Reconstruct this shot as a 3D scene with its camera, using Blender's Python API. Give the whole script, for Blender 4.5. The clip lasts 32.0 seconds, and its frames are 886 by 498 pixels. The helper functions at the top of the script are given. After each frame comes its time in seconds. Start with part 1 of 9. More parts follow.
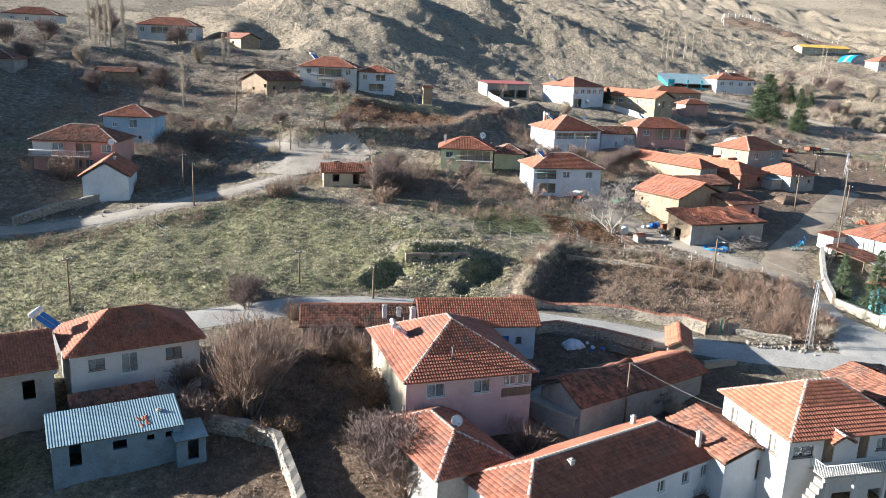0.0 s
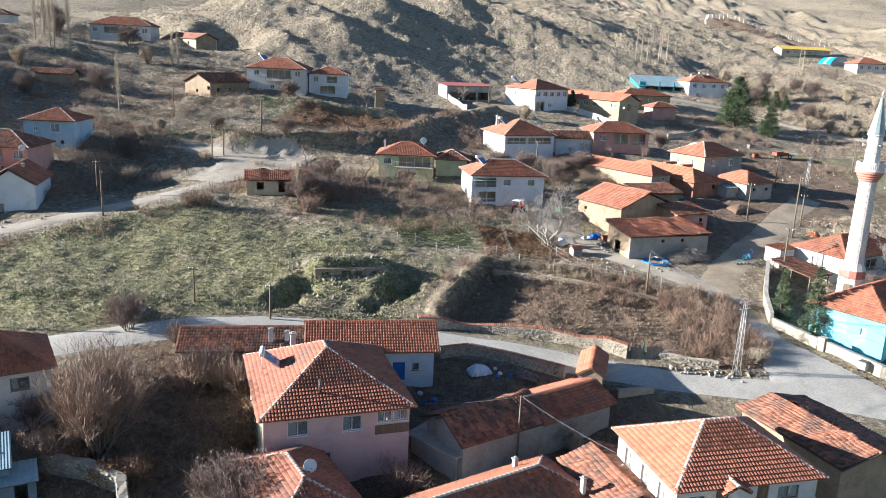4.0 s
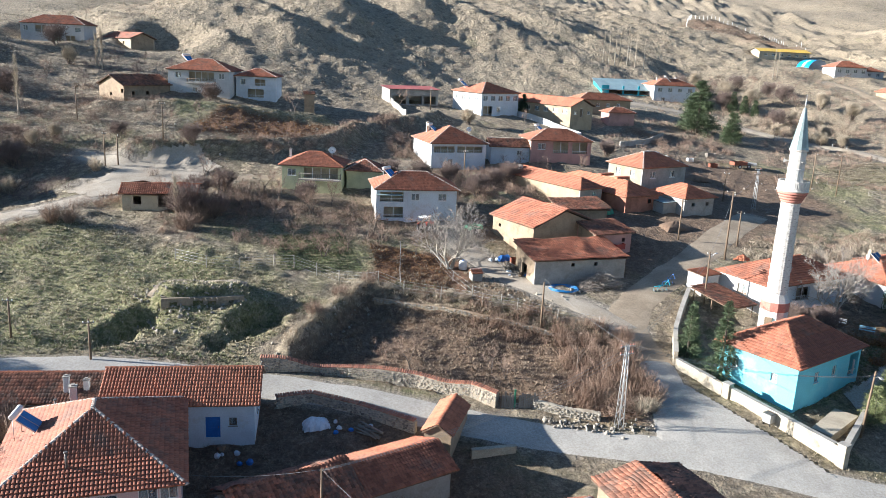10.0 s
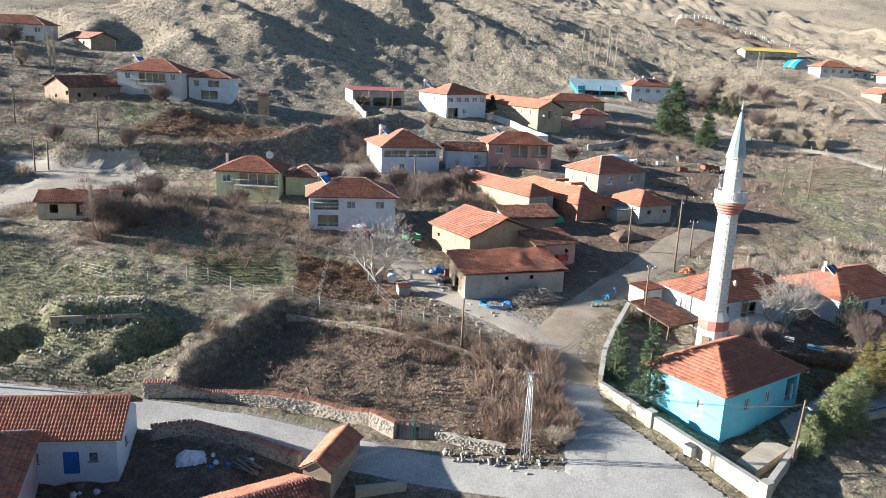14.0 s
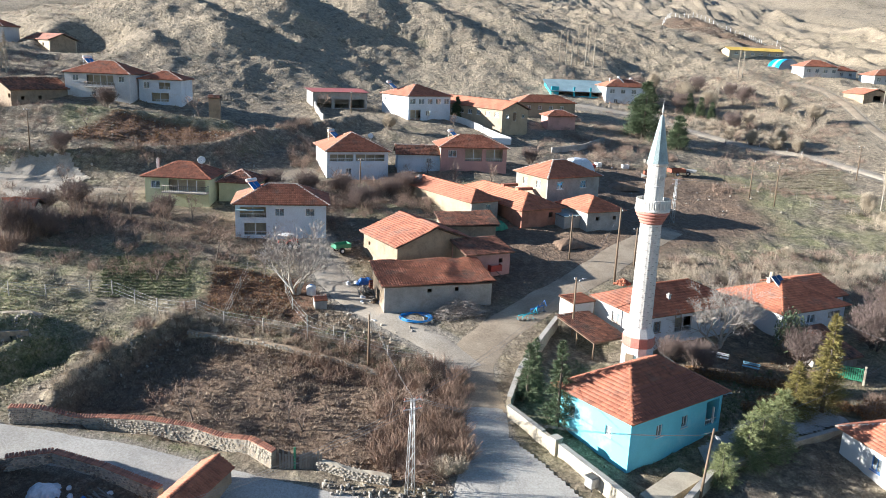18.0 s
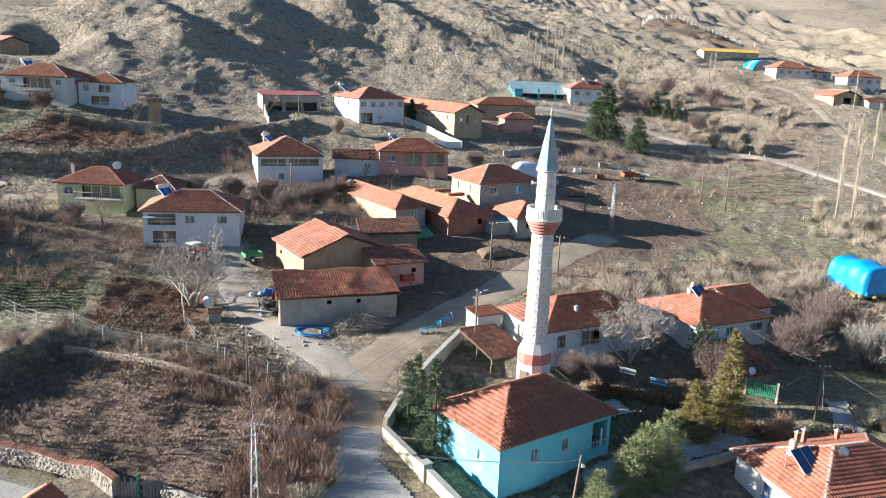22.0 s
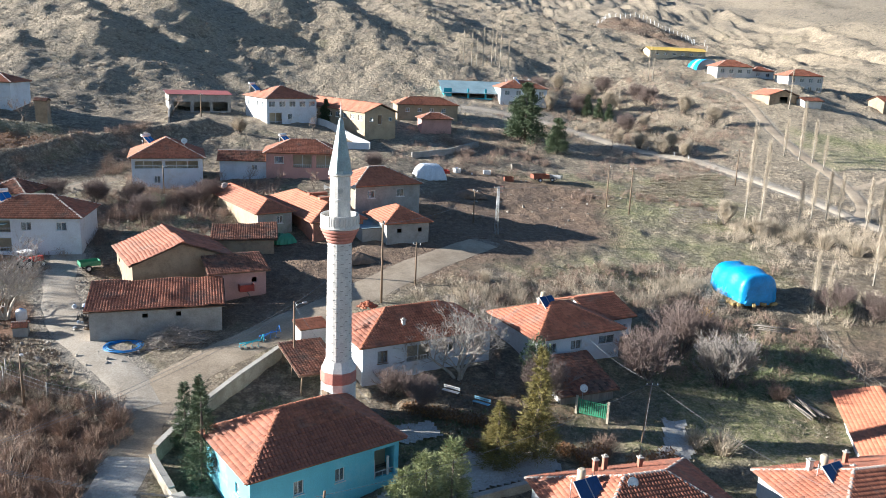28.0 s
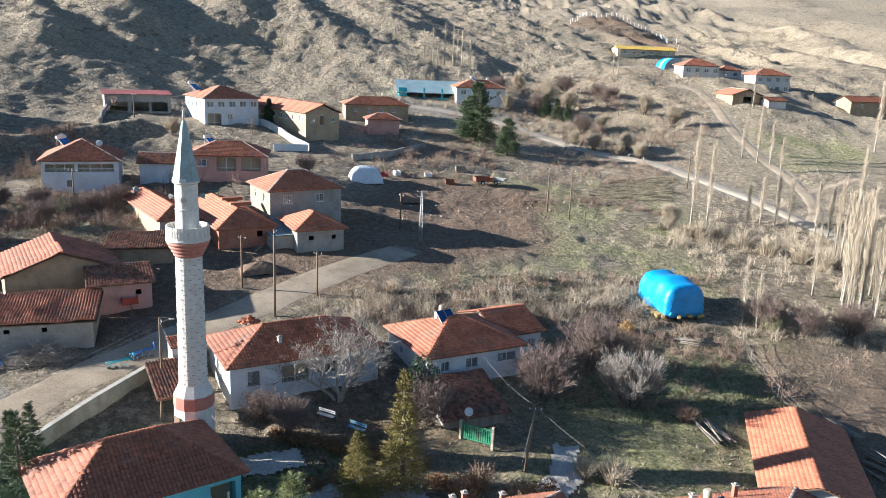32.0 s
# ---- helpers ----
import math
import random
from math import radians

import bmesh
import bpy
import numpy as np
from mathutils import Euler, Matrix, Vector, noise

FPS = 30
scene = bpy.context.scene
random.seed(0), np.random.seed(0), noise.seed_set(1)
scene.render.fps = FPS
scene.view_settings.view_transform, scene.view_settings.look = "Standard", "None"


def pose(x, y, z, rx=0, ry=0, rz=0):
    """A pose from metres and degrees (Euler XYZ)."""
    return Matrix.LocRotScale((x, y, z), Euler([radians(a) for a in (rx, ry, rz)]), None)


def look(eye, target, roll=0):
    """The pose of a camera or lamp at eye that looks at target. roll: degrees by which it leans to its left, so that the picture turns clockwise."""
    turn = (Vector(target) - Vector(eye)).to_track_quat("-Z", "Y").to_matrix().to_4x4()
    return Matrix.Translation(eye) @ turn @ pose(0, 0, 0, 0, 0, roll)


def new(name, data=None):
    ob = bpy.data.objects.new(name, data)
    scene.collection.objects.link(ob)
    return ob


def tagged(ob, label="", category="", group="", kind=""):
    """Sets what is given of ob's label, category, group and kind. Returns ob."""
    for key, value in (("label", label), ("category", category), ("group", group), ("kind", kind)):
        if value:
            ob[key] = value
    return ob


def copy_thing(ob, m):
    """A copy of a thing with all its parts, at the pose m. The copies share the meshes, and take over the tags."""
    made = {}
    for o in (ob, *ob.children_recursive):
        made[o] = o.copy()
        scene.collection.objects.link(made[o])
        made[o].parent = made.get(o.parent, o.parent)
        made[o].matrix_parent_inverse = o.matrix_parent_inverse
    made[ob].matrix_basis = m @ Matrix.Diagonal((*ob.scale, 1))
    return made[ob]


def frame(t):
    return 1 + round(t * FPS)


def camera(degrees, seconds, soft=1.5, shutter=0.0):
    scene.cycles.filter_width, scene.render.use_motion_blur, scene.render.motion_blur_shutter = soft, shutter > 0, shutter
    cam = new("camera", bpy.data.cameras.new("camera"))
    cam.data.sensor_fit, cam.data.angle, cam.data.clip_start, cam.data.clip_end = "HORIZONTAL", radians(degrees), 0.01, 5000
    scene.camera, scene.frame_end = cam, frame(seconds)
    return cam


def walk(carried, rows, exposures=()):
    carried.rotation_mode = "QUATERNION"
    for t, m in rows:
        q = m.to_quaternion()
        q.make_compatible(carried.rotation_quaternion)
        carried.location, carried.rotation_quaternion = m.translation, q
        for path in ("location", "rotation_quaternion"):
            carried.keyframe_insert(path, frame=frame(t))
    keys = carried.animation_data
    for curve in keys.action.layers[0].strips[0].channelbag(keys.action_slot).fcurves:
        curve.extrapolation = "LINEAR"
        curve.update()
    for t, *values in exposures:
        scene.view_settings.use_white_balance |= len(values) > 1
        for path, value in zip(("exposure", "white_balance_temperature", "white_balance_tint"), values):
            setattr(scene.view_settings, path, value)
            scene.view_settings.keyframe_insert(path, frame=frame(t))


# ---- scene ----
cam = camera(58.7, 32.0, 0.7)
METRES, EYE, TILT, LEAN, TURN = 100.0, 32.0, 0.0, 0.0, 0.0
ROWS = [
    (0.0, 0.0, 0.0, 0.0, 0.59, -13.99, -2.38),
    (0.5, 0.0131, 0.0086, 0.0003, 0.59, -13.99, -2.42),
    (1.0, 0.0266, 0.0174, 0.0008, 0.6, -13.98, -2.45),
    (1.5, 0.0402, 0.0264, 0.0012, 0.6, -13.97, -2.45),
    (2.0, 0.0541, 0.0356, 0.0018, 0.59, -13.98, -2.47),
    (2.5, 0.0685, 0.0445, 0.0027, 0.58, -13.97, -2.46),
    (3.0, 0.0823, 0.0535, 0.0036, 0.58, -13.94, -2.48),
    (3.5, 0.096, 0.0627, 0.0047, 0.58, -13.94, -2.47),
    (5.5, 0.1485, 0.1, 0.0084, 0.64, -13.93, -2.58),
    (6.0, 0.1621, 0.1096, 0.0094, 0.65, -13.9, -2.59),
    (6.5, 0.1758, 0.1196, 0.0106, 0.69, -13.92, -2.58),
    (7.0, 0.1889, 0.13, 0.0108, 0.72, -13.91, -2.6),
    (7.5, 0.2018, 0.1407, 0.0112, 0.75, -13.9, -2.62),
    (8.0, 0.2144, 0.1512, 0.012, 0.78, -13.91, -2.65),
    (8.5, 0.2273, 0.1617, 0.0129, 0.83, -13.9, -2.64),
    (9.0, 0.2399, 0.1723, 0.0137, 0.87, -13.9, -2.65),
    (9.5, 0.2523, 0.1831, 0.0145, 0.92, -13.91, -2.69),
    (10.0, 0.2651, 0.1929, 0.0152, 0.96, -13.92, -2.7),
    (10.5, 0.278, 0.2022, 0.016, 1.0, -13.94, -2.67),
    (11.0, 0.2907, 0.211, 0.0168, 1.03, -13.96, -2.68),
    (11.5, 0.3035, 0.2188, 0.0176, 1.08, -13.98, -2.67),
    (12.0, 0.3161, 0.2263, 0.0187, 1.13, -14.01, -2.66),
    (12.5, 0.3282, 0.2339, 0.0192, 1.18, -13.98, -2.64),
    (13.0, 0.34, 0.2415, 0.02, 1.23, -13.98, -2.65),
    (13.5, 0.3518, 0.2488, 0.0206, 1.29, -13.97, -2.65),
    (14.0, 0.3637, 0.2562, 0.0211, 1.35, -13.97, -2.64),
    (14.5, 0.3758, 0.2638, 0.0211, 1.42, -13.99, -2.63),
    (16.5, 0.4251, 0.2923, 0.0233, 1.6, -14.03, -2.57),
    (17.0, 0.4387, 0.2985, 0.0238, 1.67, -14.01, -2.52),
    (17.5, 0.4522, 0.3049, 0.0246, 1.73, -13.98, -2.5),
    (18.0, 0.466, 0.3119, 0.0249, 1.8, -13.94, -2.45),
    (18.5, 0.48, 0.3182, 0.0254, 1.85, -13.94, -2.47),
    (19.0, 0.4941, 0.325, 0.0258, 1.89, -13.92, -2.43),
    (19.5, 0.5079, 0.3314, 0.0262, 1.91, -13.91, -2.4),
    (20.0, 0.5217, 0.3376, 0.0269, 1.95, -13.89, -2.4),
    (20.5, 0.5362, 0.3433, 0.0272, 1.98, -13.87, -2.39),
    (21.0, 0.551, 0.3485, 0.0275, 2.0, -13.82, -2.38),
    (21.5, 0.566, 0.3539, 0.0276, 2.0, -13.8, -2.36),
    (22.0, 0.5812, 0.3588, 0.0278, 2.0, -13.78, -2.33),
    (22.5, 0.5962, 0.364, 0.028, 1.99, -13.76, -2.33),
    (23.0, 0.6112, 0.3688, 0.0278, 1.96, -13.74, -2.31),
    (23.5, 0.6263, 0.3735, 0.0277, 1.93, -13.72, -2.31),
    (24.0, 0.6414, 0.378, 0.0276, 1.88, -13.7, -2.27),
    (24.5, 0.6562, 0.3826, 0.0281, 1.83, -13.7, -2.25),
    (25.0, 0.6709, 0.3873, 0.0284, 1.8, -13.67, -2.27),
    (25.5, 0.6854, 0.3924, 0.0285, 1.74, -13.66, -2.27),
    (27.5, 0.7436, 0.4156, 0.03, 1.46, -13.72, -2.28),
    (28.0, 0.7577, 0.4223, 0.0296, 1.43, -13.72, -2.29),
    (28.5, 0.772, 0.4294, 0.0294, 1.38, -13.72, -2.31),
    (29.0, 0.786, 0.4368, 0.0292, 1.33, -13.73, -2.3),
    (29.5, 0.8002, 0.4442, 0.0292, 1.29, -13.73, -2.31),
    (30.0, 0.814, 0.4517, 0.0294, 1.27, -13.74, -2.3),
    (30.5, 0.8278, 0.4596, 0.0295, 1.24, -13.73, -2.3),
    (31.0, 0.8414, 0.4674, 0.0299, 1.19, -13.75, -2.28),
    (31.5, 0.8544, 0.475, 0.0308, 1.18, -13.74, -2.29),
    (32.0, 0.867, 0.4826, 0.0319, 1.17, -13.74, -2.3),
]
walk(cam, [(t, pose(0, 0, EYE, TILT, LEAN, TURN) @ pose(METRES * x, METRES * y, METRES * z, 90 + pitch, roll, yaw)) for t, x, y, z, yaw, pitch, roll in ROWS],
     [(0.0, 1.76, 6000.0, 10.0), (32.0, 1.76, 6000.0, 10.0)])

# ---- light ----
SUN_EL, SUN_AZ = 16.5, 182.0   # degrees; the azimuth is the way to the sun, counted from +x towards +y
world = bpy.data.worlds.new("world")
scene.world = world
world.use_nodes = True
wn, wl = world.node_tree.nodes, world.node_tree.links
sky = wn.new("ShaderNodeTexSky")
sky.sky_type, sky.sun_disc = "NISHITA", False
sky.sun_elevation, sky.sun_rotation = radians(SUN_EL), radians(90 - SUN_AZ)
sky.dust_density, sky.ozone_density = 0.25, 3.0
wl.new(sky.outputs["Color"], wn["Background"].inputs["Color"])
wn["Background"].inputs["Strength"].default_value = 0.05
sun_data = bpy.data.lights.new("sun", "SUN")
sun_data.energy, sun_data.angle, sun_data.color = 5.0, radians(0.55), (1.0, 0.93, 0.83)
sun = new("sun", sun_data)
se, sa = radians(SUN_EL), radians(SUN_AZ)
SUN_WAY = Vector((math.cos(se) * math.cos(sa), math.cos(se) * math.sin(sa), math.sin(se)))
sun.matrix_world = look(SUN_WAY * 100, (0, 0, 0))

# ---- materials ----
def nodes(name, rough=0.85, metal=0.0):
    m = bpy.data.materials.new(name)
    m.use_nodes = True
    n, l = m.node_tree.nodes, m.node_tree.links
    b = n["Principled BSDF"]
    b.inputs["Roughness"].default_value, b.inputs["Metallic"].default_value = rough, metal
    return m, n, l, b


def noise_tex(n, l, scale, detail=4.0, rough=0.6, coord="Object", stretch=(1, 1, 1)):
    tc, mp, nt = n.new("ShaderNodeTexCoord"), n.new("ShaderNodeMapping"), n.new("ShaderNodeTexNoise")
    mp.inputs["Scale"].default_value = stretch
    nt.inputs["Scale"].default_value, nt.inputs["Detail"].default_value, nt.inputs["Roughness"].default_value = scale, detail, rough
    l.new(tc.outputs[coord], mp.inputs["Vector"])
    l.new(mp.outputs["Vector"], nt.inputs["Vector"])
    return nt


def ramp(n, l, src, stops):
    r = n.new("ShaderNodeValToRGB")
    e = r.color_ramp.elements
    while len(e) < len(stops):
        e.new(0.5)
    for k, (p, c) in zip(e, stops):
        k.position, k.color = p, (*c, 1) if len(c) == 3 else c
    l.new(src, r.inputs["Fac"])
    return r


def mix(n, l, fac, a, b, mode="MIX"):
    x = n.new("ShaderNodeMix")
    x.data_type, x.blend_type = "RGBA", mode
    for sock, v in ((x.inputs["Factor"], fac), (x.inputs[6], a), (x.inputs[7], b)):
        if hasattr(v, "is_linked"):
            l.new(v, sock)
        else:
            sock.default_value = v if not isinstance(v, tuple) else (*v, 1)
    return x.outputs[2]


def bump(n, l, b, src, strength=0.4, dist=0.03):
    k = n.new("ShaderNodeBump")
    k.inputs["Strength"].default_value, k.inputs["Distance"].default_value = strength, dist
    l.new(src, k.inputs["Height"])
    l.new(k.outputs["Normal"], b.inputs["Normal"])


def tint(c, f):
    return tuple(min(1.0, v * f) for v in c)


def surface(name, base, dark=0.6, light=1.15, scale=1.2, fine=14.0, rough=0.88, metal=0.0, bumps=0.35, dist=0.02, stain=None, stain_at=0.62, island=0.0, stretch=(1, 1, 1), each=0.0):
    """A worn surface: broad and fine variation, relief, stains with a shape of their own."""
    m, n, l, b = nodes(name, rough, metal)
    big = noise_tex(n, l, scale, 5, 0.65, stretch=stretch)
    sm = noise_tex(n, l, fine, 4, 0.7, stretch=stretch)
    c1 = ramp(n, l, big.outputs["Fac"], [(0.3, tint(base, dark)), (0.52, base), (0.75, tint(base, light))]).outputs["Color"]
    g = ramp(n, l, sm.outputs["Fac"], [(0.3, (0.62, 0.62, 0.62)), (0.7, (1.0, 1.0, 1.0))]).outputs["Color"]
    col = mix(n, l, 0.7, c1, g, "MULTIPLY")
    if stain:
        st = noise_tex(n, l, scale * 0.55, 6, 0.75)
        f = ramp(n, l, st.outputs["Fac"], [(stain_at - 0.06, (0, 0, 0)), (stain_at + 0.08, (1, 1, 1))]).outputs["Color"]
        col = mix(n, l, f, col, stain)
    if island:
        gm = n.new("ShaderNodeNewGeometry")
        v = ramp(n, l, gm.outputs["Random Per Island"], [(0.0, (1 - island,) * 3), (0.5, (1.0, 1.0, 1.0)), (1.0, (1 + island * 0.5, 1 + island * 0.45, 1 + island * 0.4))]).outputs["Color"]
        col = mix(n, l, 1.0, col, v, "MULTIPLY")
    if each:
        oi = n.new("ShaderNodeObjectInfo")
        v = ramp(n, l, oi.outputs["Random"], [(0.0, (1 - each, 1 - each, 1 - each * 0.9)), (0.5, (1.0, 1.0, 1.0)), (1.0, (1 + each * 0.5, 1 + each * 0.45, 1 + each * 0.35))]).outputs["Color"]
        col = mix(n, l, 1.0, col, v, "MULTIPLY")
    l.new(col, b.inputs["Base Color"])
    bump(n, l, b, sm.outputs["Fac"], bumps, dist)
    return m


M = {}
M["plaster_white"] = surface("plaster_white", (0.63, 0.615, 0.59), 0.84, 1.05, 0.5, 9, stain=(0.40, 0.34, 0.27), stain_at=0.66)
M["plaster_cream"] = surface("plaster_cream", (0.53, 0.45, 0.325), 0.7, 1.08, 0.5, 9, stain=(0.36, 0.30, 0.22))
M["plaster_tan"] = surface("plaster_tan", (0.41, 0.325, 0.215), 0.7, 1.12, 0.5, 9, stain=(0.30, 0.23, 0.155))
M["plaster_pink"] = surface("plaster_pink", (0.66, 0.47, 0.43), 0.78, 1.05, 0.45, 9, stain=(0.50, 0.40, 0.35))
M["plaster_rose"] = surface("plaster_rose", (0.55, 0.31, 0.26), 0.78, 1.08, 0.45, 9)
M["plaster_turquoise"] = surface("plaster_turquoise", (0.20, 0.63, 0.74), 0.9, 1.05, 0.4, 9, stain=(0.30, 0.62, 0.68))
M["plaster_blue"] = surface("plaster_blue", (0.42, 0.56, 0.66), 0.8, 1.05, 0.5, 9, stain=(0.55, 0.54, 0.50))
M["plaster_green"] = surface("plaster_green", (0.57, 0.58, 0.36), 0.8, 1.08, 0.5, 9)
M["plaster_shed"] = surface("plaster_shed", (0.15, 0.22, 0.27), 0.7, 1.15, 0.7, 9, stain=(0.10, 0.11, 0.12))
M["plaster_grey"] = surface("plaster_grey", (0.36, 0.34, 0.31), 0.7, 1.12, 0.6, 8, stain=(0.24, 0.21, 0.18))
M["mud"] = surface("mud", (0.36, 0.27, 0.18), 0.65, 1.2, 0.7, 10, bumps=0.6, dist=0.05, stain=(0.22, 0.16, 0.11))
M["brick"] = surface("brick", (0.38, 0.17, 0.11), 0.65, 1.2, 0.9, 12, bumps=0.5)
M["tile"] = surface("tile", (0.375, 0.135, 0.076), 0.6, 1.25, 0.55, 6, rough=0.8, each=0.22, island=0.28, stain=(0.22, 0.115, 0.08), stain_at=0.56)
M["tile_new"] = surface("tile_new", (0.41, 0.15, 0.082), 0.72, 1.15, 0.4, 6, rough=0.75, each=0.2, island=0.25)
M["tile_old"] = surface("tile_old", (0.31, 0.13, 0.08), 0.5, 1.35, 0.8, 6, rough=0.9, island=0.5, stain=(0.13, 0.08, 0.06), stain_at=0.52)
M["cap"] = surface("cap", (0.55, 0.46, 0.39), 0.7, 1.15, 1.2, 8, stain=(0.45, 0.2, 0.13), stain_at=0.6)
M["cap_red"] = surface("cap_red", (0.46, 0.17, 0.09), 0.7, 1.15, 1.2, 8, each=0.35)
M["deck"] = surface("deck", (0.16, 0.10, 0.065), 0.7, 1.2, 1.0, 9)
M["concrete"] = surface("concrete", (0.42, 0.39, 0.34), 0.7, 1.15, 0.6, 9, stain=(0.28, 0.25, 0.21))
M["cement_wall"] = surface("cement_wall", (0.47, 0.41, 0.31), 0.68, 1.15, 0.5, 8, bumps=0.5, stain=(0.27, 0.22, 0.16), stain_at=0.58)
M["stone"] = surface("stone", (0.33, 0.295, 0.24), 0.65, 1.2, 1.4, 7, island=0.35, bumps=0.6, dist=0.04)
M["stone_white"] = surface("stone_white", (0.68, 0.655, 0.605), 0.8, 1.05, 0.8, 7, island=0.16, stain=(0.50, 0.45, 0.38), stain_at=0.66)
M["stone_red"] = surface("stone_red", (0.46, 0.20, 0.155), 0.7, 1.1, 1.2, 8, island=0.2)
M["stone_loose"] = surface("stone_loose", (0.39, 0.355, 0.295), 0.7, 1.15, 1.4, 7, each=0.4, bumps=0.6, dist=0.03)
M["coping"] = surface("coping", (0.42, 0.19, 0.12), 0.65, 1.2, 1.2, 8, each=0.4)
M["wood"] = surface("wood", (0.20, 0.14, 0.09), 0.6, 1.3, 1.5, 10, stretch=(1, 1, 0.15))
M["wood_grey"] = surface("wood_grey", (0.27, 0.24, 0.20), 0.6, 1.25, 1.5, 10, stretch=(1, 1, 0.15), island=0.2)
M["metal_roof"] = surface("metal_roof", (0.33, 0.46, 0.49), 0.75, 1.1, 0.4, 8, rough=0.5, metal=0.35, bumps=0.1, stain=(0.42, 0.36, 0.30), stain_at=0.68)
M["metal_red"] = surface("metal_red", (0.33, 0.10, 0.09), 0.8, 1.1, 0.5, 8, rough=0.55, bumps=0.1)
M["metal_yellow"] = surface("metal_yellow", (0.62, 0.42, 0.08), 0.85, 1.1, 0.4, 8, rough=0.5, bumps=0.1)
M["paint_teal"] = surface("paint_teal", (0.03, 0.42, 0.52), 0.8, 1.1, 0.6, 8, rough=0.6)
M["paint_blue"] = surface("paint_blue", (0.03, 0.16, 0.48), 0.8, 1.15, 0.8, 8, rough=0.5)
M["paint_green"] = surface("paint_green", (0.05, 0.26, 0.14), 0.8, 1.1, 0.8, 8, rough=0.55)
M["paint_red"] = surface("paint_red", (0.45, 0.05, 0.03), 0.7, 1.1, 0.8, 8, rough=0.5)
M["paint_white"] = surface("paint_white", (0.78, 0.77, 0.74), 0.85, 1.03, 1.0, 10, rough=0.5, bumps=0.1)
M["iron"] = surface("iron", (0.16, 0.15, 0.14), 0.6, 1.3, 2.0, 12, rough=0.6, metal=0.5)
M["galvanised"] = surface("galvanised", (0.50, 0.50, 0.49), 0.8, 1.1, 2.0, 12, rough=0.5, metal=0.6, bumps=0.1)
M["lead"] = surface("lead", (0.30, 0.37, 0.37), 0.75, 1.15, 1.0, 8, rough=0.55, metal=0.4, bumps=0.15)
M["tarp"] = surface("tarp", (0.012, 0.32, 0.70), 0.7, 1.2, 0.6, 5, rough=0.4, bumps=0.5, dist=0.08)
M["sheet_white"] = surface("sheet_white", (0.66, 0.70, 0.74), 0.8, 1.05, 0.8, 5, rough=0.45, bumps=0.5, dist=0.06)
M["solar"] = surface("solar", (0.02, 0.06, 0.16), 0.8, 1.3, 1.0, 6, rough=0.12, bumps=0.02)
M["solar_blue"] = surface("solar_blue", (0.03, 0.17, 0.45), 0.8, 1.3, 1.0, 6, rough=0.15, bumps=0.02)
M["rubber"] = surface("rubber", (0.02, 0.02, 0.022), 0.8, 1.3, 2.0, 12, rough=0.8)
M["rust"] = surface("rust", (0.26, 0.09, 0.05), 0.6, 1.3, 1.2, 9, rough=0.8)
M["cable"] = surface("cable", (0.22, 0.22, 0.22), 0.8, 1.2, 2.0, 9, rough=0.6)
M["hose"] = surface("hose", (0.02, 0.22, 0.55), 0.8, 1.2, 2.0, 9, rough=0.45)
M["paint_blue_pale"] = surface("paint_blue_pale", (0.22, 0.45, 0.58), 0.85, 1.1, 1.0, 9, rough=0.55)
M["soil_stone"] = surface("soil_stone", (0.31, 0.255, 0.185), 0.6, 1.3, 1.5, 8, bumps=0.8, dist=0.06)
M["hay"] = surface("hay", (0.42, 0.30, 0.12), 0.6, 1.2, 2.0, 14, bumps=0.8, dist=0.06)
M["bark"] = surface("bark", (0.16, 0.125, 0.10), 0.6, 1.3, 2.0, 12, bumps=0.6)
M["twig"] = surface("twig", (0.32, 0.225, 0.168), 0.6, 1.4, 0.7, 9, island=0.35)
M["twig_red"] = surface("twig_red", (0.29, 0.195, 0.14), 0.6, 1.4, 0.7, 9, island=0.35)
M["twig_pale"] = surface("twig_pale", (0.50, 0.42, 0.315), 0.7, 1.25, 0.7, 9, island=0.3)
M["twig_grey"] = surface("twig_grey", (0.34, 0.30, 0.265), 0.7, 1.25, 0.7, 9, island=0.3)
M["twig_dark"] = surface("twig_dark", (0.235, 0.175, 0.15), 0.65, 1.3, 0.7, 9, island=0.3)
M["bark_pale"] = surface("bark_pale", (0.42, 0.38, 0.32), 0.7, 1.2, 2.0, 9)
# bluish white plaster; on white houses' fronts it puts their shade into the colour
M["plaster_ice_shade"] = surface("plaster_ice_shade", (0.65, 0.69, 0.725), 0.85, 1.05, 0.5, 9, stain=(0.46, 0.43, 0.38), stain_at=0.64)
M["curtain"] = surface("curtain", (0.42, 0.40, 0.36), 0.7, 1.1, 3.0, 9)
M["soil_heap"] = surface("soil_heap", (0.20, 0.13, 0.085), 0.6, 1.3, 1.0, 8, bumps=0.8, dist=0.08)


def leafy(name, a, b2):
    m, n, l, b = nodes(name, 0.75)
    gm = n.new("ShaderNodeNewGeometry")
    c = ramp(n, l, gm.outputs["Random Per Island"], [(0.0, a), (1.0, b2)]).outputs["Color"]
    big = noise_tex(n, l, 0.8, 4)
    g = ramp(n, l, big.outputs["Fac"], [(0.3, (0.6, 0.6, 0.6)), (0.7, (1.15, 1.15, 1.1))]).outputs["Color"]
    l.new(mix(n, l, 1.0, c, g, "MULTIPLY"), b.inputs["Base Color"])
    return m


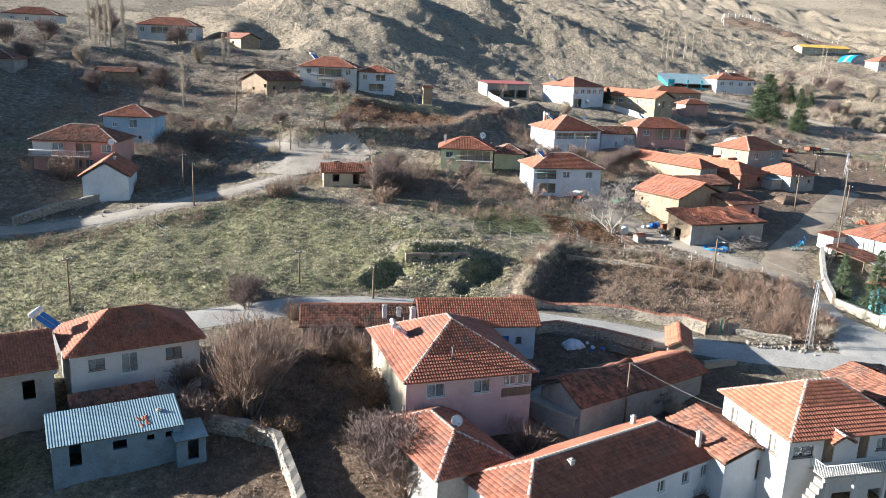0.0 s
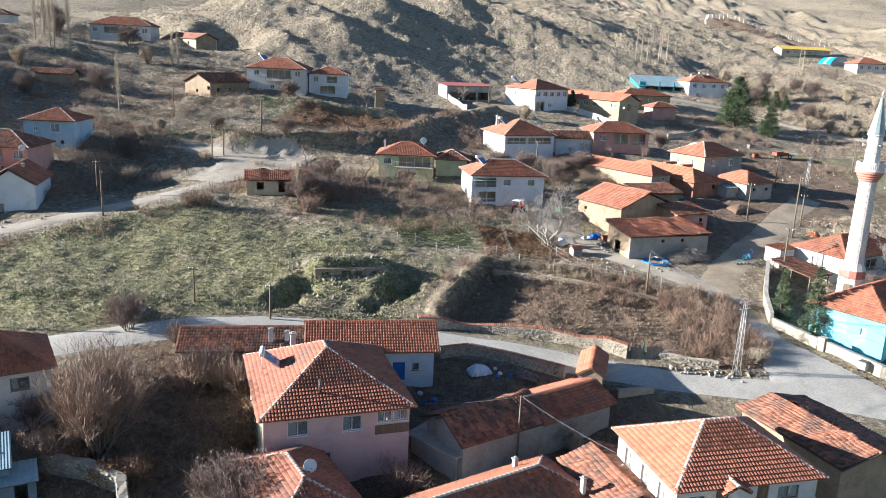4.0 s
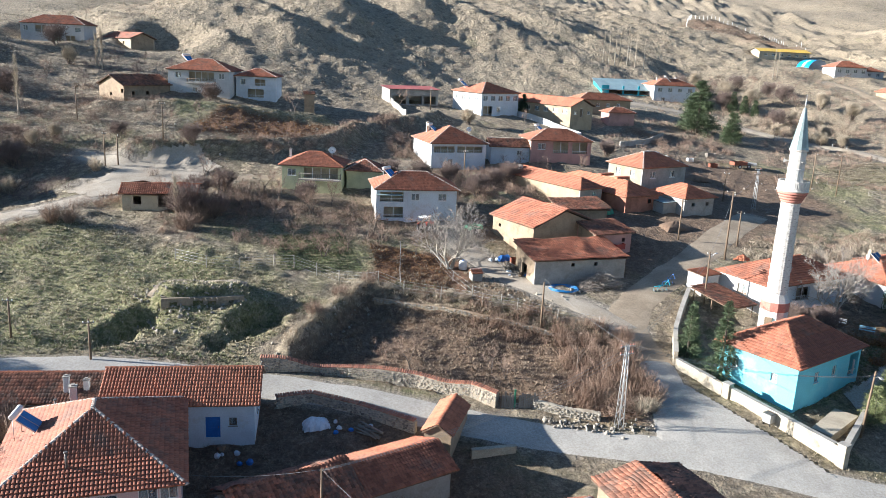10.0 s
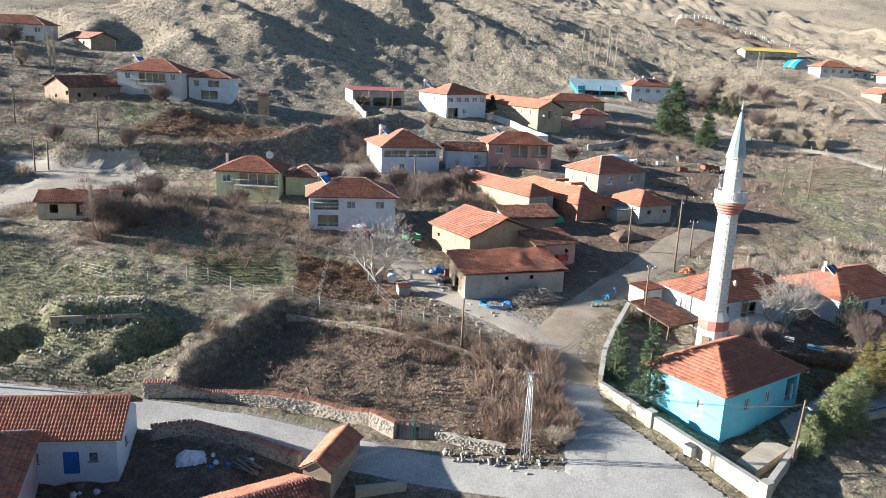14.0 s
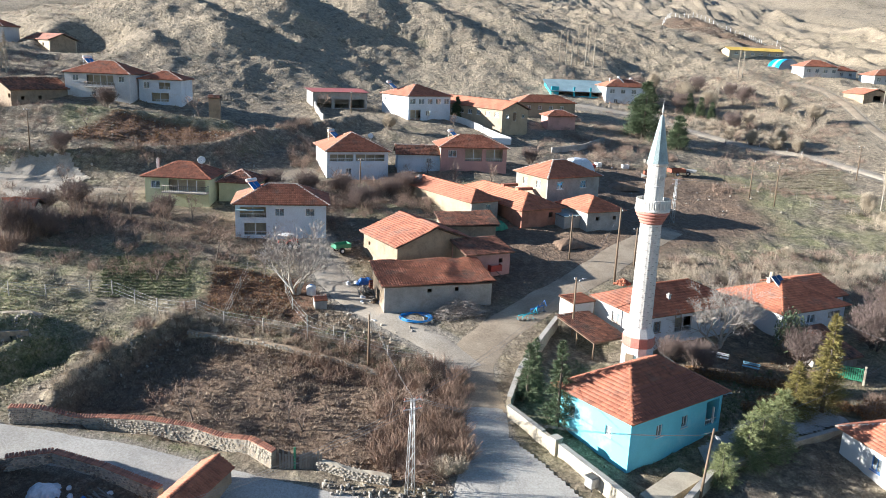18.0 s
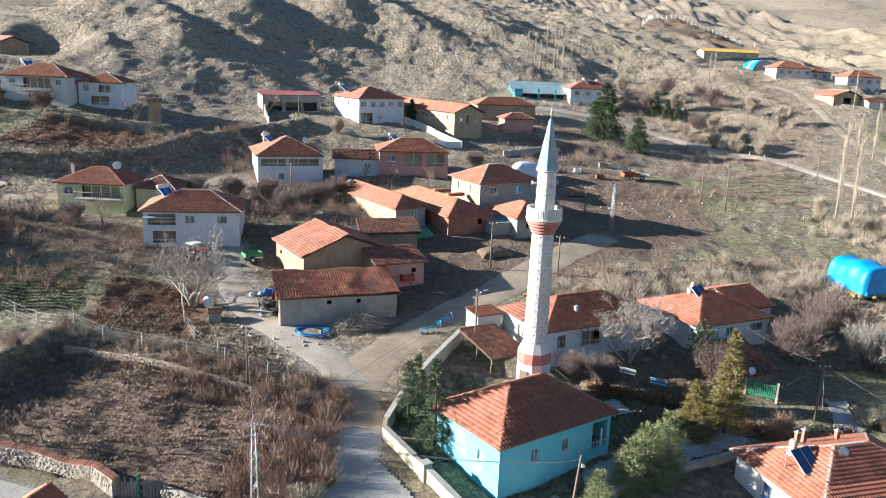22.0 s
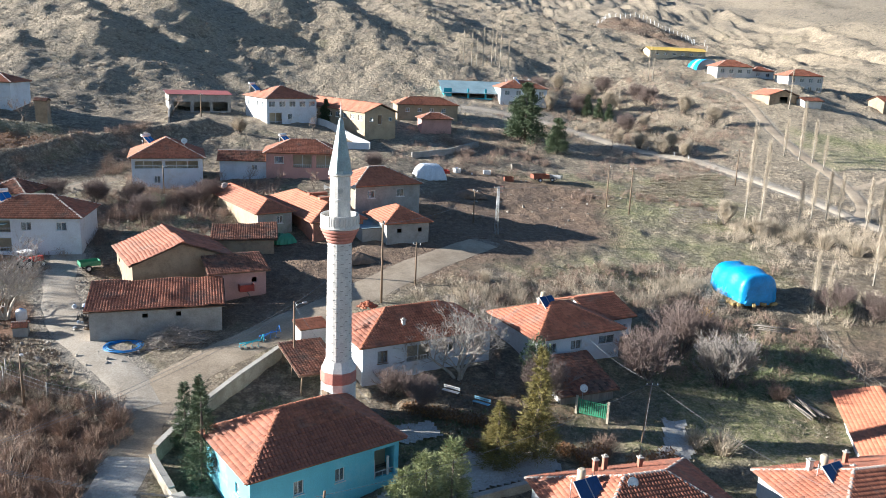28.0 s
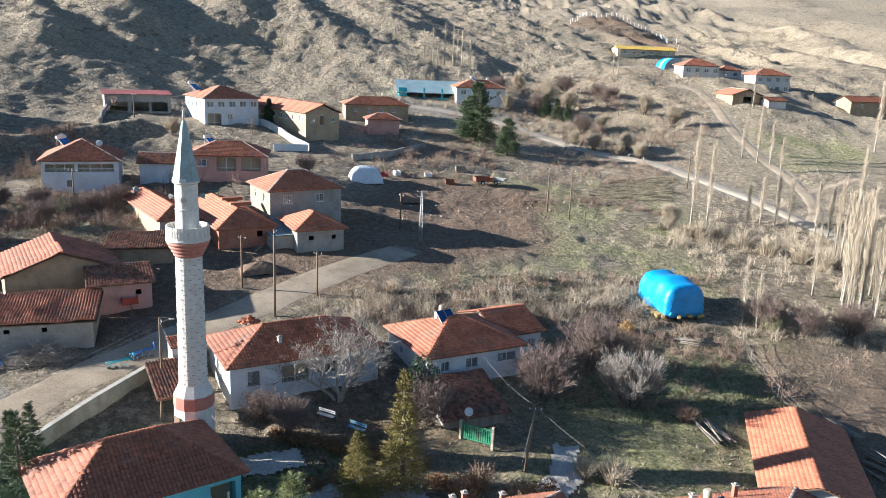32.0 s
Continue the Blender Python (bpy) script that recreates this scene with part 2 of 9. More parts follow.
M["needle_dark"] = leafy("needle_dark", (0.045, 0.07, 0.035), (0.12, 0.16, 0.075))
M["needle_olive"] = leafy("needle_olive", (0.14, 0.165, 0.07), (0.33, 0.35, 0.16))
M["needle_yellow"] = leafy("needle_yellow", (0.12, 0.10, 0.028), (0.30, 0.25, 0.075))
M["leaf_olive"] = leafy("leaf_olive", (0.16, 0.17, 0.10), (0.32, 0.32, 0.19))
M["leaf_brown"] = leafy("leaf_brown", (0.14, 0.07, 0.03), (0.34, 0.18, 0.07))
M["leaf_gold"] = leafy("leaf_gold", (0.40, 0.22, 0.04), (0.62, 0.38, 0.08))
M["dry_grass"] = leafy("dry_grass", (0.26, 0.215, 0.145), (0.52, 0.45, 0.32))
M["steppe_grass"] = leafy("steppe_grass", (0.19, 0.16, 0.115), (0.40, 0.345, 0.255))
M["green_grass"] = leafy("green_grass", (0.09, 0.115, 0.045), (0.22, 0.235, 0.11))
M["weeds"] = leafy("weeds", (0.17, 0.12, 0.085), (0.36, 0.27, 0.19))


def glass_material():
    m, n, l, b = nodes("glass", 0.06)
    b.inputs["Base Color"].default_value = (0.75, 0.82, 0.85, 1)
    b.inputs["Transmission Weight"].default_value = 0.85
    b.inputs["IOR"].default_value = 1.45
    return m


M["glass"] = glass_material()


def road_material(name, base, worn, gravel=0.5):
    m, n, l, b = nodes(name, 0.9)
    a = noise_tex(n, l, 0.25, 5, 0.65)
    f = noise_tex(n, l, 5.0, 5, 0.75)
    ff = noise_tex(n, l, 22.0, 3, 0.7)
    c = ramp(n, l, a.outputs["Fac"], [(0.35, base), (0.62, worn)]).outputs["Color"]
    g = ramp(n, l, f.outputs["Fac"], [(0.35, (0.66, 0.64, 0.60)), (0.65, (1.1, 1.1, 1.1))]).outputs["Color"]
    g2 = ramp(n, l, ff.outputs["Fac"], [(0.35, (0.72, 0.72, 0.72)), (0.65, (1.08, 1.08, 1.08))]).outputs["Color"]
    l.new(mix(n, l, gravel, mix(n, l, 0.8, c, g, "MULTIPLY"), g2, "MULTIPLY"), b.inputs["Base Color"])
    bump(n, l, b, f.outputs["Fac"], 0.6, 0.06)
    return m


M["road"] = road_material("road", (0.38, 0.36, 0.325), (0.49, 0.465, 0.42))
M["lane"] = road_material("lane", (0.34, 0.292, 0.228), (0.46, 0.405, 0.33))
M["track"] = road_material("track", (0.27, 0.212, 0.148), (0.41, 0.335, 0.245))
M["paving"] = road_material("paving", (0.50, 0.48, 0.44), (0.40, 0.38, 0.345))


def ground_material():
    """Land cover by the plan's masks: dry steppe with straw tufts, green grass, bare soil, gravel."""
    m, n, l, b = nodes("ground", 0.95)
    tc = n.new("ShaderNodeTexCoord")
    patch = noise_tex(n, l, 0.09, 6, 0.68)
    tuft = noise_tex(n, l, 1.1, 6, 0.75)
    fine = noise_tex(n, l, 5.0, 5, 0.8)
    warp = mix(n, l, 0.16, tc.outputs["Object"], noise_tex(n, l, 1.6, 3, 0.6).outputs["Color"], "ADD")

    def clumps(scale, reach, seed):
        v = n.new("ShaderNodeTexVoronoi")
        mp = n.new("ShaderNodeMapping")
        mp.inputs["Location"].default_value = (seed, seed * 1.7, 0)
        v.inputs["Scale"].default_value = scale
        l.new(warp, mp.inputs["Vector"])
        l.new(mp.outputs["Vector"], v.inputs["Vector"])
        return ramp(n, l, v.outputs["Distance"], [(0.10, (1, 1, 1)), (reach, (0, 0, 0))]).outputs["Color"], v

    wide, wv = clumps(0.85, 0.52, 3.0)
    small, sv = clumps(2.3, 0.55, 11.0)
    clump = mix(n, l, 0.5, wide, small, "ADD")
    straw = ramp(n, l, sv.outputs["Color"], [(0.1, (0.36, 0.285, 0.185)), (0.5, (0.50, 0.41, 0.28)), (0.9, (0.60, 0.51, 0.37))]).outputs["Color"]
    earth = ramp(n, l, tuft.outputs["Fac"], [(0.3, (0.10, 0.078, 0.054)), (0.5, (0.21, 0.168, 0.118)), (0.68, (0.34, 0.28, 0.20))]).outputs["Color"]
    cover = noise_tex(n, l, 0.24, 5, 0.7)
    shown = mix(n, l, 1.0, clump, ramp(n, l, cover.outputs["Fac"], [(0.36, (0.15, 0.15, 0.15)), (0.62, (1, 1, 1))]).outputs["Color"], "MULTIPLY")
    col = mix(n, l, shown, earth, straw)
    hill = n.new("ShaderNodeAttribute")
    hill.attribute_name = "hill"
    pale = ramp(n, l, tuft.outputs["Fac"], [(0.32, (0.22, 0.175, 0.12)), (0.5, (0.37, 0.303, 0.213)), (0.66, (0.48, 0.40, 0.285))]).outputs["Color"]
    col = mix(n, l, hill.outputs["Fac"], col, mix(n, l, mix(n, l, 0.6, (0.0, 0.0, 0.0), clump), pale, straw))
    dark_scrub = noise_tex(n, l, 0.33, 6, 0.75)
    col = mix(n, l, ramp(n, l, dark_scrub.outputs["Fac"], [(0.52, (0, 0, 0)), (0.64, (0.75, 0.75, 0.75))]).outputs["Color"], col, (0.105, 0.085, 0.058))
    green = ramp(n, l, tuft.outputs["Fac"], [(0.3, (0.066, 0.076, 0.028)), (0.48, (0.19, 0.192, 0.08)), (0.64, (0.37, 0.335, 0.185))]).outputs["Color"]
    green = mix(n, l, mix(n, l, 0.45, (0.0, 0.0, 0.0), small), green, straw)
    soil = ramp(n, l, tuft.outputs["Fac"], [(0.3, (0.085, 0.053, 0.034)), (0.52, (0.185, 0.122, 0.078)), (0.68, (0.30, 0.215, 0.145))]).outputs["Color"]
    soil = mix(n, l, mix(n, l, 0.35, (0.0, 0.0, 0.0), small), soil, (0.30, 0.22, 0.145))
    red = ramp(n, l, tuft.outputs["Fac"], [(0.3, (0.10, 0.052, 0.030)), (0.55, (0.22, 0.118, 0.066)), (0.72, (0.33, 0.21, 0.125))]).outputs["Color"]
    gravel = ramp(n, l, fine.outputs["Fac"], [(0.3, (0.20, 0.172, 0.135)), (0.7, (0.38, 0.337, 0.275))]).outputs["Color"]
    for name, c in (("green", green), ("soil", soil), ("red", red), ("gravel", gravel)):
        at = n.new("ShaderNodeAttribute")
        at.attribute_name = name
        add = n.new("ShaderNodeMath")
        add.operation = "MULTIPLY_ADD"
        l.new(patch.outputs["Fac"] if name == "green" else tuft.outputs["Fac"], add.inputs[0])
        add.inputs[1].default_value = 0.9
        l.new(at.outputs["Fac"], add.inputs[2])
        f = ramp(n, l, add.outputs[0], [(0.62, (0, 0, 0)), (1.0, (1, 1, 1))]).outputs["Color"]
        col = mix(n, l, f, col, c)
    g2 = ramp(n, l, fine.outputs["Fac"], [(0.32, (0.34, 0.34, 0.34)), (0.64, (1.32, 1.32, 1.32))]).outputs["Color"]
    l.new(mix(n, l, 0.85, col, g2, "MULTIPLY"), b.inputs["Base Color"])
    s = n.new("ShaderNodeMath")
    l.new(tuft.outputs["Fac"], s.inputs[0])
    l.new(fine.outputs["Fac"], s.inputs[1])
    h = n.new("ShaderNodeMath")
    h.operation = "MULTIPLY_ADD"
    l.new(clump, h.inputs[0])
    h.inputs[1].default_value = 0.7
    l.new(s.outputs[0], h.inputs[2])
    bump(n, l, b, h.outputs[0], 1.0, 0.30)
    return m


M["ground"] = ground_material()

# ---- the lie of the land ----
X_PLAN = np.array([-110, -60, -30, 0, 30, 55, 80, 110, 140, 190.0])
LAND = (  # y, then the ground's height at each x of X_PLAN
    (45, -6.6, -6.0, -6.4, -5.5, -5.3, -6.4, -7.7, -8.9, -9.7, -10.8),
    (70, -0.8, -1.2, -1.1, -2.1, -3.1, -3.1, -4.2, -5.3, -6.0, -8.0),
    (90, 4.1, 1.9, 2.8, 1.6, 0.5, 0.2, -0.7, -2.2, -3.1, -5.8),
    (108, 8.8, 5.2, 5.6, 4.8, 3.6, 2.7, 1.5, -0.0, -0.8, -3.8),
    (128, 14.0, 9.1, 9.5, 8.1, 5.7, 5.9, 4.8, 2.2, 0.9, -1.5),
    (150, 19.4, 14.7, 12.0, 11.0, 10.0, 9.3, 8.0, 5.4, 4.1, 1.7),
    (180, 25.8, 19.9, 19.4, 16.0, 12.9, 13.0, 9.4, 8.2, 7.7, 7.5),
    (220, 33.8, 27.6, 26.5, 21.8, 17.5, 17.0, 15.5, 12.6, 13.3, 15.0),
    (270, 36.3, 41.3, 39.5, 33.0, 27.3, 26.8, 25.2, 23.0, 24.8, 22.7),
    (330, 35.8, 50.1, 53.5, 52.2, 47.9, 45.6, 42.7, 38.4, 37.6, 34.2),
)
Y_PLAN = np.array([float(r[0]) for r in LAND])
Z_PLAN = np.array([r[1:] for r in LAND])


def spline(g, v):
    """Index and smooth weights of four neighbours on the uneven grid g."""
    v = np.clip(v, g[0], g[-1])
    n = len(g)
    i = np.clip(np.searchsorted(g, v) - 1, 0, n - 2)
    h = g[i + 1] - g[i]
    s = (v - g[i]) / h
    h00, h10, h01, h11 = 2 * s**3 - 3 * s * s + 1, s**3 - 2 * s * s + s, -2 * s**3 + 3 * s * s, s**3 - s * s
    a, d = np.maximum(i - 1, 0), np.minimum(i + 2, n - 1)
    f0, f1 = h10 * h / (g[i + 1] - g[a]), h11 * h / (g[d] - g[i])
    return (a, i, i + 1, d), (-f0, h00 - f1, h01 + f0, f1)


LATTICE = np.random.RandomState(7).rand(256, 256)


def vnoise(x, y, seed=0):
    x, y = x + seed * 37.7, y + seed * 91.3
    xi, yi = np.floor(x).astype(int), np.floor(y).astype(int)
    fx, fy = x - xi, y - yi
    fx, fy = fx * fx * (3 - 2 * fx), fy * fy * (3 - 2 * fy)
    g = lambda a, b: LATTICE[a % 256, b % 256]
    return (g(xi, yi) * (1 - fx) + g(xi + 1, yi) * fx) * (1 - fy) + (g(xi, yi + 1) * (1 - fx) + g(xi + 1, yi + 1) * fx) * fy


def fbm(x, y, seed=0, octaves=4):
    return sum(0.5**k * (vnoise(x * 2**k, y * 2**k, seed + k) - 0.5) for k in range(octaves))


def smooth(a, b, v):
    s = np.clip((v - a) / (b - a), 0, 1)
    return s * s * (3 - 2 * s)


def along(x, y, line):
    """Distance from a polyline."""
    best = np.full(np.shape(x), 1e9)
    for (ax, ay), (bx, by) in zip(line, line[1:]):
        dx, dy = bx - ax, by - ay
        s = np.clip(((x - ax) * dx + (y - ay) * dy) / (dx * dx + dy * dy), 0, 1)
        best = np.minimum(best, np.hypot(x - ax - s * dx, y - ay - s * dy))
    return best


def beside_line(x, y, line):
    """Distance from a polyline, below zero on its left-hand side."""
    best, sign = np.full(np.shape(x), 1e9), np.ones(np.shape(x))
    for (ax, ay), (bx, by) in zip(line, line[1:]):
        dx, dy = bx - ax, by - ay
        s = np.clip(((x - ax) * dx + (y - ay) * dy) / (dx * dx + dy * dy), 0, 1)
        d = np.hypot(x - ax - s * dx, y - ay - s * dy)
        nearer = d < best
        best, sign = np.where(nearer, d, best), np.where(nearer, np.where(dx * (y - ay) - dy * (x - ax) > 0, 1.0, -1.0), sign)
    return best * sign


# crests of the spurs, from above downwards: line, height, width of the sunny side, width of the lee side
SPURS = (
    ([(-42, 340), (-20, 304), (-6, 288), (6, 277)], 5.6, 17.0, 8.0),
    ([(-70, 318), (-43, 285), (-28, 268), (-13, 258), (-4, 252)], 3.8, 15.0, 6.5),
    ([(-24, 262), (-10, 254), (-2, 248)], 1.9, 8.0, 4.0),
    ([(2, 352), (14, 322), (21, 306), (25, 296)], 3.4, 11.0, 5.0),
    ([(12, 372), (30, 331), (48, 307), (62, 300)], 3.8, 16.0, 6.0),
    ([(52, 392), (70, 345), (84, 325)], 4.0, 18.0, 7.0),
    ([(95, 440), (108, 385), (122, 345)], 4.5, 20.0, 8.0),
    ([(-118, 345), (-92, 300), (-78, 278)], 4.0, 15.0, 8.0),
    ([(-66, 300), (-52, 272), (-44, 258)], 3.0, 12.0, 7.0),
    ([(150, 352), (158, 344), (172, 343)], 2.6, 9.0, 9.0),
)


def inside(x, y, poly):
    r = np.zeros(np.shape(x), bool)
    for (ax, ay), (bx, by) in zip(poly, poly[1:] + poly[:1]):
        r ^= ((ay > y) != (by > y)) & (x < (bx - ax) * (y - ay) / (by - ay + 1e-12) + ax)
    return r


MAIN_ROAD = [(-75, 66), (-50, 74), (-34, 80.8), (-26, 84.7), (-16.5, 89.0), (-6.4, 91.2), (8, 90.6), (18, 89.6), (28, 87.5), (38, 85.5), (50, 84.5), (64, 80.5), (85, 77), (130, 80)]
SIDE_ROAD = [(49, 86), (50, 93), (49.6, 100.5)]
TRACK = [(49.6, 99.6), (48.6, 104), (48.2, 109), (50.4, 115), (57, 124), (64, 133), (70, 142), (76, 150), (80, 156)]
JUNCTION = [(48.5, 92), (52.5, 90.5), (56, 87), (60, 83)]
YARD_LANE = [(48.4, 107.5), (45.5, 111.5), (40, 116.5), (34, 122), (30, 129), (27, 135), (26, 140)]
HILL_ROAD = [(-75, 103), (-60, 108), (-50, 113.5), (-40, 121.5), (-31, 129), (-26.5, 137), (-24, 145), (-27, 152), (-38, 156)]
HILL_TRACK = [(-24, 146), (-10, 151), (4, 155), (14, 162), (18, 172)]
FAR_LANE = [(60, 254), (78, 255), (96, 252), (108, 242), (119, 232), (130.5, 225), (139.2, 212), (145.4, 200), (149, 189), (154, 176), (164, 160), (184, 140)]
FAR_TRACK = [(150, 290), (155.8, 281), (155.8, 262), (156, 242), (156.4, 228), (157.5, 216), (157.1, 205), (154.7, 194), (150.5, 187)]
FORK_TRACK = [(205, 226), (186, 219), (174, 215.8), (164, 210), (157.4, 206)]
GARDEN = [(10.5, 93.6), (17, 111), (30, 108.5), (46, 104), (48, 96), (44, 89.5), (33, 91.5), (20, 93)]
BANK = [(10.4, 97.0), (12.4, 103), (16.5, 112), (22, 112.0), (32, 109.5), (45, 105.5)]


def ground(x, y):
    x, y = np.asarray(x, float), np.asarray(y, float)
    (xs, wx), (ys, wy) = spline(X_PLAN, x), spline(Y_PLAN, y)
    z = sum(wj * wi * Z_PLAN[j, i] for j, wj in zip(ys, wy) for i, wi in zip(xs, wx))
    # beyond the village the hills climb on, cut by gullies
    far = np.maximum(y - 330, 0)
    z = z + 0.135 * far - 0.00002 * far * np.minimum(far, 1500)
    z = z + np.maximum(-110 - x, 0) * 0.10 - np.maximum(45 - y, 0) * 0.10
    wild = smooth(205, 300, y + 0.28 * np.abs(x - 70) - 18 + np.where(x < 0, 22, 0)) * smooth(2.5, 12, np.minimum(along(x, y, FAR_LANE), along(x, y, FAR_TRACK)))
    wx_, wy_ = x + 14 * fbm(x / 60, y / 60, 3), y + 14 * fbm(x / 60, y / 60, 9)
    u, v = 0.62 * wx_ + 0.78 * wy_, -0.78 * wx_ + 0.62 * wy_
    r1 = 1 - 2 * np.abs(vnoise(u / 46, v / 120, 21) - 0.5)
    r2 = 1 - 2 * np.abs(vnoise(u / 18, v / 48, 33) - 0.5)
    r3 = 1 - 2 * np.abs(vnoise(u / 7.5, v / 17, 35) - 0.5)
    grow = 1 + smooth(330, 640, y) * 1.3
    z = z + wild * grow * (1 + 0.45 * smooth(70, 130, x)) * (1.5 * (r1 - 0.55) + 1.5 * (r2 - 0.5) + 0.75 * (r3 - 0.5) + 0.9 * fbm(x / 5, y / 5, 5))
    z = z + smooth(360, 700, y) * 24 * (1 - 2 * np.abs(vnoise(u / 150, v / 320, 41) - 0.5) - 0.4)
    # spurs whose lee sides lie in shade
    for line, h, wl, wr in SPURS:
        d = beside_line(wx_ * 0.4 + x * 0.6, wy_ * 0.4 + y * 0.6, line)
        z = z + h * (0.1 + 0.9 * smooth(0, 32, np.hypot(x - line[-1][0], y - line[-1][1]))) * np.exp(-(d / np.where(d > 0, wr, wl)) ** 2)
    # ridge added beyond the left edge of view to shade the western slope
    z = z + 8.0 * np.exp(-(along(x, y, [(-84, 108), (-92, 130), (-100, 150), (-114, 182)]) / 8.0) ** 2)
    # unevenness near by, but for the roads
    road = np.minimum.reduce([along(x, y, r) for r in (MAIN_ROAD, SIDE_ROAD, JUNCTION, YARD_LANE, HILL_ROAD, HILL_TRACK, TRACK, FAR_LANE, FAR_TRACK)])
    calm = smooth(2.8, 5.5, road)
    z = z + calm * (0.55 * fbm(x / 7, y / 7, 11) + 0.34 * fbm(x / 1.8, y / 1.8, 14, 3))
    # the garden lies lower, behind its earth bank
    b = along(x, y, BANK)
    west = 1 - smooth(15, 24, x)
    z = z + (0.7 + 0.5 * west) * np.exp(-(b / 0.9) ** 2) * (0.75 + 0.6 * vnoise(x / 2.0, y / 2.0, 2)) - (0.5 + 0.75 * west) * smooth(0.6, 2.2, b) * inside(x, y, GARDEN)
    # mound of the fallen house, its hollows and a pit shaped for its shadow
    z = z + 0.9 * np.exp(-(((x + 2) / 7.0) ** 2 + ((y - 105.5) / 4.5) ** 2))
    c, w = math.cos(radians(16)), math.sin(radians(16))
    u3, v3 = (x + 4.9) * c + (y - 102.3) * w, -(x + 4.9) * w + (y - 102.3) * c
    z = z + (1.5 + 0.7 * fbm(x / 2, y / 2, 17)) * smooth(0.15, 0.7, v3) * (1 - smooth(2.6, 6.5, v3)) * smooth(-1.4, 0.3, u3) * (1 - smooth(8.6, 10.2, u3))
    # second pit: the mound's own shadow, put into the shape as a dip
    for cx, cy, deep, across_, along_ in ((-7.2, 98.4, 2.1, 1.5, 3.6), (5.6, 102.4, 2.0, 1.6, 3.8), (2.7, 97.4, 1.1, 1.1, 1.3)):
        u4, v4 = (x - cx) * 0.84 - (y - cy) * 0.54, (x - cx) * 0.54 + (y - cy) * 0.84
        wob = 1 + 0.9 * fbm(x / 1.6, y / 1.6, 19)
        z = z - deep * np.exp(-((u4 / (across_ * wob)) ** 2 + (v4 / (along_ * wob)) ** 2) ** 2) + 0.28 * deep * np.exp(-(((u4 + across_ * 1.7) / 0.9) ** 2 + (v4 / along_) ** 2))
    # the hollow east of the hillside houses
    z = z - 3.2 * np.exp(-((x + 43) / 8.5) ** 2 - ((y - 141) / 12) ** 2)
    # ledges of the far houses
    z = z + 2.6 * np.exp(-(((x - 168) / 22) ** 2 + ((y - 287) / 20) ** 2)) - 2.6 * np.exp(-(((x - 150) / 15) ** 2 + ((y - 321) / 8) ** 2))
    z = z + 2.2 * np.exp(-(((x - 166) / 13) ** 2 + ((y - 264) / 11) ** 2))
    for cx, cy, rx, ry, zt in ((-85, 243, 15, 14, 30.6), (-56, 242, 11, 14, 30.4), (-124, 242, 16, 14, 34.0)):
        w = np.exp(-(((x - cx) / rx) ** 2 + ((y - cy) / ry) ** 2) ** 2)
        z = z * (1 - w) + zt * w
    z = z + 2.2 * np.exp(-(((x - 30) / 20) ** 2 + ((y - 214) / 13) ** 2) ** 2)
    # ravines of the eastern hills
    u2, v2 = 0.97 * wx_ + 0.24 * wy_, -0.24 * wx_ + 0.97 * wy_
    east = smooth(320, 372, y + 0.25 * (x - 160)) * smooth(90, 170, x)
    z = z + east * (6.5 * (0.5 - 2 * np.abs(vnoise(u2 / 44, v2 / 150, 61) - 0.5)) + 4.6 * (0.5 - 2 * np.abs(vnoise(u2 / 17, v2 / 60, 63) - 0.5)))
    # terrace edges on the slope
    for line, h, w in (([(-30, 158), (-12, 163), (2, 172), (6, 186)], 2.6, 2.6), ([(-45, 180), (-20, 186), (-2, 192)], 1.5, 2.3), ([(8, 190), (14, 200), (22, 208)], 2.0, 3.0), ([(62, 166), (72, 172), (84, 170)], 0.9, 2.2), ([(-42, 112), (-32, 120), (-24, 127)], 0.6, 1.6)):
        z = z + h * np.exp(-(along(x, y, line) / w) ** 2)
    return z


GRID = {}


def gz(x, y):
    """Height of the ground sheet at one spot."""
    xs, ys, Z = GRID["x"], GRID["y"], GRID["z"]
    i, j = min(max(int(np.searchsorted(xs, x)) - 1, 0), len(xs) - 2), min(max(int(np.searchsorted(ys, y)) - 1, 0), len(ys) - 2)
    f, g = (x - xs[i]) / (xs[i + 1] - xs[i]), (y - ys[j]) / (ys[j + 1] - ys[j])
    return float((Z[j, i] * (1 - f) + Z[j, i + 1] * f) * (1 - g) + (Z[j + 1, i] * (1 - f) + Z[j + 1, i + 1] * f) * g)


def axis(stops):
    out = []
    for a, b, step in stops:
        out.append(np.arange(a, b, step))
    return np.concatenate(out)


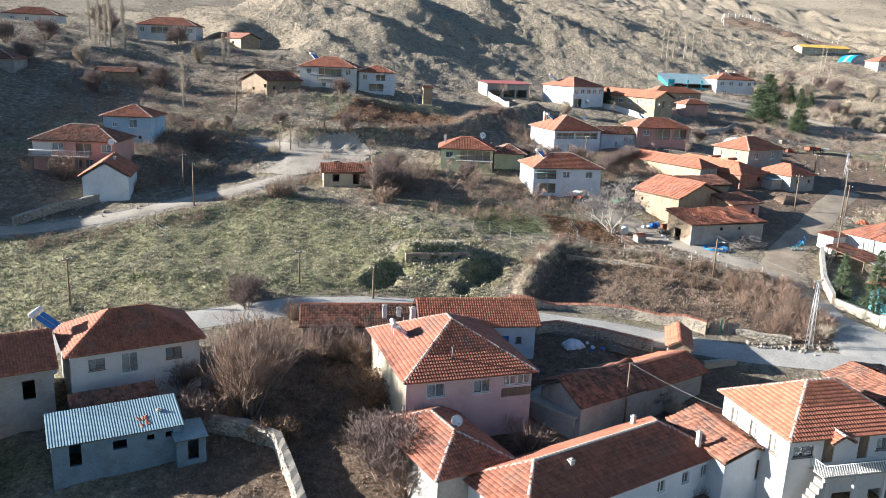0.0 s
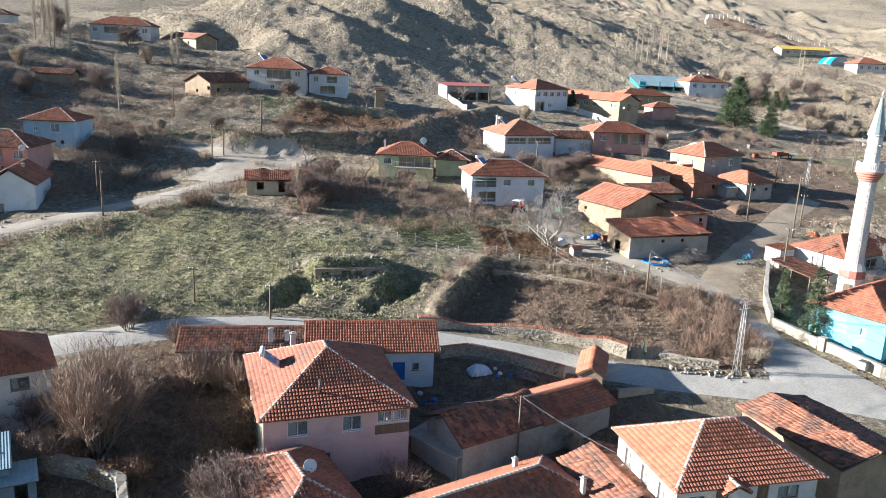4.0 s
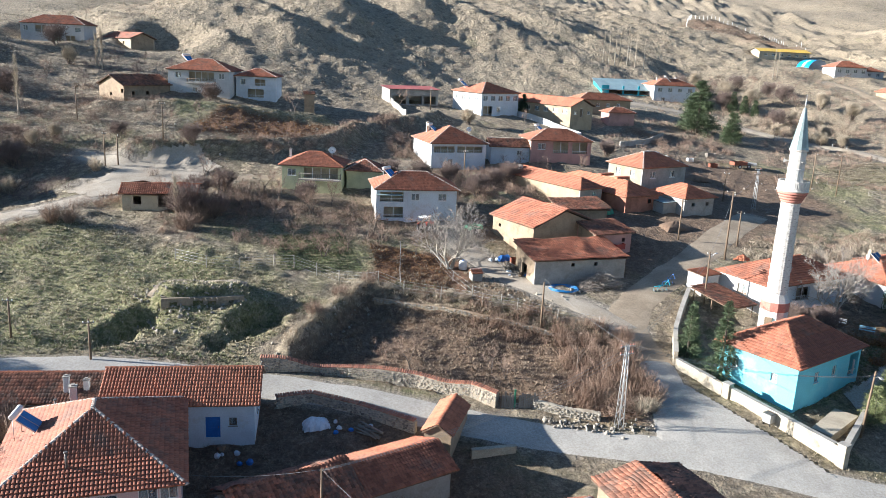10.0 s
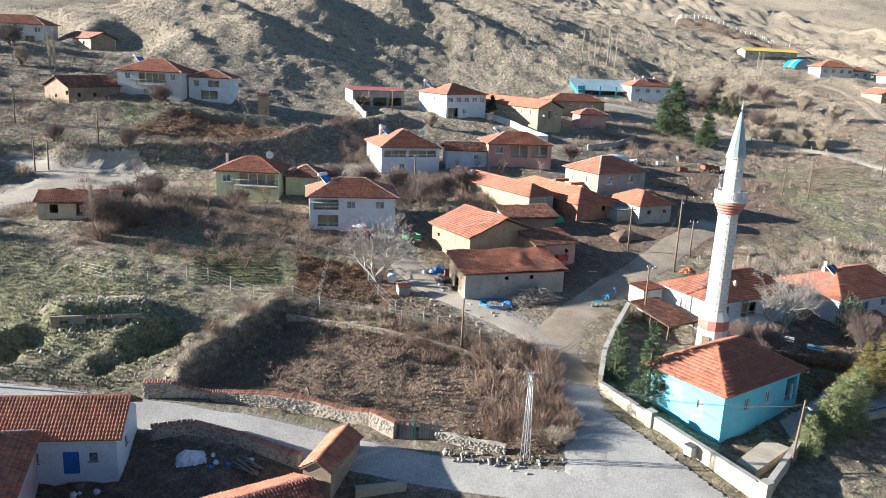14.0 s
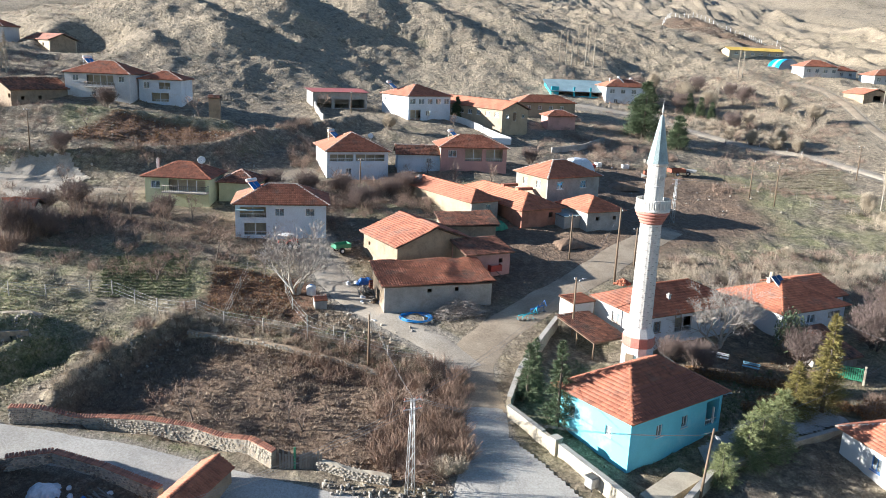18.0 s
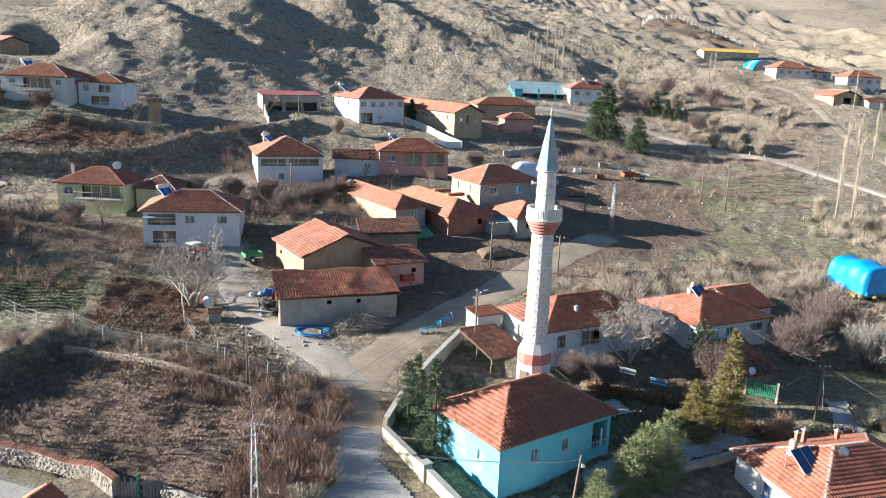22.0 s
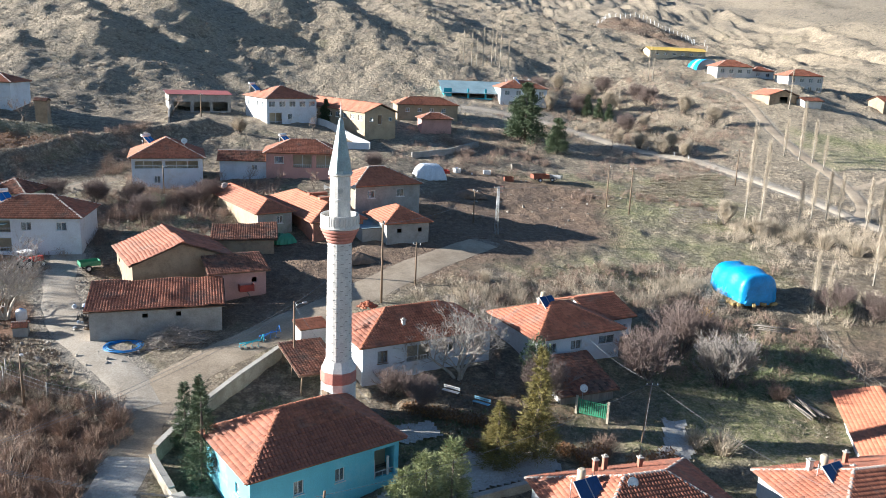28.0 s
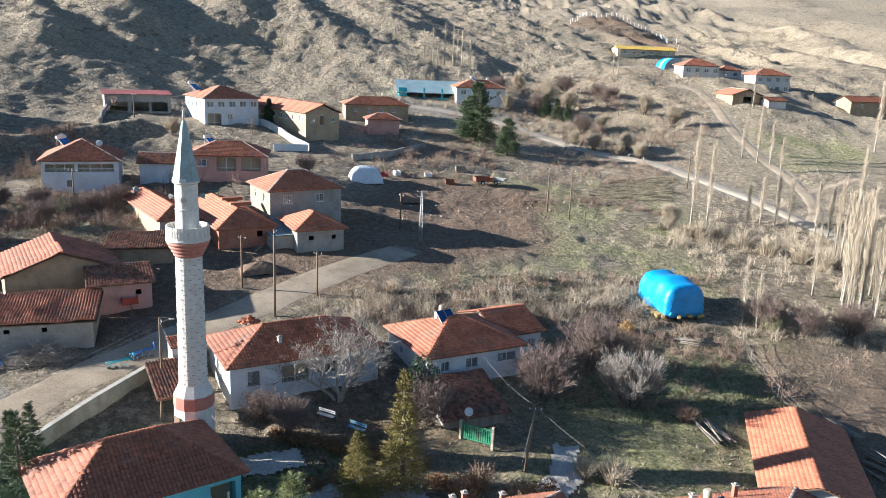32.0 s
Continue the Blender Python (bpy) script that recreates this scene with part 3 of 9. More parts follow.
def build_ground():
    g = lambda a, b, n, p: a + (b - a) * np.linspace(0, 1, n) ** p
    xs = np.concatenate([-110 - g(0, 1900, 40, 2.2)[:0:-1], axis([(-110, -62, 1.2), (-62, 125, 0.55), (125, 240, 1.3)]), 240 + g(0, 1700, 50, 2.0)])
    ys = np.concatenate([30 - g(0, 900, 14, 2.0)[:0:-1], axis([(30, 62, 0.9), (62, 135, 0.55), (135, 215, 0.85), (215, 430, 1.5)]), 430 + g(0, 2400, 90, 1.9)])
    X, Y = np.meshgrid(xs, ys)
    Z = ground(X.ravel(), Y.ravel())
    nx, ny = len(xs), len(ys)
    GRID.update(x=xs, y=ys, z=Z.reshape(ny, nx))
    co = np.stack([X.ravel(), Y.ravel(), Z], 1)
    i = np.arange(nx * ny).reshape(ny, nx)
    quads = np.stack([i[:-1, :-1], i[:-1, 1:], i[1:, 1:], i[1:, :-1]], -1).reshape(-1, 4)
    me = bpy.data.meshes.new("ground")
    me.vertices.add(len(co))
    me.vertices.foreach_set("co", co.ravel())
    me.loops.add(quads.size)
    me.loops.foreach_set("vertex_index", quads.ravel())
    me.polygons.add(len(quads))
    me.polygons.foreach_set("loop_start", np.arange(0, quads.size, 4))
    me.polygons.foreach_set("use_smooth", np.ones(len(quads), bool))
    me.update(calc_edges=True)
    x, y = co[:, 0], co[:, 1]
    w = 0.35 * fbm(x / 6, y / 6, 4)
    edge = lambda poly, soft=2.0: np.clip(0.5 + np.where(inside(x, y, poly), 1, -1) * along(x, y, poly + poly[:1]) / (2 * soft), 0, 1)
    near = 1 - smooth(150, 210, y + 0.15 * np.abs(x))
    green = 0.22 * near
    for poly, k in (([(-75, 70), (-40, 80.5), (-22, 88.5), (-8, 93), (6, 94), (12, 108), (0, 119), (-24, 124), (-42, 117), (-75, 104)], 0.62), ([(57, 98), (62, 92), (74, 101), (80, 112), (66, 108), (58, 110)], 0.5),
                    ([(104, 118), (122, 124), (122, 134), (108, 134)], 0.55), ([(72, 140), (125, 150), (136, 215), (85, 205)], 0.36), ([(2, 116), (26, 119), (24, 132), (0, 133)], 0.5),
                    ([(-30, 168), (4, 178), (0, 192), (-34, 190)], 0.4), ([(-16, 50), (-6, 50), (-6, 62), (-14, 62)], 0.6), ([(155, 220), (185, 220), (185, 250), (160, 250)], 0.45), ([(90, 84), (125, 90), (120, 112), (92, 105)], 0.5), ([(92, 104), (120, 108), (121, 134), (106, 134), (96, 120)], 0.66)):
        green = np.maximum(green, k * edge(poly, 5.0))
    soil = np.zeros(len(x))
    for poly, k in ((GARDEN, 0.85), ([(-22, 50), (24, 50), (34, 80), (26, 86), (8, 90), (-22, 88)], 0.75), ([(58, 140), (72, 138), (100, 164), (104, 200), (76, 200), (66, 168)], 0.8),
                    # farm yard from (46, 122): brown soil that also puts its shade into the colour
                    ([(110, 108), (150, 112), (150, 142), (122, 138)], 0.5), ([(46, 122), (58, 130), (72, 146), (66, 152), (52, 150), (46, 138)], 0.85), ([(44, 60), (120, 60), (120, 76), (40, 78)], 0.4), ([(131.5, 397), (141, 432), (156, 456), (165, 463), (174.7, 409), (166, 345), (150, 350)], 0.75), ([(-48, 104), (-70, 112), (-64, 124), (-50, 122)], 0.5),
                    ([(68, 108), (100, 108), (104, 122), (70, 118)], 0.3), ([(-10, 130), (40, 134), (38, 146), (-10, 146)], 0.5)):
        soil = np.maximum(soil, k * edge(poly, 7.0 if poly is not GARDEN else 1.0))
    red = np.zeros(len(x))
    for poly, k in (([(-26, 170), (2, 177), (4, 189), (-22, 185)], 0.8), ([(21, 113), (30, 112), (30, 127), (22, 127)], 0.75), ([(4, 121), (12, 121), (12, 127), (3, 127)], 0.35), ([(68, 107), (84, 106), (89, 114), (76, 117), (69, 113)], 0.3), ([(15.5, 128), (26, 127), (28, 117), (18, 115.5)], 0.85), ([(40, 88), (50, 88), (50, 105), (46, 106)], 0.45)):
        red = np.maximum(red, k * edge(poly))
    grav = np.zeros(len(x))
    for line, wid, k in ((MAIN_ROAD, 2.4, 0.55), (SIDE_ROAD, 2.5, 0.7), (YARD_LANE, 2.8, 0.8), (HILL_ROAD, 2.6, 0.7), (TRACK, 2.2, 0.4), (FAR_LANE, 2.4, 0.8), (HILL_TRACK, 2.0, 0.5), (FAR_TRACK, 1.8, 0.6)):
        grav = np.maximum(grav, k * (1 - smooth(wid * 0.6, wid * 1.5, along(x, y, line))))
    grav = np.maximum(grav, 0.85 * edge([(-36, 141), (-18, 143), (-14, 152), (-30, 156)]))
    grav = np.maximum(grav, 0.7 * edge([(66, 250), (104, 248), (106, 258), (70, 262)]))
    for name, v in (("green", green + w), ("soil", soil + 0.6 * w), ("red", red + 0.6 * w), ("gravel", grav + 0.6 * w), ("hill", 0.7 * smooth(195, 260, y + 0.1 * x + 12 * w))):
        at = me.attributes.new(name, "FLOAT", "POINT")
        at.data.foreach_set("value", v.astype(np.float32))
    me.materials.append(M["ground"])
    ob = new("ground", me)
    tagged(ob, "hilly dry steppe ground with grass, soil and gravel patches", "ground", kind="structure")
    return ob


def drape(name, label, poly, material, lift, category, step=0.3):
    """A paved patch that follows the ground."""
    px, py = [q[0] for q in poly], [q[1] for q in poly]
    X, Y = np.meshgrid(np.arange(min(px), max(px) + step, step), np.arange(min(py), max(py) + step, step))
    r, c = X.shape
    mid = inside((X[:-1, :-1] + step / 2).ravel(), (Y[:-1, :-1] + step / 2).ravel(), poly)
    Z = ground(X.ravel(), Y.ravel()) + lift
    i = np.arange(r * c).reshape(r, c)
    q = np.stack([i[:-1, :-1], i[:-1, 1:], i[1:, 1:], i[1:, :-1]], -1).reshape(-1, 4)[mid]
    used, inv = np.unique(q, return_inverse=True)
    co = np.stack([X.ravel(), Y.ravel(), Z], 1)[used]
    me = bpy.data.meshes.new(name)
    me.from_pydata(co.tolist(), [], inv.reshape(-1, 4).tolist())
    me.materials.append(material)
    return tagged(new(name, me), label, category, kind="structure")


def ribbon(name, line, width, material, lift, label, category="road", step=0.8):
    """A strip of road that lies on the ground, with ragged edges."""
    pts = []
    for (ax, ay), (bx, by) in zip(line, line[1:]):
        k = max(1, int(math.hypot(bx - ax, by - ay) / step))
        pts += [(ax + (bx - ax) * j / k, ay + (by - ay) * j / k) for j in range(k)]
    pts.append(line[-1])
    P = np.array(pts, float)
    for _ in range(14):
        P[1:-1] = 0.5 * P[1:-1] + 0.25 * (P[:-2] + P[2:])
    T = np.gradient(P, axis=0)
    T /= np.linalg.norm(T, axis=1)[:, None]
    N = np.stack([-T[:, 1], T[:, 0]], 1)
    across = np.linspace(-1, 1, 7)
    s = np.arange(len(P)) * step
    half = width / 2 * (1 + 0.16 * (vnoise(s / 3.0, s * 0, 6) - 0.5)[:, None] + 0.1 * (vnoise(s / 0.9, s * 0, 8) - 0.5)[:, None])
    XY = P[:, None, :] + (across[None, :] * half)[:, :, None] * N[:, None, :]
    z = ground(XY[..., 0].ravel(), XY[..., 1].ravel()).reshape(XY.shape[:2]) + lift * (1 - 0.9 * across[None, :] ** 6)
    co = np.concatenate([XY, z[..., None]], -1).reshape(-1, 3)
    i = np.arange(len(co)).reshape(len(P), 7)
    q = np.stack([i[:-1, 1:], i[:-1, :-1], i[1:, :-1], i[1:, 1:]], -1).reshape(-1, 4)
    me = bpy.data.meshes.new(name)
    me.from_pydata(co.tolist(), [], q.tolist())
    me.polygons.foreach_set("use_smooth", np.ones(len(q), bool))
    me.materials.append(material)
    return tagged(new(name, me), label, category, kind="structure")


build_ground()
ribbon("road", MAIN_ROAD, 4.0, M["road"], 0.10, "worn pale grey village road with dusty edges")
ribbon("road", SIDE_ROAD, 4.2, M["road"], 0.13, "narrow worn grey side road beside the mosque wall")
ribbon("road", YARD_LANE, 3.8, M["lane"], 0.10, "pale gravel lane beside the farm sheds")
drape("road", "gravel forecourt on the slope above the field", [(-33, 139), (-27, 134.5), (-21.5, 141), (-16, 149), (-13.5, 156), (-19, 160), (-26, 157), (-30.5, 148)], M["lane"], 0.14, "road", 0.5)
ribbon("road", HILL_ROAD, 3.2, M["lane"], 0.10, "pale gravel road up the hillside")
ribbon("road", TRACK, 4.8, M["track"], 0.07, "brown dirt track with wheel ruts")
ribbon("road", HILL_TRACK, 2.8, M["track"], 0.07, "brown dirt track on the slope")
ribbon("road", FAR_LANE, 2.8, M["lane"], 0.30, "pale far lane across the meadow")
ribbon("road", FORK_TRACK, 2.0, M["track"], 0.10, "dirt track that forks off towards the far fields")
ribbon("road", FAR_TRACK, 2.6, M["track"], 0.12, "far pale dirt track up to the houses")
drape("road", "worn pale grey road junction before the mosque wall", [(47.4, 86.2), (49.2, 94.5), (51.6, 96.6), (54.0, 93.6), (58.0, 88.0), (61.8, 82.6), (55.0, 82.2)], M["road"], 0.115, "road")
drape("pavement", "pale paved yard beside the mosque", [(69.3, 93.6), (76.0, 98.4), (86.0, 103.8), (84.6, 107.2), (77.0, 104.6), (74.6, 101.6), (69.4, 97.4)], M["paving"], 0.10, "yard")
drape("pavement", "pale concrete slab behind the mosque", [(70.8, 105.2), (75.4, 107.4), (74.2, 109.8), (69.8, 107.8)], M["paving"], 0.12, "slab")
drape("pavement", "pale concrete path to the garden gate", [(93.0, 104.2), (95.6, 104.0), (98.6, 108.6), (98.9, 113.6), (96.8, 113.8), (96.0, 109.4)], M["paving"], 0.10, "path")

# ---- builders ----
def mesh_of(name, verts, faces, material, smooth_faces=False):
    me = bpy.data.meshes.new(name)
    me.from_pydata([tuple(v) for v in verts], [], [tuple(f) for f in faces])
    if smooth_faces:
        me.polygons.foreach_set("use_smooth", np.ones(len(me.polygons), bool))
    me.materials.append(material)
    return me


def part(name, bm, material, parent, label="", kind=""):
    me = bpy.data.meshes.new(name)
    bm.to_mesh(me)
    bm.free()
    me.materials.append(material)
    ob = new(name, me)
    ob.parent = parent
    return tagged(ob, label, kind=kind)


def piece(name, me, parent, label="", kind=""):
    ob = new(name, me)
    ob.parent = parent
    return tagged(ob, label, kind=kind)


def thing(name, m, label, category, group="", kind=""):
    ob = new(name)
    ob.empty_display_size = 0.2
    ob.matrix_world = m
    return tagged(ob, label, category, group, kind)


def box_bm(x0, y0, z0, x1, y1, z1, bm=None, bevel=0.0):
    b = bm or bmesh.new()
    v = [b.verts.new((x, y, z)) for z in (z0, z1) for x, y in ((x0, y0), (x1, y0), (x1, y1), (x0, y1))]
    for f in ((3, 2, 1, 0), (4, 5, 6, 7), (0, 1, 5, 4), (1, 2, 6, 5), (2, 3, 7, 6), (3, 0, 4, 7)):
        b.faces.new([v[i] for i in f])
    if bevel:
        bmesh.ops.bevel(b, geom=b.edges[:], offset=bevel, segments=1, affect="EDGES")
    return b


def tube_bm(points, radii, sides=6, bm=None, cap=True):
    """A tube along points with a radius at each."""
    b = bm or bmesh.new()
    pts = [Vector(p) for p in points]
    if not hasattr(radii, "__len__"):
        radii = [radii] * len(pts)
    rings = []
    for i, p in enumerate(pts):
        d = (pts[min(i + 1, len(pts) - 1)] - pts[max(i - 1, 0)]).normalized()
        u = d.orthogonal().normalized()
        if abs(d.z) < 0.99:
            u = d.cross(Vector((0, 0, 1))).normalized()
        w = d.cross(u)
        rings.append([b.verts.new(p + radii[i] * (math.cos(a) * u + math.sin(a) * w)) for a in (2 * math.pi * k / sides for k in range(sides))])
    for r, s in zip(rings, rings[1:]):
        for k in range(sides):
            f = b.faces.new((r[k], r[(k + 1) % sides], s[(k + 1) % sides], s[k]))
            f.smooth = True
    if cap:
        for r in (rings[0], rings[-1]):
            b.faces.new(r if r is rings[-1] else r[::-1])
    return b


def lathe_bm(profile, sides=24, bm=None, smooth_faces=True):
    b = bm or bmesh.new()
    rings = [[b.verts.new((r * math.cos(2 * math.pi * k / sides), r * math.sin(2 * math.pi * k / sides), z)) for k in range(sides)] for r, z in profile]
    for r, s in zip(rings, rings[1:]):
        for k in range(sides):
            b.faces.new((r[k], r[(k + 1) % sides], s[(k + 1) % sides], s[k])).smooth = smooth_faces
    b.faces.new(rings[0][::-1])
    b.faces.new(rings[-1])
    return b


def side_frame(side, lx, ly, ov):
    """Origin, run and inward way of a wall of the house, seen from outside, left to right."""
    x0, y0, x1, y1 = ov, ov, lx - ov, ly - ov
    return {
        "f": (Vector((x0, y0, 0)), Vector((1, 0, 0)), Vector((0, 1, 0)), x1 - x0),
        "r": (Vector((x1, y0, 0)), Vector((0, 1, 0)), Vector((-1, 0, 0)), y1 - y0),
        "b": (Vector((x1, y1, 0)), Vector((-1, 0, 0)), Vector((0, -1, 0)), x1 - x0),
        "l": (Vector((x0, y1, 0)), Vector((0, -1, 0)), Vector((1, 0, 0)), y1 - y0),
    }[side]


def wall_part(parent, side, lx, ly, ov, z0, z1, material, openings, gable=0.0, thick=0.28, shed=None, label=""):
    """One wall with its openings cut through; openings: (u, z, w, h). gable: rise of a gable above z1; shed: (rise at start, rise at end)."""
    o, run, inn, length = side_frame(side, lx, ly, ov)
    trim0, trim1 = (0.0, 0.0) if side in "fb" else (thick + 0.003, thick + 0.003)
    us = sorted({trim0, round(length - trim1, 4), *[round(u, 4) for u, z, w, h in openings], *[round(u + w, 4) for u, z, w, h in openings]})
    zs = sorted({z0, round(z1, 4), *[round(z, 4) for u, z, w, h in openings], *[round(z + h, 4) for u, z, w, h in openings]})
    b = bmesh.new()
    P = lambda u, d, z: o + run * u + inn * d + Vector((0, 0, z))
    seen = {}

    def vert(u, d, z):
        k = (round(u, 4), d, round(z, 4))
        if k not in seen:
            seen[k] = b.verts.new(P(u, d, z))
        return seen[k]

    solid = lambda i, j: 0 <= i < len(us) - 1 and 0 <= j < len(zs) - 1 and not any(u < (us[i] + us[i + 1]) / 2 < u + w and z < (zs[j] + zs[j + 1]) / 2 < z + h for u, z, w, h in openings)
    for i in range(len(us) - 1):
        for j in range(len(zs) - 1):
            if not solid(i, j):
                continue
            c = [(us[i], zs[j]), (us[i + 1], zs[j]), (us[i + 1], zs[j + 1]), (us[i], zs[j + 1])]
            b.faces.new([vert(u, 0, z) for u, z in c])
            b.faces.new([vert(u, thick, z) for u, z in c[::-1]])
            for k, (di, dj) in enumerate(((0, -1), (1, 0), (0, 1), (-1, 0))):
                if not solid(i + di, j + dj):
                    (ua, za), (ub, zb) = c[k], c[(k + 1) % 4]
                    b.faces.new((vert(ub, 0, zb), vert(ua, 0, za), vert(ua, thick, za), vert(ub, thick, zb)))
    if gable:
        t = [(0, z1), (length, z1), (length / 2, z1 + gable)]
    elif shed:
        t = [(0, z1), (length, z1), (length, z1 + shed[1]), (0, z1 + shed[0])]
        t = [p for i, p in enumerate(t) if i < 2 or p[1] > z1 + 1e-4]
    else:
        t = []
    if len(t) > 2:
        fr = [vert(u, 0, z) for u, z in t]
        bk = [vert(u, thick, z) for u, z in t]
        b.faces.new(fr)
        b.faces.new(bk[::-1])
        for i in range(len(t)):
            j = (i + 1) % len(t)
            if not b.edges.get((fr[i], fr[j])) or i:
                b.faces.new((fr[j], fr[i], bk[i], bk[j]))
    return part("wall", b, material, parent, label)


def window_part(parent, side, lx, ly, ov, u, z, w, h, kind="window", frame_mat=None, depth=0.10):
    o, run, inn, length = side_frame(side, lx, ly, ov)
    m = Matrix((( *run.to_tuple(), 0), ( *inn.to_tuple(), 0), (0, 0, 1, 0), (0, 0, 0, 1))).transposed()
    m.translation = o + run * u + Vector((0, 0, z))
    fm = frame_mat or M["paint_white"]
    e = new("door" if kind == "door" else "window")
    e.parent = parent
    e.matrix_local = m
    e.empty_display_size = 0.1
    t = 0.07
    if kind == "hole":
        b = box_bm(-0.05, depth, -0.09, w + 0.05, depth + 0.06, -0.003)
        part("sill", b, M["wood"], e)
        if w > 1.5 and z > 0.5:
            # an open veranda: the wall behind it, posts and a rail
            part("back_wall", box_bm(-0.4, depth + 1.5, -0.5, w + 0.4, depth + 1.6, h + 0.3), M["plaster_cream"], e)
            part("veranda_floor", box_bm(-0.4, depth + 0.2, -0.3, w + 0.4, depth + 1.49, -0.12), M["concrete"], e)
            k = max(1, round(w / 1.5))
            for i in range(1, k):
                part("post", box_bm(w * i / k - 0.05, depth, 0.003, w * i / k + 0.05, depth + 0.1, h - 0.003), fm, e)
            part("rail", box_bm(0.003, depth + 0.02, 0.45, w - 0.003, depth + 0.07, 0.52), fm, e)
            for i in range(int(w / 0.35)):
                part("baluster", box_bm(0.2 + 0.35 * i, depth + 0.03, 0.003, 0.23 + 0.35 * i, depth + 0.06, 0.447), fm, e)
        return e
    b = bmesh.new()
    for q in ((0, 0, t, h), (w - t, 0, w, h), (t, 0, w - t, t), (t, h - t, w - t, h)):
        box_bm(q[0], depth, q[1], q[2], depth + 0.07, q[3], b)
    part("frame", b, fm, e)
    if kind == "door":
        b = box_bm(t, depth + 0.015, t, w - t, depth + 0.055, h - t)
        for k in range(2):
            box_bm(t + 0.12, depth, t + 0.12 + k * (h / 2 - 0.05), w - t - 0.12, depth + 0.014, h / 2 - 0.08 + k * (h / 2 - 0.06), b)
        part("leaf", b, fm if fm is not M["paint_white"] else M["wood"], e)
        b = box_bm(w - t - 0.12, depth - 0.05, h * 0.45, w - t - 0.08, depth - 0.002, h * 0.45 + 0.14)
        part("handle", b, M["iron"], e)
        return e
    nm = 2 if w > 0.75 else 1
    b = bmesh.new()
    for k in range(1, nm):
        box_bm(w * k / nm - 0.03, depth + 0.01, t, w * k / nm + 0.03, depth + 0.06, h - t, b)
    if nm > 1:
        part("mullion", b, fm, e)
    else:
        b.free()
    for k in range(nm):
        b = box_bm(w * k / nm + 0.05, depth + 0.03, t * 0.8, w * (k + 1) / nm - 0.05, depth + 0.04, h - t * 0.8)
        p = part("pane", b, M["glass"], e)
        p.visible_shadow = False
    b = box_bm(t, depth + 0.16, t, w * 0.42, depth + 0.18, h - t)
    part("curtain", b, M["curtain"], e)
    b = box_bm(-0.08, -0.07, -0.07, w + 0.08, depth - 0.003, -0.004)
    part("sill", b, fm, e)
    return e


def tiles_mesh(name, poly, tile_w, tile_l, material, fine, rnd, sag=0.0, apart=0, parent=None):
    """Rows of roof tiles on a planar slope; poly: corners, the first edge being the eave. Each tile has its own edges and lift."""
    P = [Vector(p) for p in poly]
    u = (P[1] - P[0]).normalized()
    n = (P[1] - P[0]).cross(P[2] - P[0]).normalized()
    if n.z < 0:
        n = -n
    v = n.cross(u)
    if v.z < 0:
        v = -v
    flat = [((p - P[0]).dot(u), (p - P[0]).dot(v)) for p in P]
    fx, fy = [p[0] for p in flat], [p[1] for p in flat]
    rows = np.arange(-0.04, max(fy), tile_l)
    cols = np.arange(min(fx) + tile_w / 2, max(fx), tile_w)
    C, R = np.meshgrid(cols, rows)
    C, R = C.ravel(), R.ravel()
    ok = inside(C, R + tile_l * 0.5, flat)
    C, R = C[ok], R[ok]
    if apart:
        # the lowest rows as tiles of their own
        order = np.argsort(R, kind="stable")
        C, R = C[order], R[order]
        single_tiles(parent, P[0], u, v, n, C[:apart], R[:apart], tile_w, tile_l, material, rnd)
        C, R = C[apart:], R[apart:]
    k = len(C)
    if k == 0:
        return None, 0
    if fine:
        prof = np.array([(-0.5, 0.0), (-0.22, 0.07), (0.12, 0.075), (0.5, 0.012)])
    else:
        prof = np.array([(-0.5, 0.0), (-0.05, 0.075), (0.5, 0.012)])
    m = len(prof)
    lift = 0.095 + rnd.rand(k) * 0.04
    jit = (rnd.rand(k) - 0.5) * 0.05
    skew = (rnd.rand(k) - 0.5) * 0.06
    co = np.zeros((k, 3 * m, 3))
    for j, (a, hgt) in enumerate(prof):
        for row, (dv, dz) in enumerate(((0.0, 0.0), (0.0, 1.0), (1.0, 0.25))):
            co[:, row * m + j, 0] = C + a * tile_w * 0.985 + skew * dv * tile_w
            co[:, row * m + j, 1] = R + jit * tile_l + dv * tile_l * 1.06
            co[:, row * m + j, 2] = (lift * dz + hgt * (1.0 if row else 0.0)) + 0.012
    W = np.array(P[0]) + co[..., 0:1] * np.array(u) + co[..., 1:2] * np.array(v) + co[..., 2:3] * np.array(n)
    if sag:
        W[..., 2] += np.maximum(0, sag * (2 * fbm(co[..., 0] / 2.2, co[..., 1] / 2.2, 17, 2) + 0.5))
    base = (np.arange(k) * 3 * m)[:, None, None]
    q = []
    for j in range(m - 1):
        q.append((j, j + 1, m + j + 1, m + j))
        q.append((m + j, m + j + 1, 2 * m + j + 1, 2 * m + j))
    F = (base + np.array(q)[None]).reshape(-1, 4)
    me = bpy.data.meshes.new(name)
    V = W.reshape(-1, 3)
    me.vertices.add(len(V))
    me.vertices.foreach_set("co", V.ravel())
    me.loops.add(F.size)
    me.loops.foreach_set("vertex_index", F.ravel())
    me.polygons.add(len(F))
    me.polygons.foreach_set("loop_start", np.arange(0, F.size, 4))
    me.update(calc_edges=True)
    me.materials.append(material)
    return me, k


TILE_MESH = {}


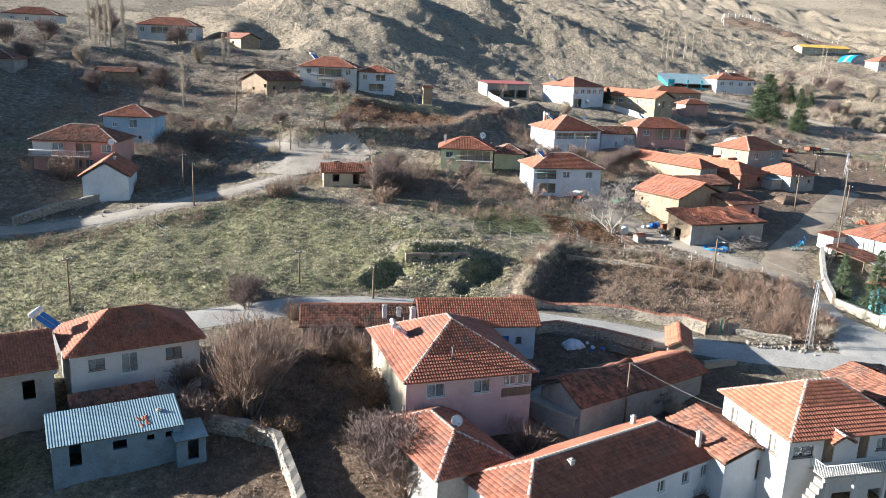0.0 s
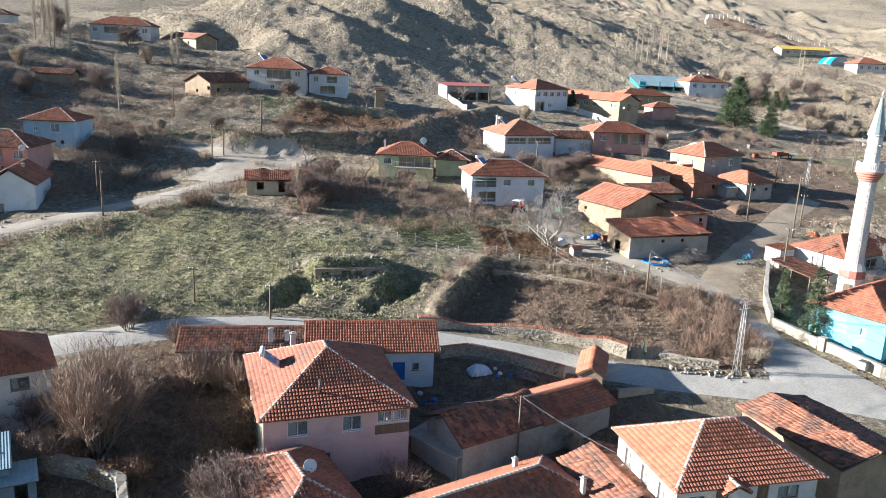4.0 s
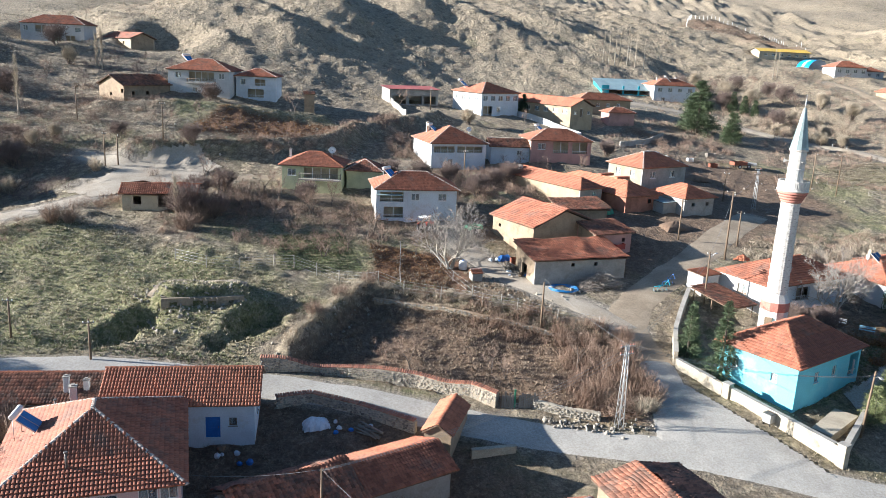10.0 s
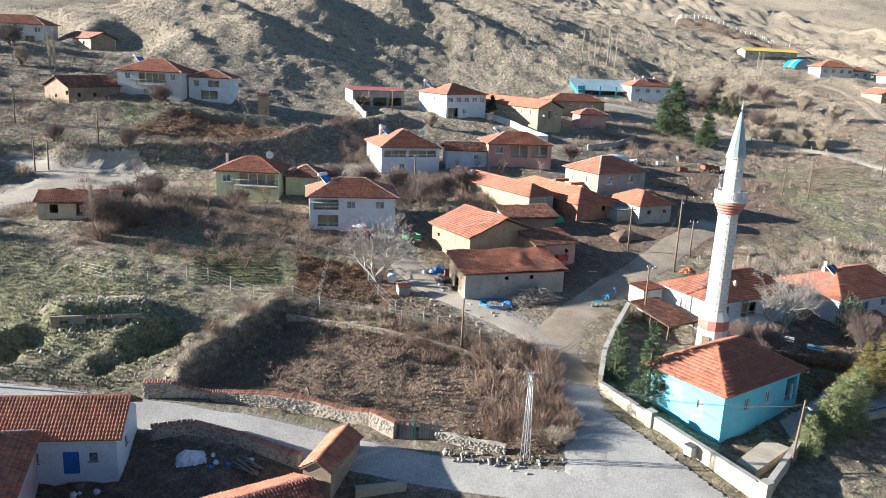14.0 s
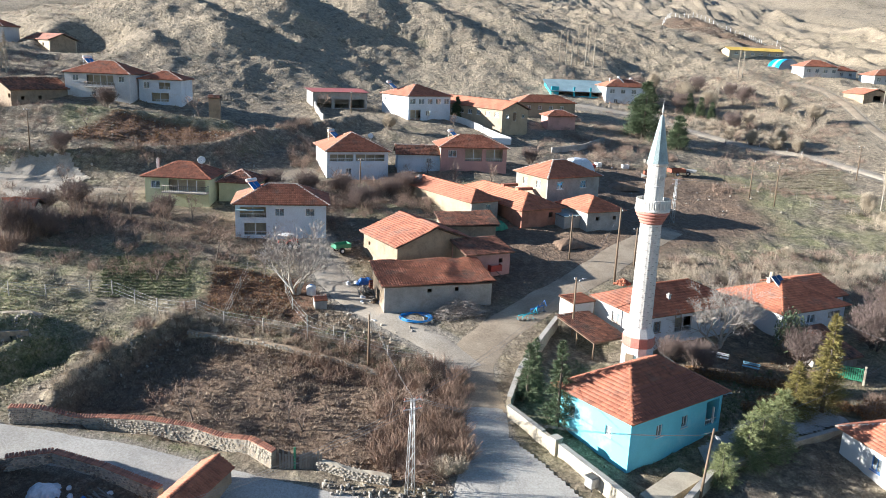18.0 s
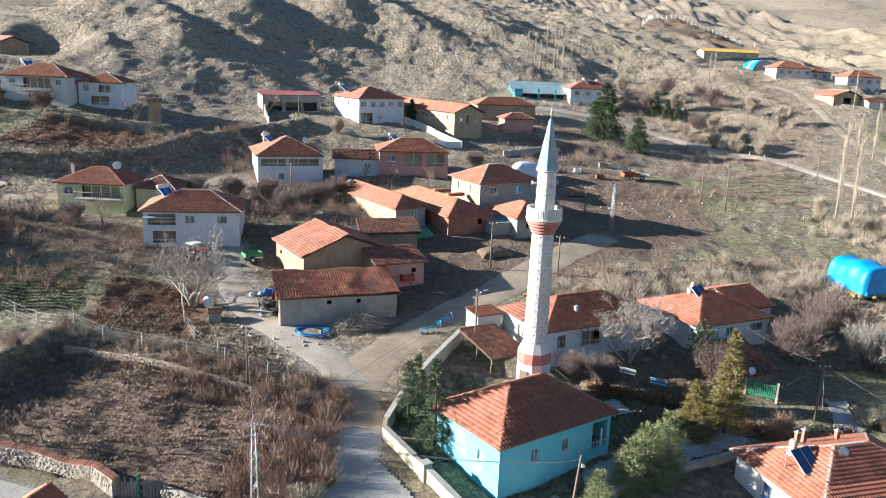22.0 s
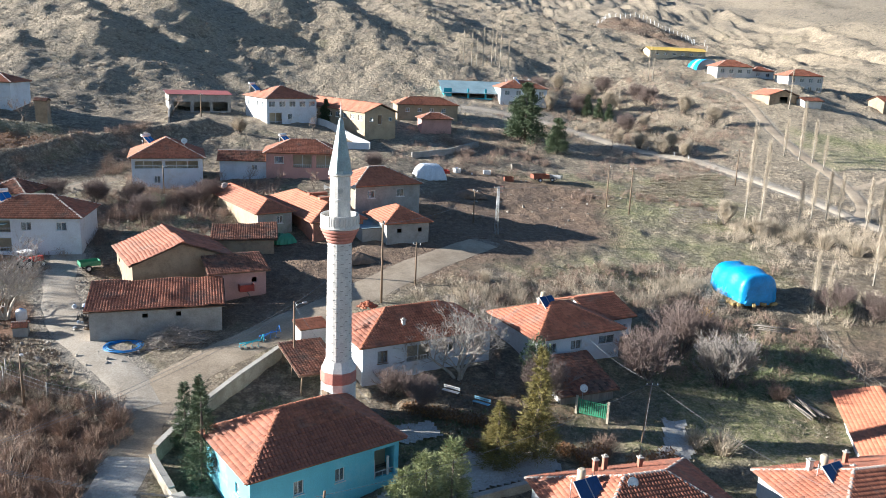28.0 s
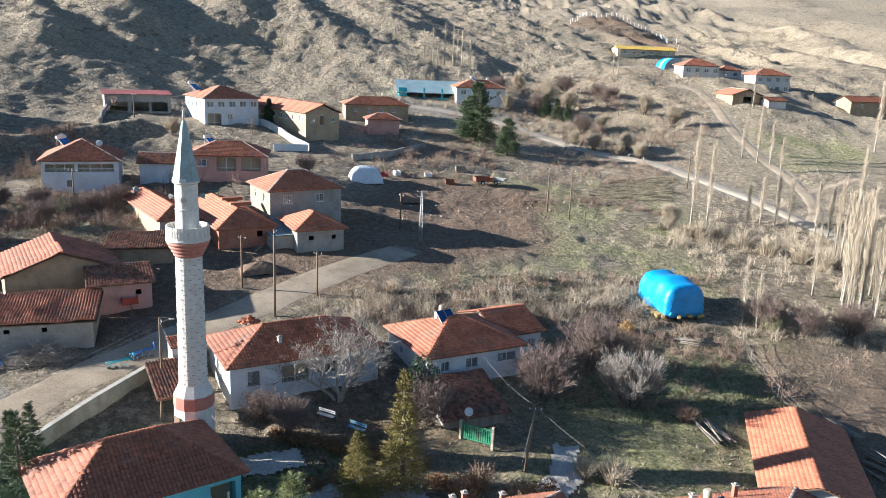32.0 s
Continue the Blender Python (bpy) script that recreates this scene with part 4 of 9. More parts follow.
def single_tiles(parent, o, u, v, n, C, R, w, l, material, rnd):
    """Roof tiles as pieces of their own that share one mesh."""
    key = (material.name, round(w, 3))
    if key not in TILE_MESH:
        prof = ((-0.5, 0.0), (-0.22, 0.07), (0.12, 0.075), (0.5, 0.012))
        V = [(a * w * 0.985, y, (0.11 * k + h * (1.0 if j else 0.0)) + 0.012) for j, (y, k) in enumerate(((0.0, 0.0), (0.0, 1.0), (l * 1.06, 0.25))) for a, h in prof]
        F = [(4 * r + j, 4 * r + j + 1, 4 * r + j + 5, 4 * r + j + 4) for r in range(2) for j in range(3)]
        TILE_MESH[key] = mesh_of("roof_tile", V, F, material)
    for c, r in zip(C, R):
        ob = piece("roof_tile", TILE_MESH[key], parent)
        m = Matrix(((*u, 0), (*v, 0), (*n, 0), (0, 0, 0, 1))).transposed()
        m.translation = o + u * float(c) + v * float(r + (rnd.rand() - 0.5) * 0.05 * l)
        ob.matrix_local = m @ Matrix.Rotation((rnd.rand() - 0.5) * 0.06, 4, "Z")


def slope_part(parent, poly, material, tile, fine, rnd, sag=0.0, metal=False, apart=0):
    """One slope of a roof: a boarded deck and what covers it."""
    P = [Vector(p) for p in poly]
    n = (P[1] - P[0]).cross(P[2] - P[0]).normalized()
    if n.z < 0:
        n = -n
    b = bmesh.new()
    top = [b.verts.new(p) for p in P]
    bot = [b.verts.new(p - n * 0.10) for p in P]
    b.faces.new(top)
    b.faces.new(bot[::-1])
    for i in range(len(P)):
        j = (i + 1) % len(P)
        b.faces.new((top[j], top[i], bot[i], bot[j]))
    bmesh.ops.recalc_face_normals(b, faces=b.faces[:])
    deck = part("roof", b, M["deck"] if not metal else M["iron"], parent)
    if metal:
        u = (P[1] - P[0])
        length = u.length
        u.normalize()
        v = n.cross(u)
        w = max((p - P[0]).dot(v) for p in P)
        k = int(length / 0.11)
        co, fa = [], []
        for i in range(k + 1):
            for j in range(3):
                s = 0.012 * (1 if i % 2 else -1)
                co.append(P[0] + u * (length * i / k) + v * (w * j / 2 * 1.03 - 0.04) + n * (0.04 + s))
        for i in range(k):
            for j in range(2):
                fa.append((3 * i + j, 3 * i + 3 + j, 3 * i + 4 + j, 3 * i + 1 + j))
        me = mesh_of("sheet", co, fa, material)
        piece("sheet", me, deck, "ribbed metal sheet")
        return deck
    me, k = tiles_mesh("tiles", poly, tile, tile * 1.42, material, fine, rnd, sag, apart, deck)
    if me:
        piece("tiles", me, deck, "rows of red clay roof tiles", kind="stuff")
    return deck


CAP_MESH = {}


def caps_part(parent, a, b, material, step=0.42, join=False):
    """Half-round ridge tiles in mortar from a to b, one overlapping the next."""
    a, b = Vector(a), Vector(b)
    d = b - a
    L = d.length
    if L < 0.3:
        return
    d.normalize()
    s = d.cross(Vector((0, 0, 1))).normalized()
    n = s.cross(d)
    if material.name not in CAP_MESH:
        bm = bmesh.new()
        rings = [[bm.verts.new((rr * 1.25 * math.cos(t), y, rr * 0.9 * math.sin(t) + up)) for t in (math.pi * j / 5 for j in range(6))] for y, rr, up in ((-0.03, 0.145, 0.03), (step + 0.03, 0.12, 0.0))]
        for j in range(5):
            bm.faces.new((rings[0][j], rings[1][j], rings[1][j + 1], rings[0][j + 1]))
        bm.faces.new(rings[0])
        me = bpy.data.meshes.new("ridge_tile")
        bm.to_mesh(me)
        bm.free()
        me.materials.append(material)
        CAP_MESH[material.name] = me
    k = max(1, round(L / step))
    if join:
        # far off: one run of tiles
        src = CAP_MESH[material.name]
        V, F = [], []
        for i in range(k):
            p = a + d * (L * i / k)
            F += [tuple(len(V) + j for j in f.vertices) for f in src.polygons]
            V += [p + s * q.co.x + d * (q.co.y * L / k / step) + n * q.co.z for q in src.vertices]
        piece("ridge", mesh_of("ridge", V, F, material), parent, "run of small far ridge tiles", kind="stuff")
        return
    for i in range(k):
        ob = new("ridge_tile", CAP_MESH[material.name])
        ob.parent = parent
        p = a + d * (L * i / k)
        m = Matrix((( *s, 0), ( *d, 0), ( *n, 0), (0, 0, 0, 1))).transposed()
        m.translation = p
        ob.matrix_local = m @ Matrix.Diagonal((1, L / k / step, 1, 1))


def chimney(parent, x, y, z, h=1.0, w=0.45, material=None):
    e = new("chimney")
    e.parent = parent
    e.location = (x, y, z)
    b = box_bm(-w / 2, -w / 2, -0.8, w / 2, w / 2, h, bevel=0.02)
    part("shaft", b, material or M["plaster_white"], e)
    b = box_bm(-w / 2 - 0.06, -w / 2 - 0.06, h + 0.003, w / 2 + 0.06, w / 2 + 0.06, h + 0.09)
    box_bm(-w / 4, -w / 4, h + 0.095, w / 4, w / 4, h + 0.22, b)
    part("cap", b, M["concrete"], e)
    return e


def stove_pipe(parent, x, y, z, h=1.2):
    e = new("stove_pipe")
    e.parent = parent
    e.location = (x, y, z)
    part("pipe", tube_bm([(0, 0, -0.3), (0, 0, h)], 0.09, 8), M["iron"], e)
    part("cowl", tube_bm([(0, 0, h + 0.01), (0, 0, h + 0.12)], [0.15, 0.13], 8), M["iron"], e)


def house(label, B, yaw, lx, ly, ze, rise, roof="hip", wall="plaster_white", walls=None, tile="tile", caps="cap", openings=(), size=0.30, fine=False, ov=0.45, sag=0.0, z0=None, name="house", rnd_seed=1, chimneys=(), pipes=(), group="", open_front=False, apart=0):
    """A house by its eave's near corner, turn and size. Openings: (side, u, z above base of wall, w, h, kind, frame)."""
    rnd = np.random.RandomState(rnd_seed + int(abs(B[0]) * 7 + abs(B[1]) * 13))
    m = pose(B[0], B[1], 0, 0, 0, yaw)
    base = min(gz(*(m @ Vector((x, y, 0)))[:2]) for x in (ov, lx / 2, lx - ov) for y in (ov, ly / 2, ly - ov)) if z0 is None else z0
    h = thing(name, pose(B[0], B[1], base, 0, 0, yaw), label, "house" if name == "house" else name.replace("_", " "), group)
    zt = ze - base
    walls = walls or {}
    openings = [(o[0], o[1], o[2] + zt if o[2] < 0 else o[2], *o[3:]) for o in openings]
    for side in "frbl":
        if open_front and side == "f":
            continue
        ops = [(u, z, w, hh) for s, u, z, w, hh, *k in openings if s == side]
        gab = rise * (1 - 2 * ov / (lx if side in "fb" else ly)) if (roof == "gable_y" and side in "fb") or (roof == "gable_x" and side in "lr") else 0
        sh = None
        k = rise / ly
        if roof == "shed":
            sh = {"f": None, "b": (rise - k * 2 * ov + 0.0,) * 2, "r": (0.0, rise - k * 2 * ov), "l": (rise - k * 2 * ov, 0.0)}[side]
        top = zt - 0.10 + (k * ov if roof == "shed" else 0)
        wall_part(h, side, lx, ly, ov, -0.6, top, M[walls.get(side, wall)], ops, gab, shed=sh)
    for s, u, z, w, hh, *k in openings:
        window_part(h, s, lx, ly, ov, u, z, w, hh, k[0] if k else "window", M[k[1]] if len(k) > 1 else None)
    T = M[tile] if tile in M else tile
    metal = tile.startswith("metal")
    left_apart = [apart]
    sp = lambda poly: slope_part(h, poly, T, size, fine, rnd, sag, metal, left_apart.pop() if left_apart else 0)
    join = B[1] > 112
    zr = zt + rise
    if roof == "hip":
        if lx >= ly:
            a, b = Vector((ly / 2, ly / 2, zr)), Vector((lx - ly / 2, ly / 2, zr))
        else:
            a, b = Vector((lx / 2, lx / 2, zr)), Vector((lx / 2, ly - lx / 2, zr))
        c = [Vector((0, 0, zt)), Vector((lx, 0, zt)), Vector((lx, ly, zt)), Vector((0, ly, zt))]
        if lx >= ly:
            sp([c[0], c[1], b, a]), sp([c[2], c[3], a, b]), sp([c[3], c[0], a]), sp([c[1], c[2], b])
            hips = ((c[0], a), (c[3], a), (c[1], b), (c[2], b), (a, b))
        else:
            sp([c[0], c[1], a]), sp([c[2], c[3], b]), sp([c[3], c[0], a, b]), sp([c[1], c[2], b, a])
            hips = ((c[0], a), (c[1], a), (c[2], b), (c[3], b), (a, b))
        for p, q in hips:
            caps_part(h, p, q, M[caps], join=join)
    elif roof == "gable_x":
        sp([Vector((0, 0, zt)), Vector((lx, 0, zt)), Vector((lx, ly / 2, zr)), Vector((0, ly / 2, zr))])
        sp([Vector((lx, ly, zt)), Vector((0, ly, zt)), Vector((0, ly / 2, zr)), Vector((lx, ly / 2, zr))])
        caps_part(h, (0, ly / 2, zr), (lx, ly / 2, zr), M[caps], join=join)
    elif roof == "gable_y":
        sp([Vector((0, ly, zt)), Vector((0, 0, zt)), Vector((lx / 2, 0, zr)), Vector((lx / 2, ly, zr))])
        sp([Vector((lx, 0, zt)), Vector((lx, ly, zt)), Vector((lx / 2, ly, zr)), Vector((lx / 2, 0, zr))])
        caps_part(h, (lx / 2, 0, zr), (lx / 2, ly, zr), M[caps], join=join)
    elif roof == "shed":
        sp([Vector((0, 0, zt)), Vector((lx, 0, zt)), Vector((lx, ly, zr)), Vector((0, ly, zr))])
    for x, y, hh, *k in chimneys:
        chimney(h, x, y, zt + rise * 0.5, hh, *k)
    for x, y, hh in pipes:
        stove_pipe(h, x, y, zt + rise * 0.4, hh)
    return h

# ---- houses: the near row ----
W, H, D = "window", "hole", "door"


def balcony(h, x0, y0, x1, y1, z, posts=(), rail=0.95, slab=0.16, open_back=True, post_to=None, material=None, step=0.16):
    """A balcony slab with a railing of single bars and the posts that carry it, in the house's own frame."""
    e = new("balcony")
    e.parent = h
    part("slab", box_bm(x0, y0, z - slab, x1, y1, z, bevel=0.01), M["concrete"], e)
    mat = material or M["paint_white"]
    runs = [((x0 + 0.05, y0 + 0.05), (x1 - 0.05, y0 + 0.05)), ((x0 + 0.05, y0 + 0.05), (x0 + 0.05, y1)), ((x1 - 0.05, y0 + 0.05), (x1 - 0.05, y1))]
    for a, b in runs:
        part("handrail", tube_bm([(*a, z + rail), (*b, z + rail)], 0.035, 6), mat, e)
        L = math.dist(a, b)
        k = max(2, int(L / step))
        bar = mesh_of("bar", [], [], mat)
        bm = box_bm(-0.015, -0.015, 0, 0.015, 0.015, rail - 0.03)
        bm.to_mesh(bar)
        bm.free()
        for i in range(k + 1):
            ob = piece("bar", bar, e)
            ob.location = (a[0] + (b[0] - a[0]) * i / k, a[1] + (b[1] - a[1]) * i / k, z)
    for x, y in posts:
        part("post", box_bm(x - 0.13, y - 0.13, -0.5, x + 0.13, y + 0.13, z - slab - 0.003, bevel=0.01), M["plaster_white"], e)
    return e


def solar_heater(x, y, z, yaw, label="roof solar water heater with blue panel and white tank", panel="solar_blue", scale=1.0, tilt=38):
    t = thing("solar_heater", Matrix.LocRotScale((x, y, z), Euler((0, 0, radians(yaw))), (scale,) * 3), label, "solar heater", "solar heaters")
    c, s = math.cos(radians(tilt)), math.sin(radians(tilt))
    for k in range(2):
        b = box_bm(-0.98 + k * 1.0, 0, 0, -0.02 + k * 1.0, 1.9, 0.08, bevel=0.01)
        ob = part("panel", b, M[panel], t)
        ob.matrix_local = pose(0, -1.0, 0.25, tilt, 0, 0)
        b = bmesh.new()
        for q in ((-0.99, -0.01, -0.96, 1.91), (-0.04, -0.01, -0.01, 1.91), (-0.96, -0.01, -0.04, 0.02), (-0.96, 1.88, -0.04, 1.91)):
            box_bm(q[0] + k, q[1], -0.01, q[2] + k, q[3], 0.10, b)
        part("panel_frame", b, M["galvanised"], ob)
    if panel == "solar":
        part("tank", lathe_bm([(0.24, 0.3), (0.3, 0.36), (0.3, 1.5), (0.2, 1.62)], 14), M["plaster_cream"], t, "upright cream water tank").location = (0.2, 1.1, 0.2)
    else:
        part("tank", tube_bm([(-1.05, 0.75, 1.75), (-1.0, 0.75, 1.75), (1.0, 0.75, 1.75), (1.05, 0.75, 1.75)], [0.2, 0.27, 0.27, 0.2], 14), M["paint_white"], t)
    for px, py, pz in ((-0.9, 0.75, 1.5), (0.9, 0.75, 1.5), (-0.9, -0.9, 0.3), (0.9, -0.9, 0.3)):
        part("leg", tube_bm([(px, py, -0.5), (px, py, pz)], 0.03, 6), M["galvanised"], t)
    part("pipe", tube_bm([(0.98, 0.75, 1.6), (1.1, 0.4, 0.9), (1.0, -0.6, 0.5)], 0.025, 5), M["iron"], t)
    return t


def dish(x, y, z, yaw, r=0.45):
    t = thing("satellite_dish", Matrix.LocRotScale((x, y, z), Euler((0, 0, radians(yaw))), None), "round white satellite dish on a short mast", "satellite dish", "satellite dishes")
    bm = lathe_bm([(0.03, 0.0), (r * 0.6, r * 0.10), (r, r * 0.30), (r * 1.02, r * 0.32), (r * 0.6, r * 0.14), (0.03, 0.03)], 18)
    ob = part("reflector", bm, M["paint_white"], t)
    ob.matrix_local = pose(0, -0.12, 0.75, 62, 0, 0)
    part("mast", tube_bm([(0, 0, -0.6), (0, 0, 0.75)], 0.03, 6), M["galvanised"], t)
    part("arm", tube_bm([(0, -0.2, 0.5), (0, -0.62, 0.78)], 0.018, 5), M["galvanised"], t)
    part("receiver", tube_bm([(0, -0.58, 0.76), (0, -0.70, 0.84)], 0.045, 6), M["iron"], t)
    return t


pink = house("pink two-storey village house with red hipped tile roof", (-3.0, 64.0), 18.5, 13.0, 14.5, 3.7, 3.4, wall="plaster_pink", walls={"l": "plaster_cream"}, apart=300, size=0.27, fine=True,
             openings=[("f", 1.9, -1.75, 1.7, 1.3, W), ("f", 6.4, -1.75, 1.6, 1.3, W), ("f", 9.3, -1.25, 1.3, 0.95, W), ("f", 10.7, -1.25, 1.25, 0.95, W), ("f", 4.2, -4.6, 1.3, 1.1, W), ("l", 3.0, -1.7, 1.1, 1.2, W), ("r", 4.0, -1.8, 1.4, 1.2, W)],
             chimneys=[(4.4, 12.6, 0.9, 0.5)], pipes=[(5.2, 2.0, 0.9), (3.2, 11.6, 0.6), (4.0, 10.0, 0.5)])
part("panel", box_bm(9.15 + 0.45, 0.36, 4.1, 12.5, 0.447, 4.9), M["wood"], pink, "brown boarded panel under the windows")
solar_heater(-3.9, 72.2, 5.0, 100, scale=0.85)
house("low house with a weathered red tile roof", (0.2, 53.8), 30, 7.5, 11.5, 0.3, 1.8, wall="plaster_grey", size=0.27, fine=True, tile="tile")
dish(1.7, 60.5, 1.5, 20, 0.5)
house("white and blue farmhouse with a red tile roof", (-2.2, 79.6), 8.7, 13.4, 7.2, 3.4, 2.1, "gable_x", wall="plaster_ice_shade", size=0.27, fine=True, tile="tile_new", caps="cap_red",
      openings=[("f", 8.35, -3.15, 1.25, 1.95, D, "paint_blue"), ("f", 10.35, -2.05, 0.65, 0.75, W, "wood"), ("f", 5.9, -2.15, 0.65, 0.85, W, "wood"), ("r", 2.4, -2.0, 0.7, 0.8, W, "wood")], pipes=[(6.8, 4.2, 0.8), (9.9, 4.3, 0.8)])
house("low storeroom with an old tile roof", (-15.2, 80.4), 8, 12.6, 6.4, 2.6, 1.6, "gable_x", wall="plaster_grey", tile="tile_old", size=0.28, caps="cap_red", chimneys=[(9.3, 1.2, 1.2), (10.9, 1.4, 0.8)])
house("long low barn with a sagging dark tile roof", (13.3, 66.7), 35, 9.95, 6.4, 0.8, 1.7, "gable_x", wall="plaster_grey", tile="tile_old", size=0.30, fine=True, sag=0.2, caps="cap_red", name="barn")
house("low barn with a smooth red tile roof", (20.67, 71.86), 35, 9.4, 6.4, 0.66, 1.35, "gable_x", wall="plaster_grey", tile="tile", size=0.27, fine=True, sag=0.08, caps="cap_red", name="barn")
house("gateway with a steep little tile roof", (25.1, 82.0), -14, 2.8, 6.8, 1.5, 0.9, "gable_y", wall="mud", tile="tile_new", size=0.27, fine=True, ov=0.2, name="gateway", caps="cap_red")
house("long house with mortared ridges and red tile roof", (6.6, 49.4), 34, 22, 8.2, -0.5, 2.3, wall="plaster_ice_shade", apart=300, size=0.27, fine=True, openings=[("f", 17.0, -1.8, 0.9, 1.1, W), ("f", 19.4, -1.8, 0.9, 1.1, W), ("f", 14, -1.8, 0.9, 1.1, W)],
      chimneys=[(17.2, 6.1, 0.9, 0.35), (8.0, 4.4, 0.8, 0.4), (20.0, 1.2, 0.9, 0.35), (7.0, 3.0, 0.9, 0.4)])
big = house("white two-storey house with a balcony and red tile roof", (28.0, 56.9), 14.5, 12.6, 10, 3.3, 2.8, wall="plaster_white", tile="tile_new", apart=300, size=0.27, fine=True,
            openings=[("l", 1.3, -2.2, 1.2, 1.5, W, "wood"), ("l", 4.0, -2.2, 1.2, 1.5, W, "wood"), ("l", 6.6, -2.2, 1.2, 1.5, W, "wood"), ("f", 0.4, -1.7, 1.9, 1.0, W, "wood"), ("f", 3.2, -2.4, 1.1, 2.1, D, "wood"), ("f", 6.6, -2.3, 1.0, 2.0, D, "wood"), ("f", 8.4, -1.7, 1.8, 1.1, W, "wood"), ("f", 4.8, 0.2, 2.2, 2.0, H), ("f", 8.4, 0.2, 2.2, 2.0, H)])
balcony(big, 2.6, -1.3, 12.0, 0.42, 4.9, posts=((2.9, -1.1), (5.8, -1.1), (8.7, -1.1), (11.6, -1.1)))
for sgn, poly in ((0, [(3.6, 2.4, 7.35), (3.6, -0.6, 7.25), (4.7, -0.6, 7.85), (4.7, 2.4, 7.95)]), (1, [(5.8, -0.6, 7.25), (5.8, 2.4, 7.35), (4.7, 2.4, 7.95), (4.7, -0.6, 7.85)])):
    slope_part(big, [Vector(p) for p in poly], M["tile_new"], 0.27, True, np.random.RandomState(3))
caps_part(big, (4.7, -0.6, 7.87), (4.7, 2.4, 7.97), M["cap"])
stairs = new("stairs")
stairs.parent = big
for k in range(9):
    part("step", box_bm(0.4 + 0.28 * k, -1.25, -0.3, 0.4 + 0.28 * (k + 1) - 0.003, -0.2, 0.4 + 0.5 * k), M["concrete"], stairs)
house("lean-to with an old tile roof", (23.9, 58.9), 18, 6.2, 8.6, 0.0, 1.2, "gable_y", wall="plaster_ice_shade", tile="tile_old", size=0.29, fine=True, sag=0.2, caps="cap_red", name="shed", openings=[("f", 3.2, -2.1, 0.9, 1.9, D, "paint_white")])
house("old stone house with a ruined dark tile roof", (43.0, 63.2), 22, 8, 12, 2.2, 0.9, "gable_y", wall="mud", tile="tile_old", size=0.29, fine=True, sag=0.25, caps="cap_red")
house("white house with a red tile roof", (-33.2, 65.3), 32, 12.4, 9, 4.2, 2.6, wall="plaster_white", size=0.21, fine=True, openings=[("f", 1.5, -1.75, 1.4, 1.1, W, "wood"), ("f", 4.3, -2.5, 1.5, 2.0, W), ("f", 8.3, -1.75, 1.5, 1.15, W, "wood"), ("r", 3, -1.7, 1.2, 1.1, W)], caps="cap_red")
house("old house wing with red tile roof", (-43.5, 58.9), 32, 11.6, 9, 3.4, 2.2, "gable_x", wall="plaster_grey", size=0.27, fine=True, tile="tile_new", openings=[("f", 8.2, -2.7, 1.0, 1.8, H), ("f", 4, -2.2, 1.0, 1.2, W)], caps="cap_red")
solar_heater(-37.0, 69.6, 5.2, 95)
dish(-34.9, 66.4, 1.9, 20)
mt = house("shed with a grey ribbed metal roof", (-30.8, 56.7), 29, 10.6, 4.4, 0.1, 1.0, "shed", wall="plaster_shed", tile="metal_roof", ov=0.25, name="shed", openings=[("f", 4.6, -1.3, 1.1, 0.8, H), ("f", 7.3, -1.0, 0.6, 0.5, H), ("f", 8.8, -1.0, 0.6, 0.5, H), ("f", 1.3, -2.1, 0.9, 1.9, H)])
chimney(mt, 8.9, 2.4, 3.6, 0.9, 0.3)
house("small hut with a grey metal roof", (-21.9, 60.3), 29, 2.8, 3.2, -0.8, 0.3, "shed", wall="plaster_shed", tile="metal_roof", ov=0.2, name="hut", openings=[("f", 0.9, -2.0, 0.9, 1.8, H)])
house("low lean-to with an old tile roof", (-31.2, 61.6), 31, 7.4, 2.6, 0.6, 0.8, "shed", wall="mud", tile="tile_old", size=0.28, ov=0.2, name="shed")
house("low shed with an old tile roof", (-41.5, 51.5), 30, 8, 6, -0.5, 1.2, "gable_x", wall="mud", tile="tile_old", size=0.28, name="shed")

# ---- houses: round the mosque ----
mosque = house("turquoise mosque with a red hipped tile roof", (61.8, 92.0), 37.5, 13.6, 9.8, 5.0, 2.8, wall="plaster_turquoise", apart=300, size=0.29, fine=True, name="mosque", caps="cap_red",
               openings=[("f", 3.4, -2.35, 0.85, 1.15, W), ("f", 6.9, -2.35, 0.85, 1.15, W), ("f", 10.4, -3.1, 1.9, 2.5, H), ("l", 1.6, -2.3, 0.75, 1.0, W), ("l", 6.1, -2.3, 0.7, 0.9, W)])
for x in (10.9, 12.2):
    part("post", box_bm(x - 0.08, 0.5, 0.2, x + 0.08, 0.66, 3.3), M["paint_white"], mosque)
house("white house with a red tile roof", (67.1, 113.6), 29.6, 15.5, 9.3, 7.2, 2.2, wall="plaster_white", walls={"f": "plaster_ice_shade"}, size=0.29, fine=True, caps="cap_red",
      openings=[("l", 3.2, -2.0, 1.5, 1.2, W, "wood"), ("f", 1.6, -2.0, 1.1, 1.3, W, "wood"), ("f", 4.8, -2.3, 2.6, 1.7, H), ("f", 9.0, -2.0, 1.2, 1.2, W), ("f", 12, -2.0, 1.2, 1.2, W)], chimneys=[(5.6, 2.2, 0.5, 0.35)])
house("little white storeroom with an orange flat roof", (60.2, 119.0), 29, 3.3, 3.0, 6.9, 0.15, "shed", wall="plaster_white", tile="tile_new", size=0.3, ov=0.15, name="hut")
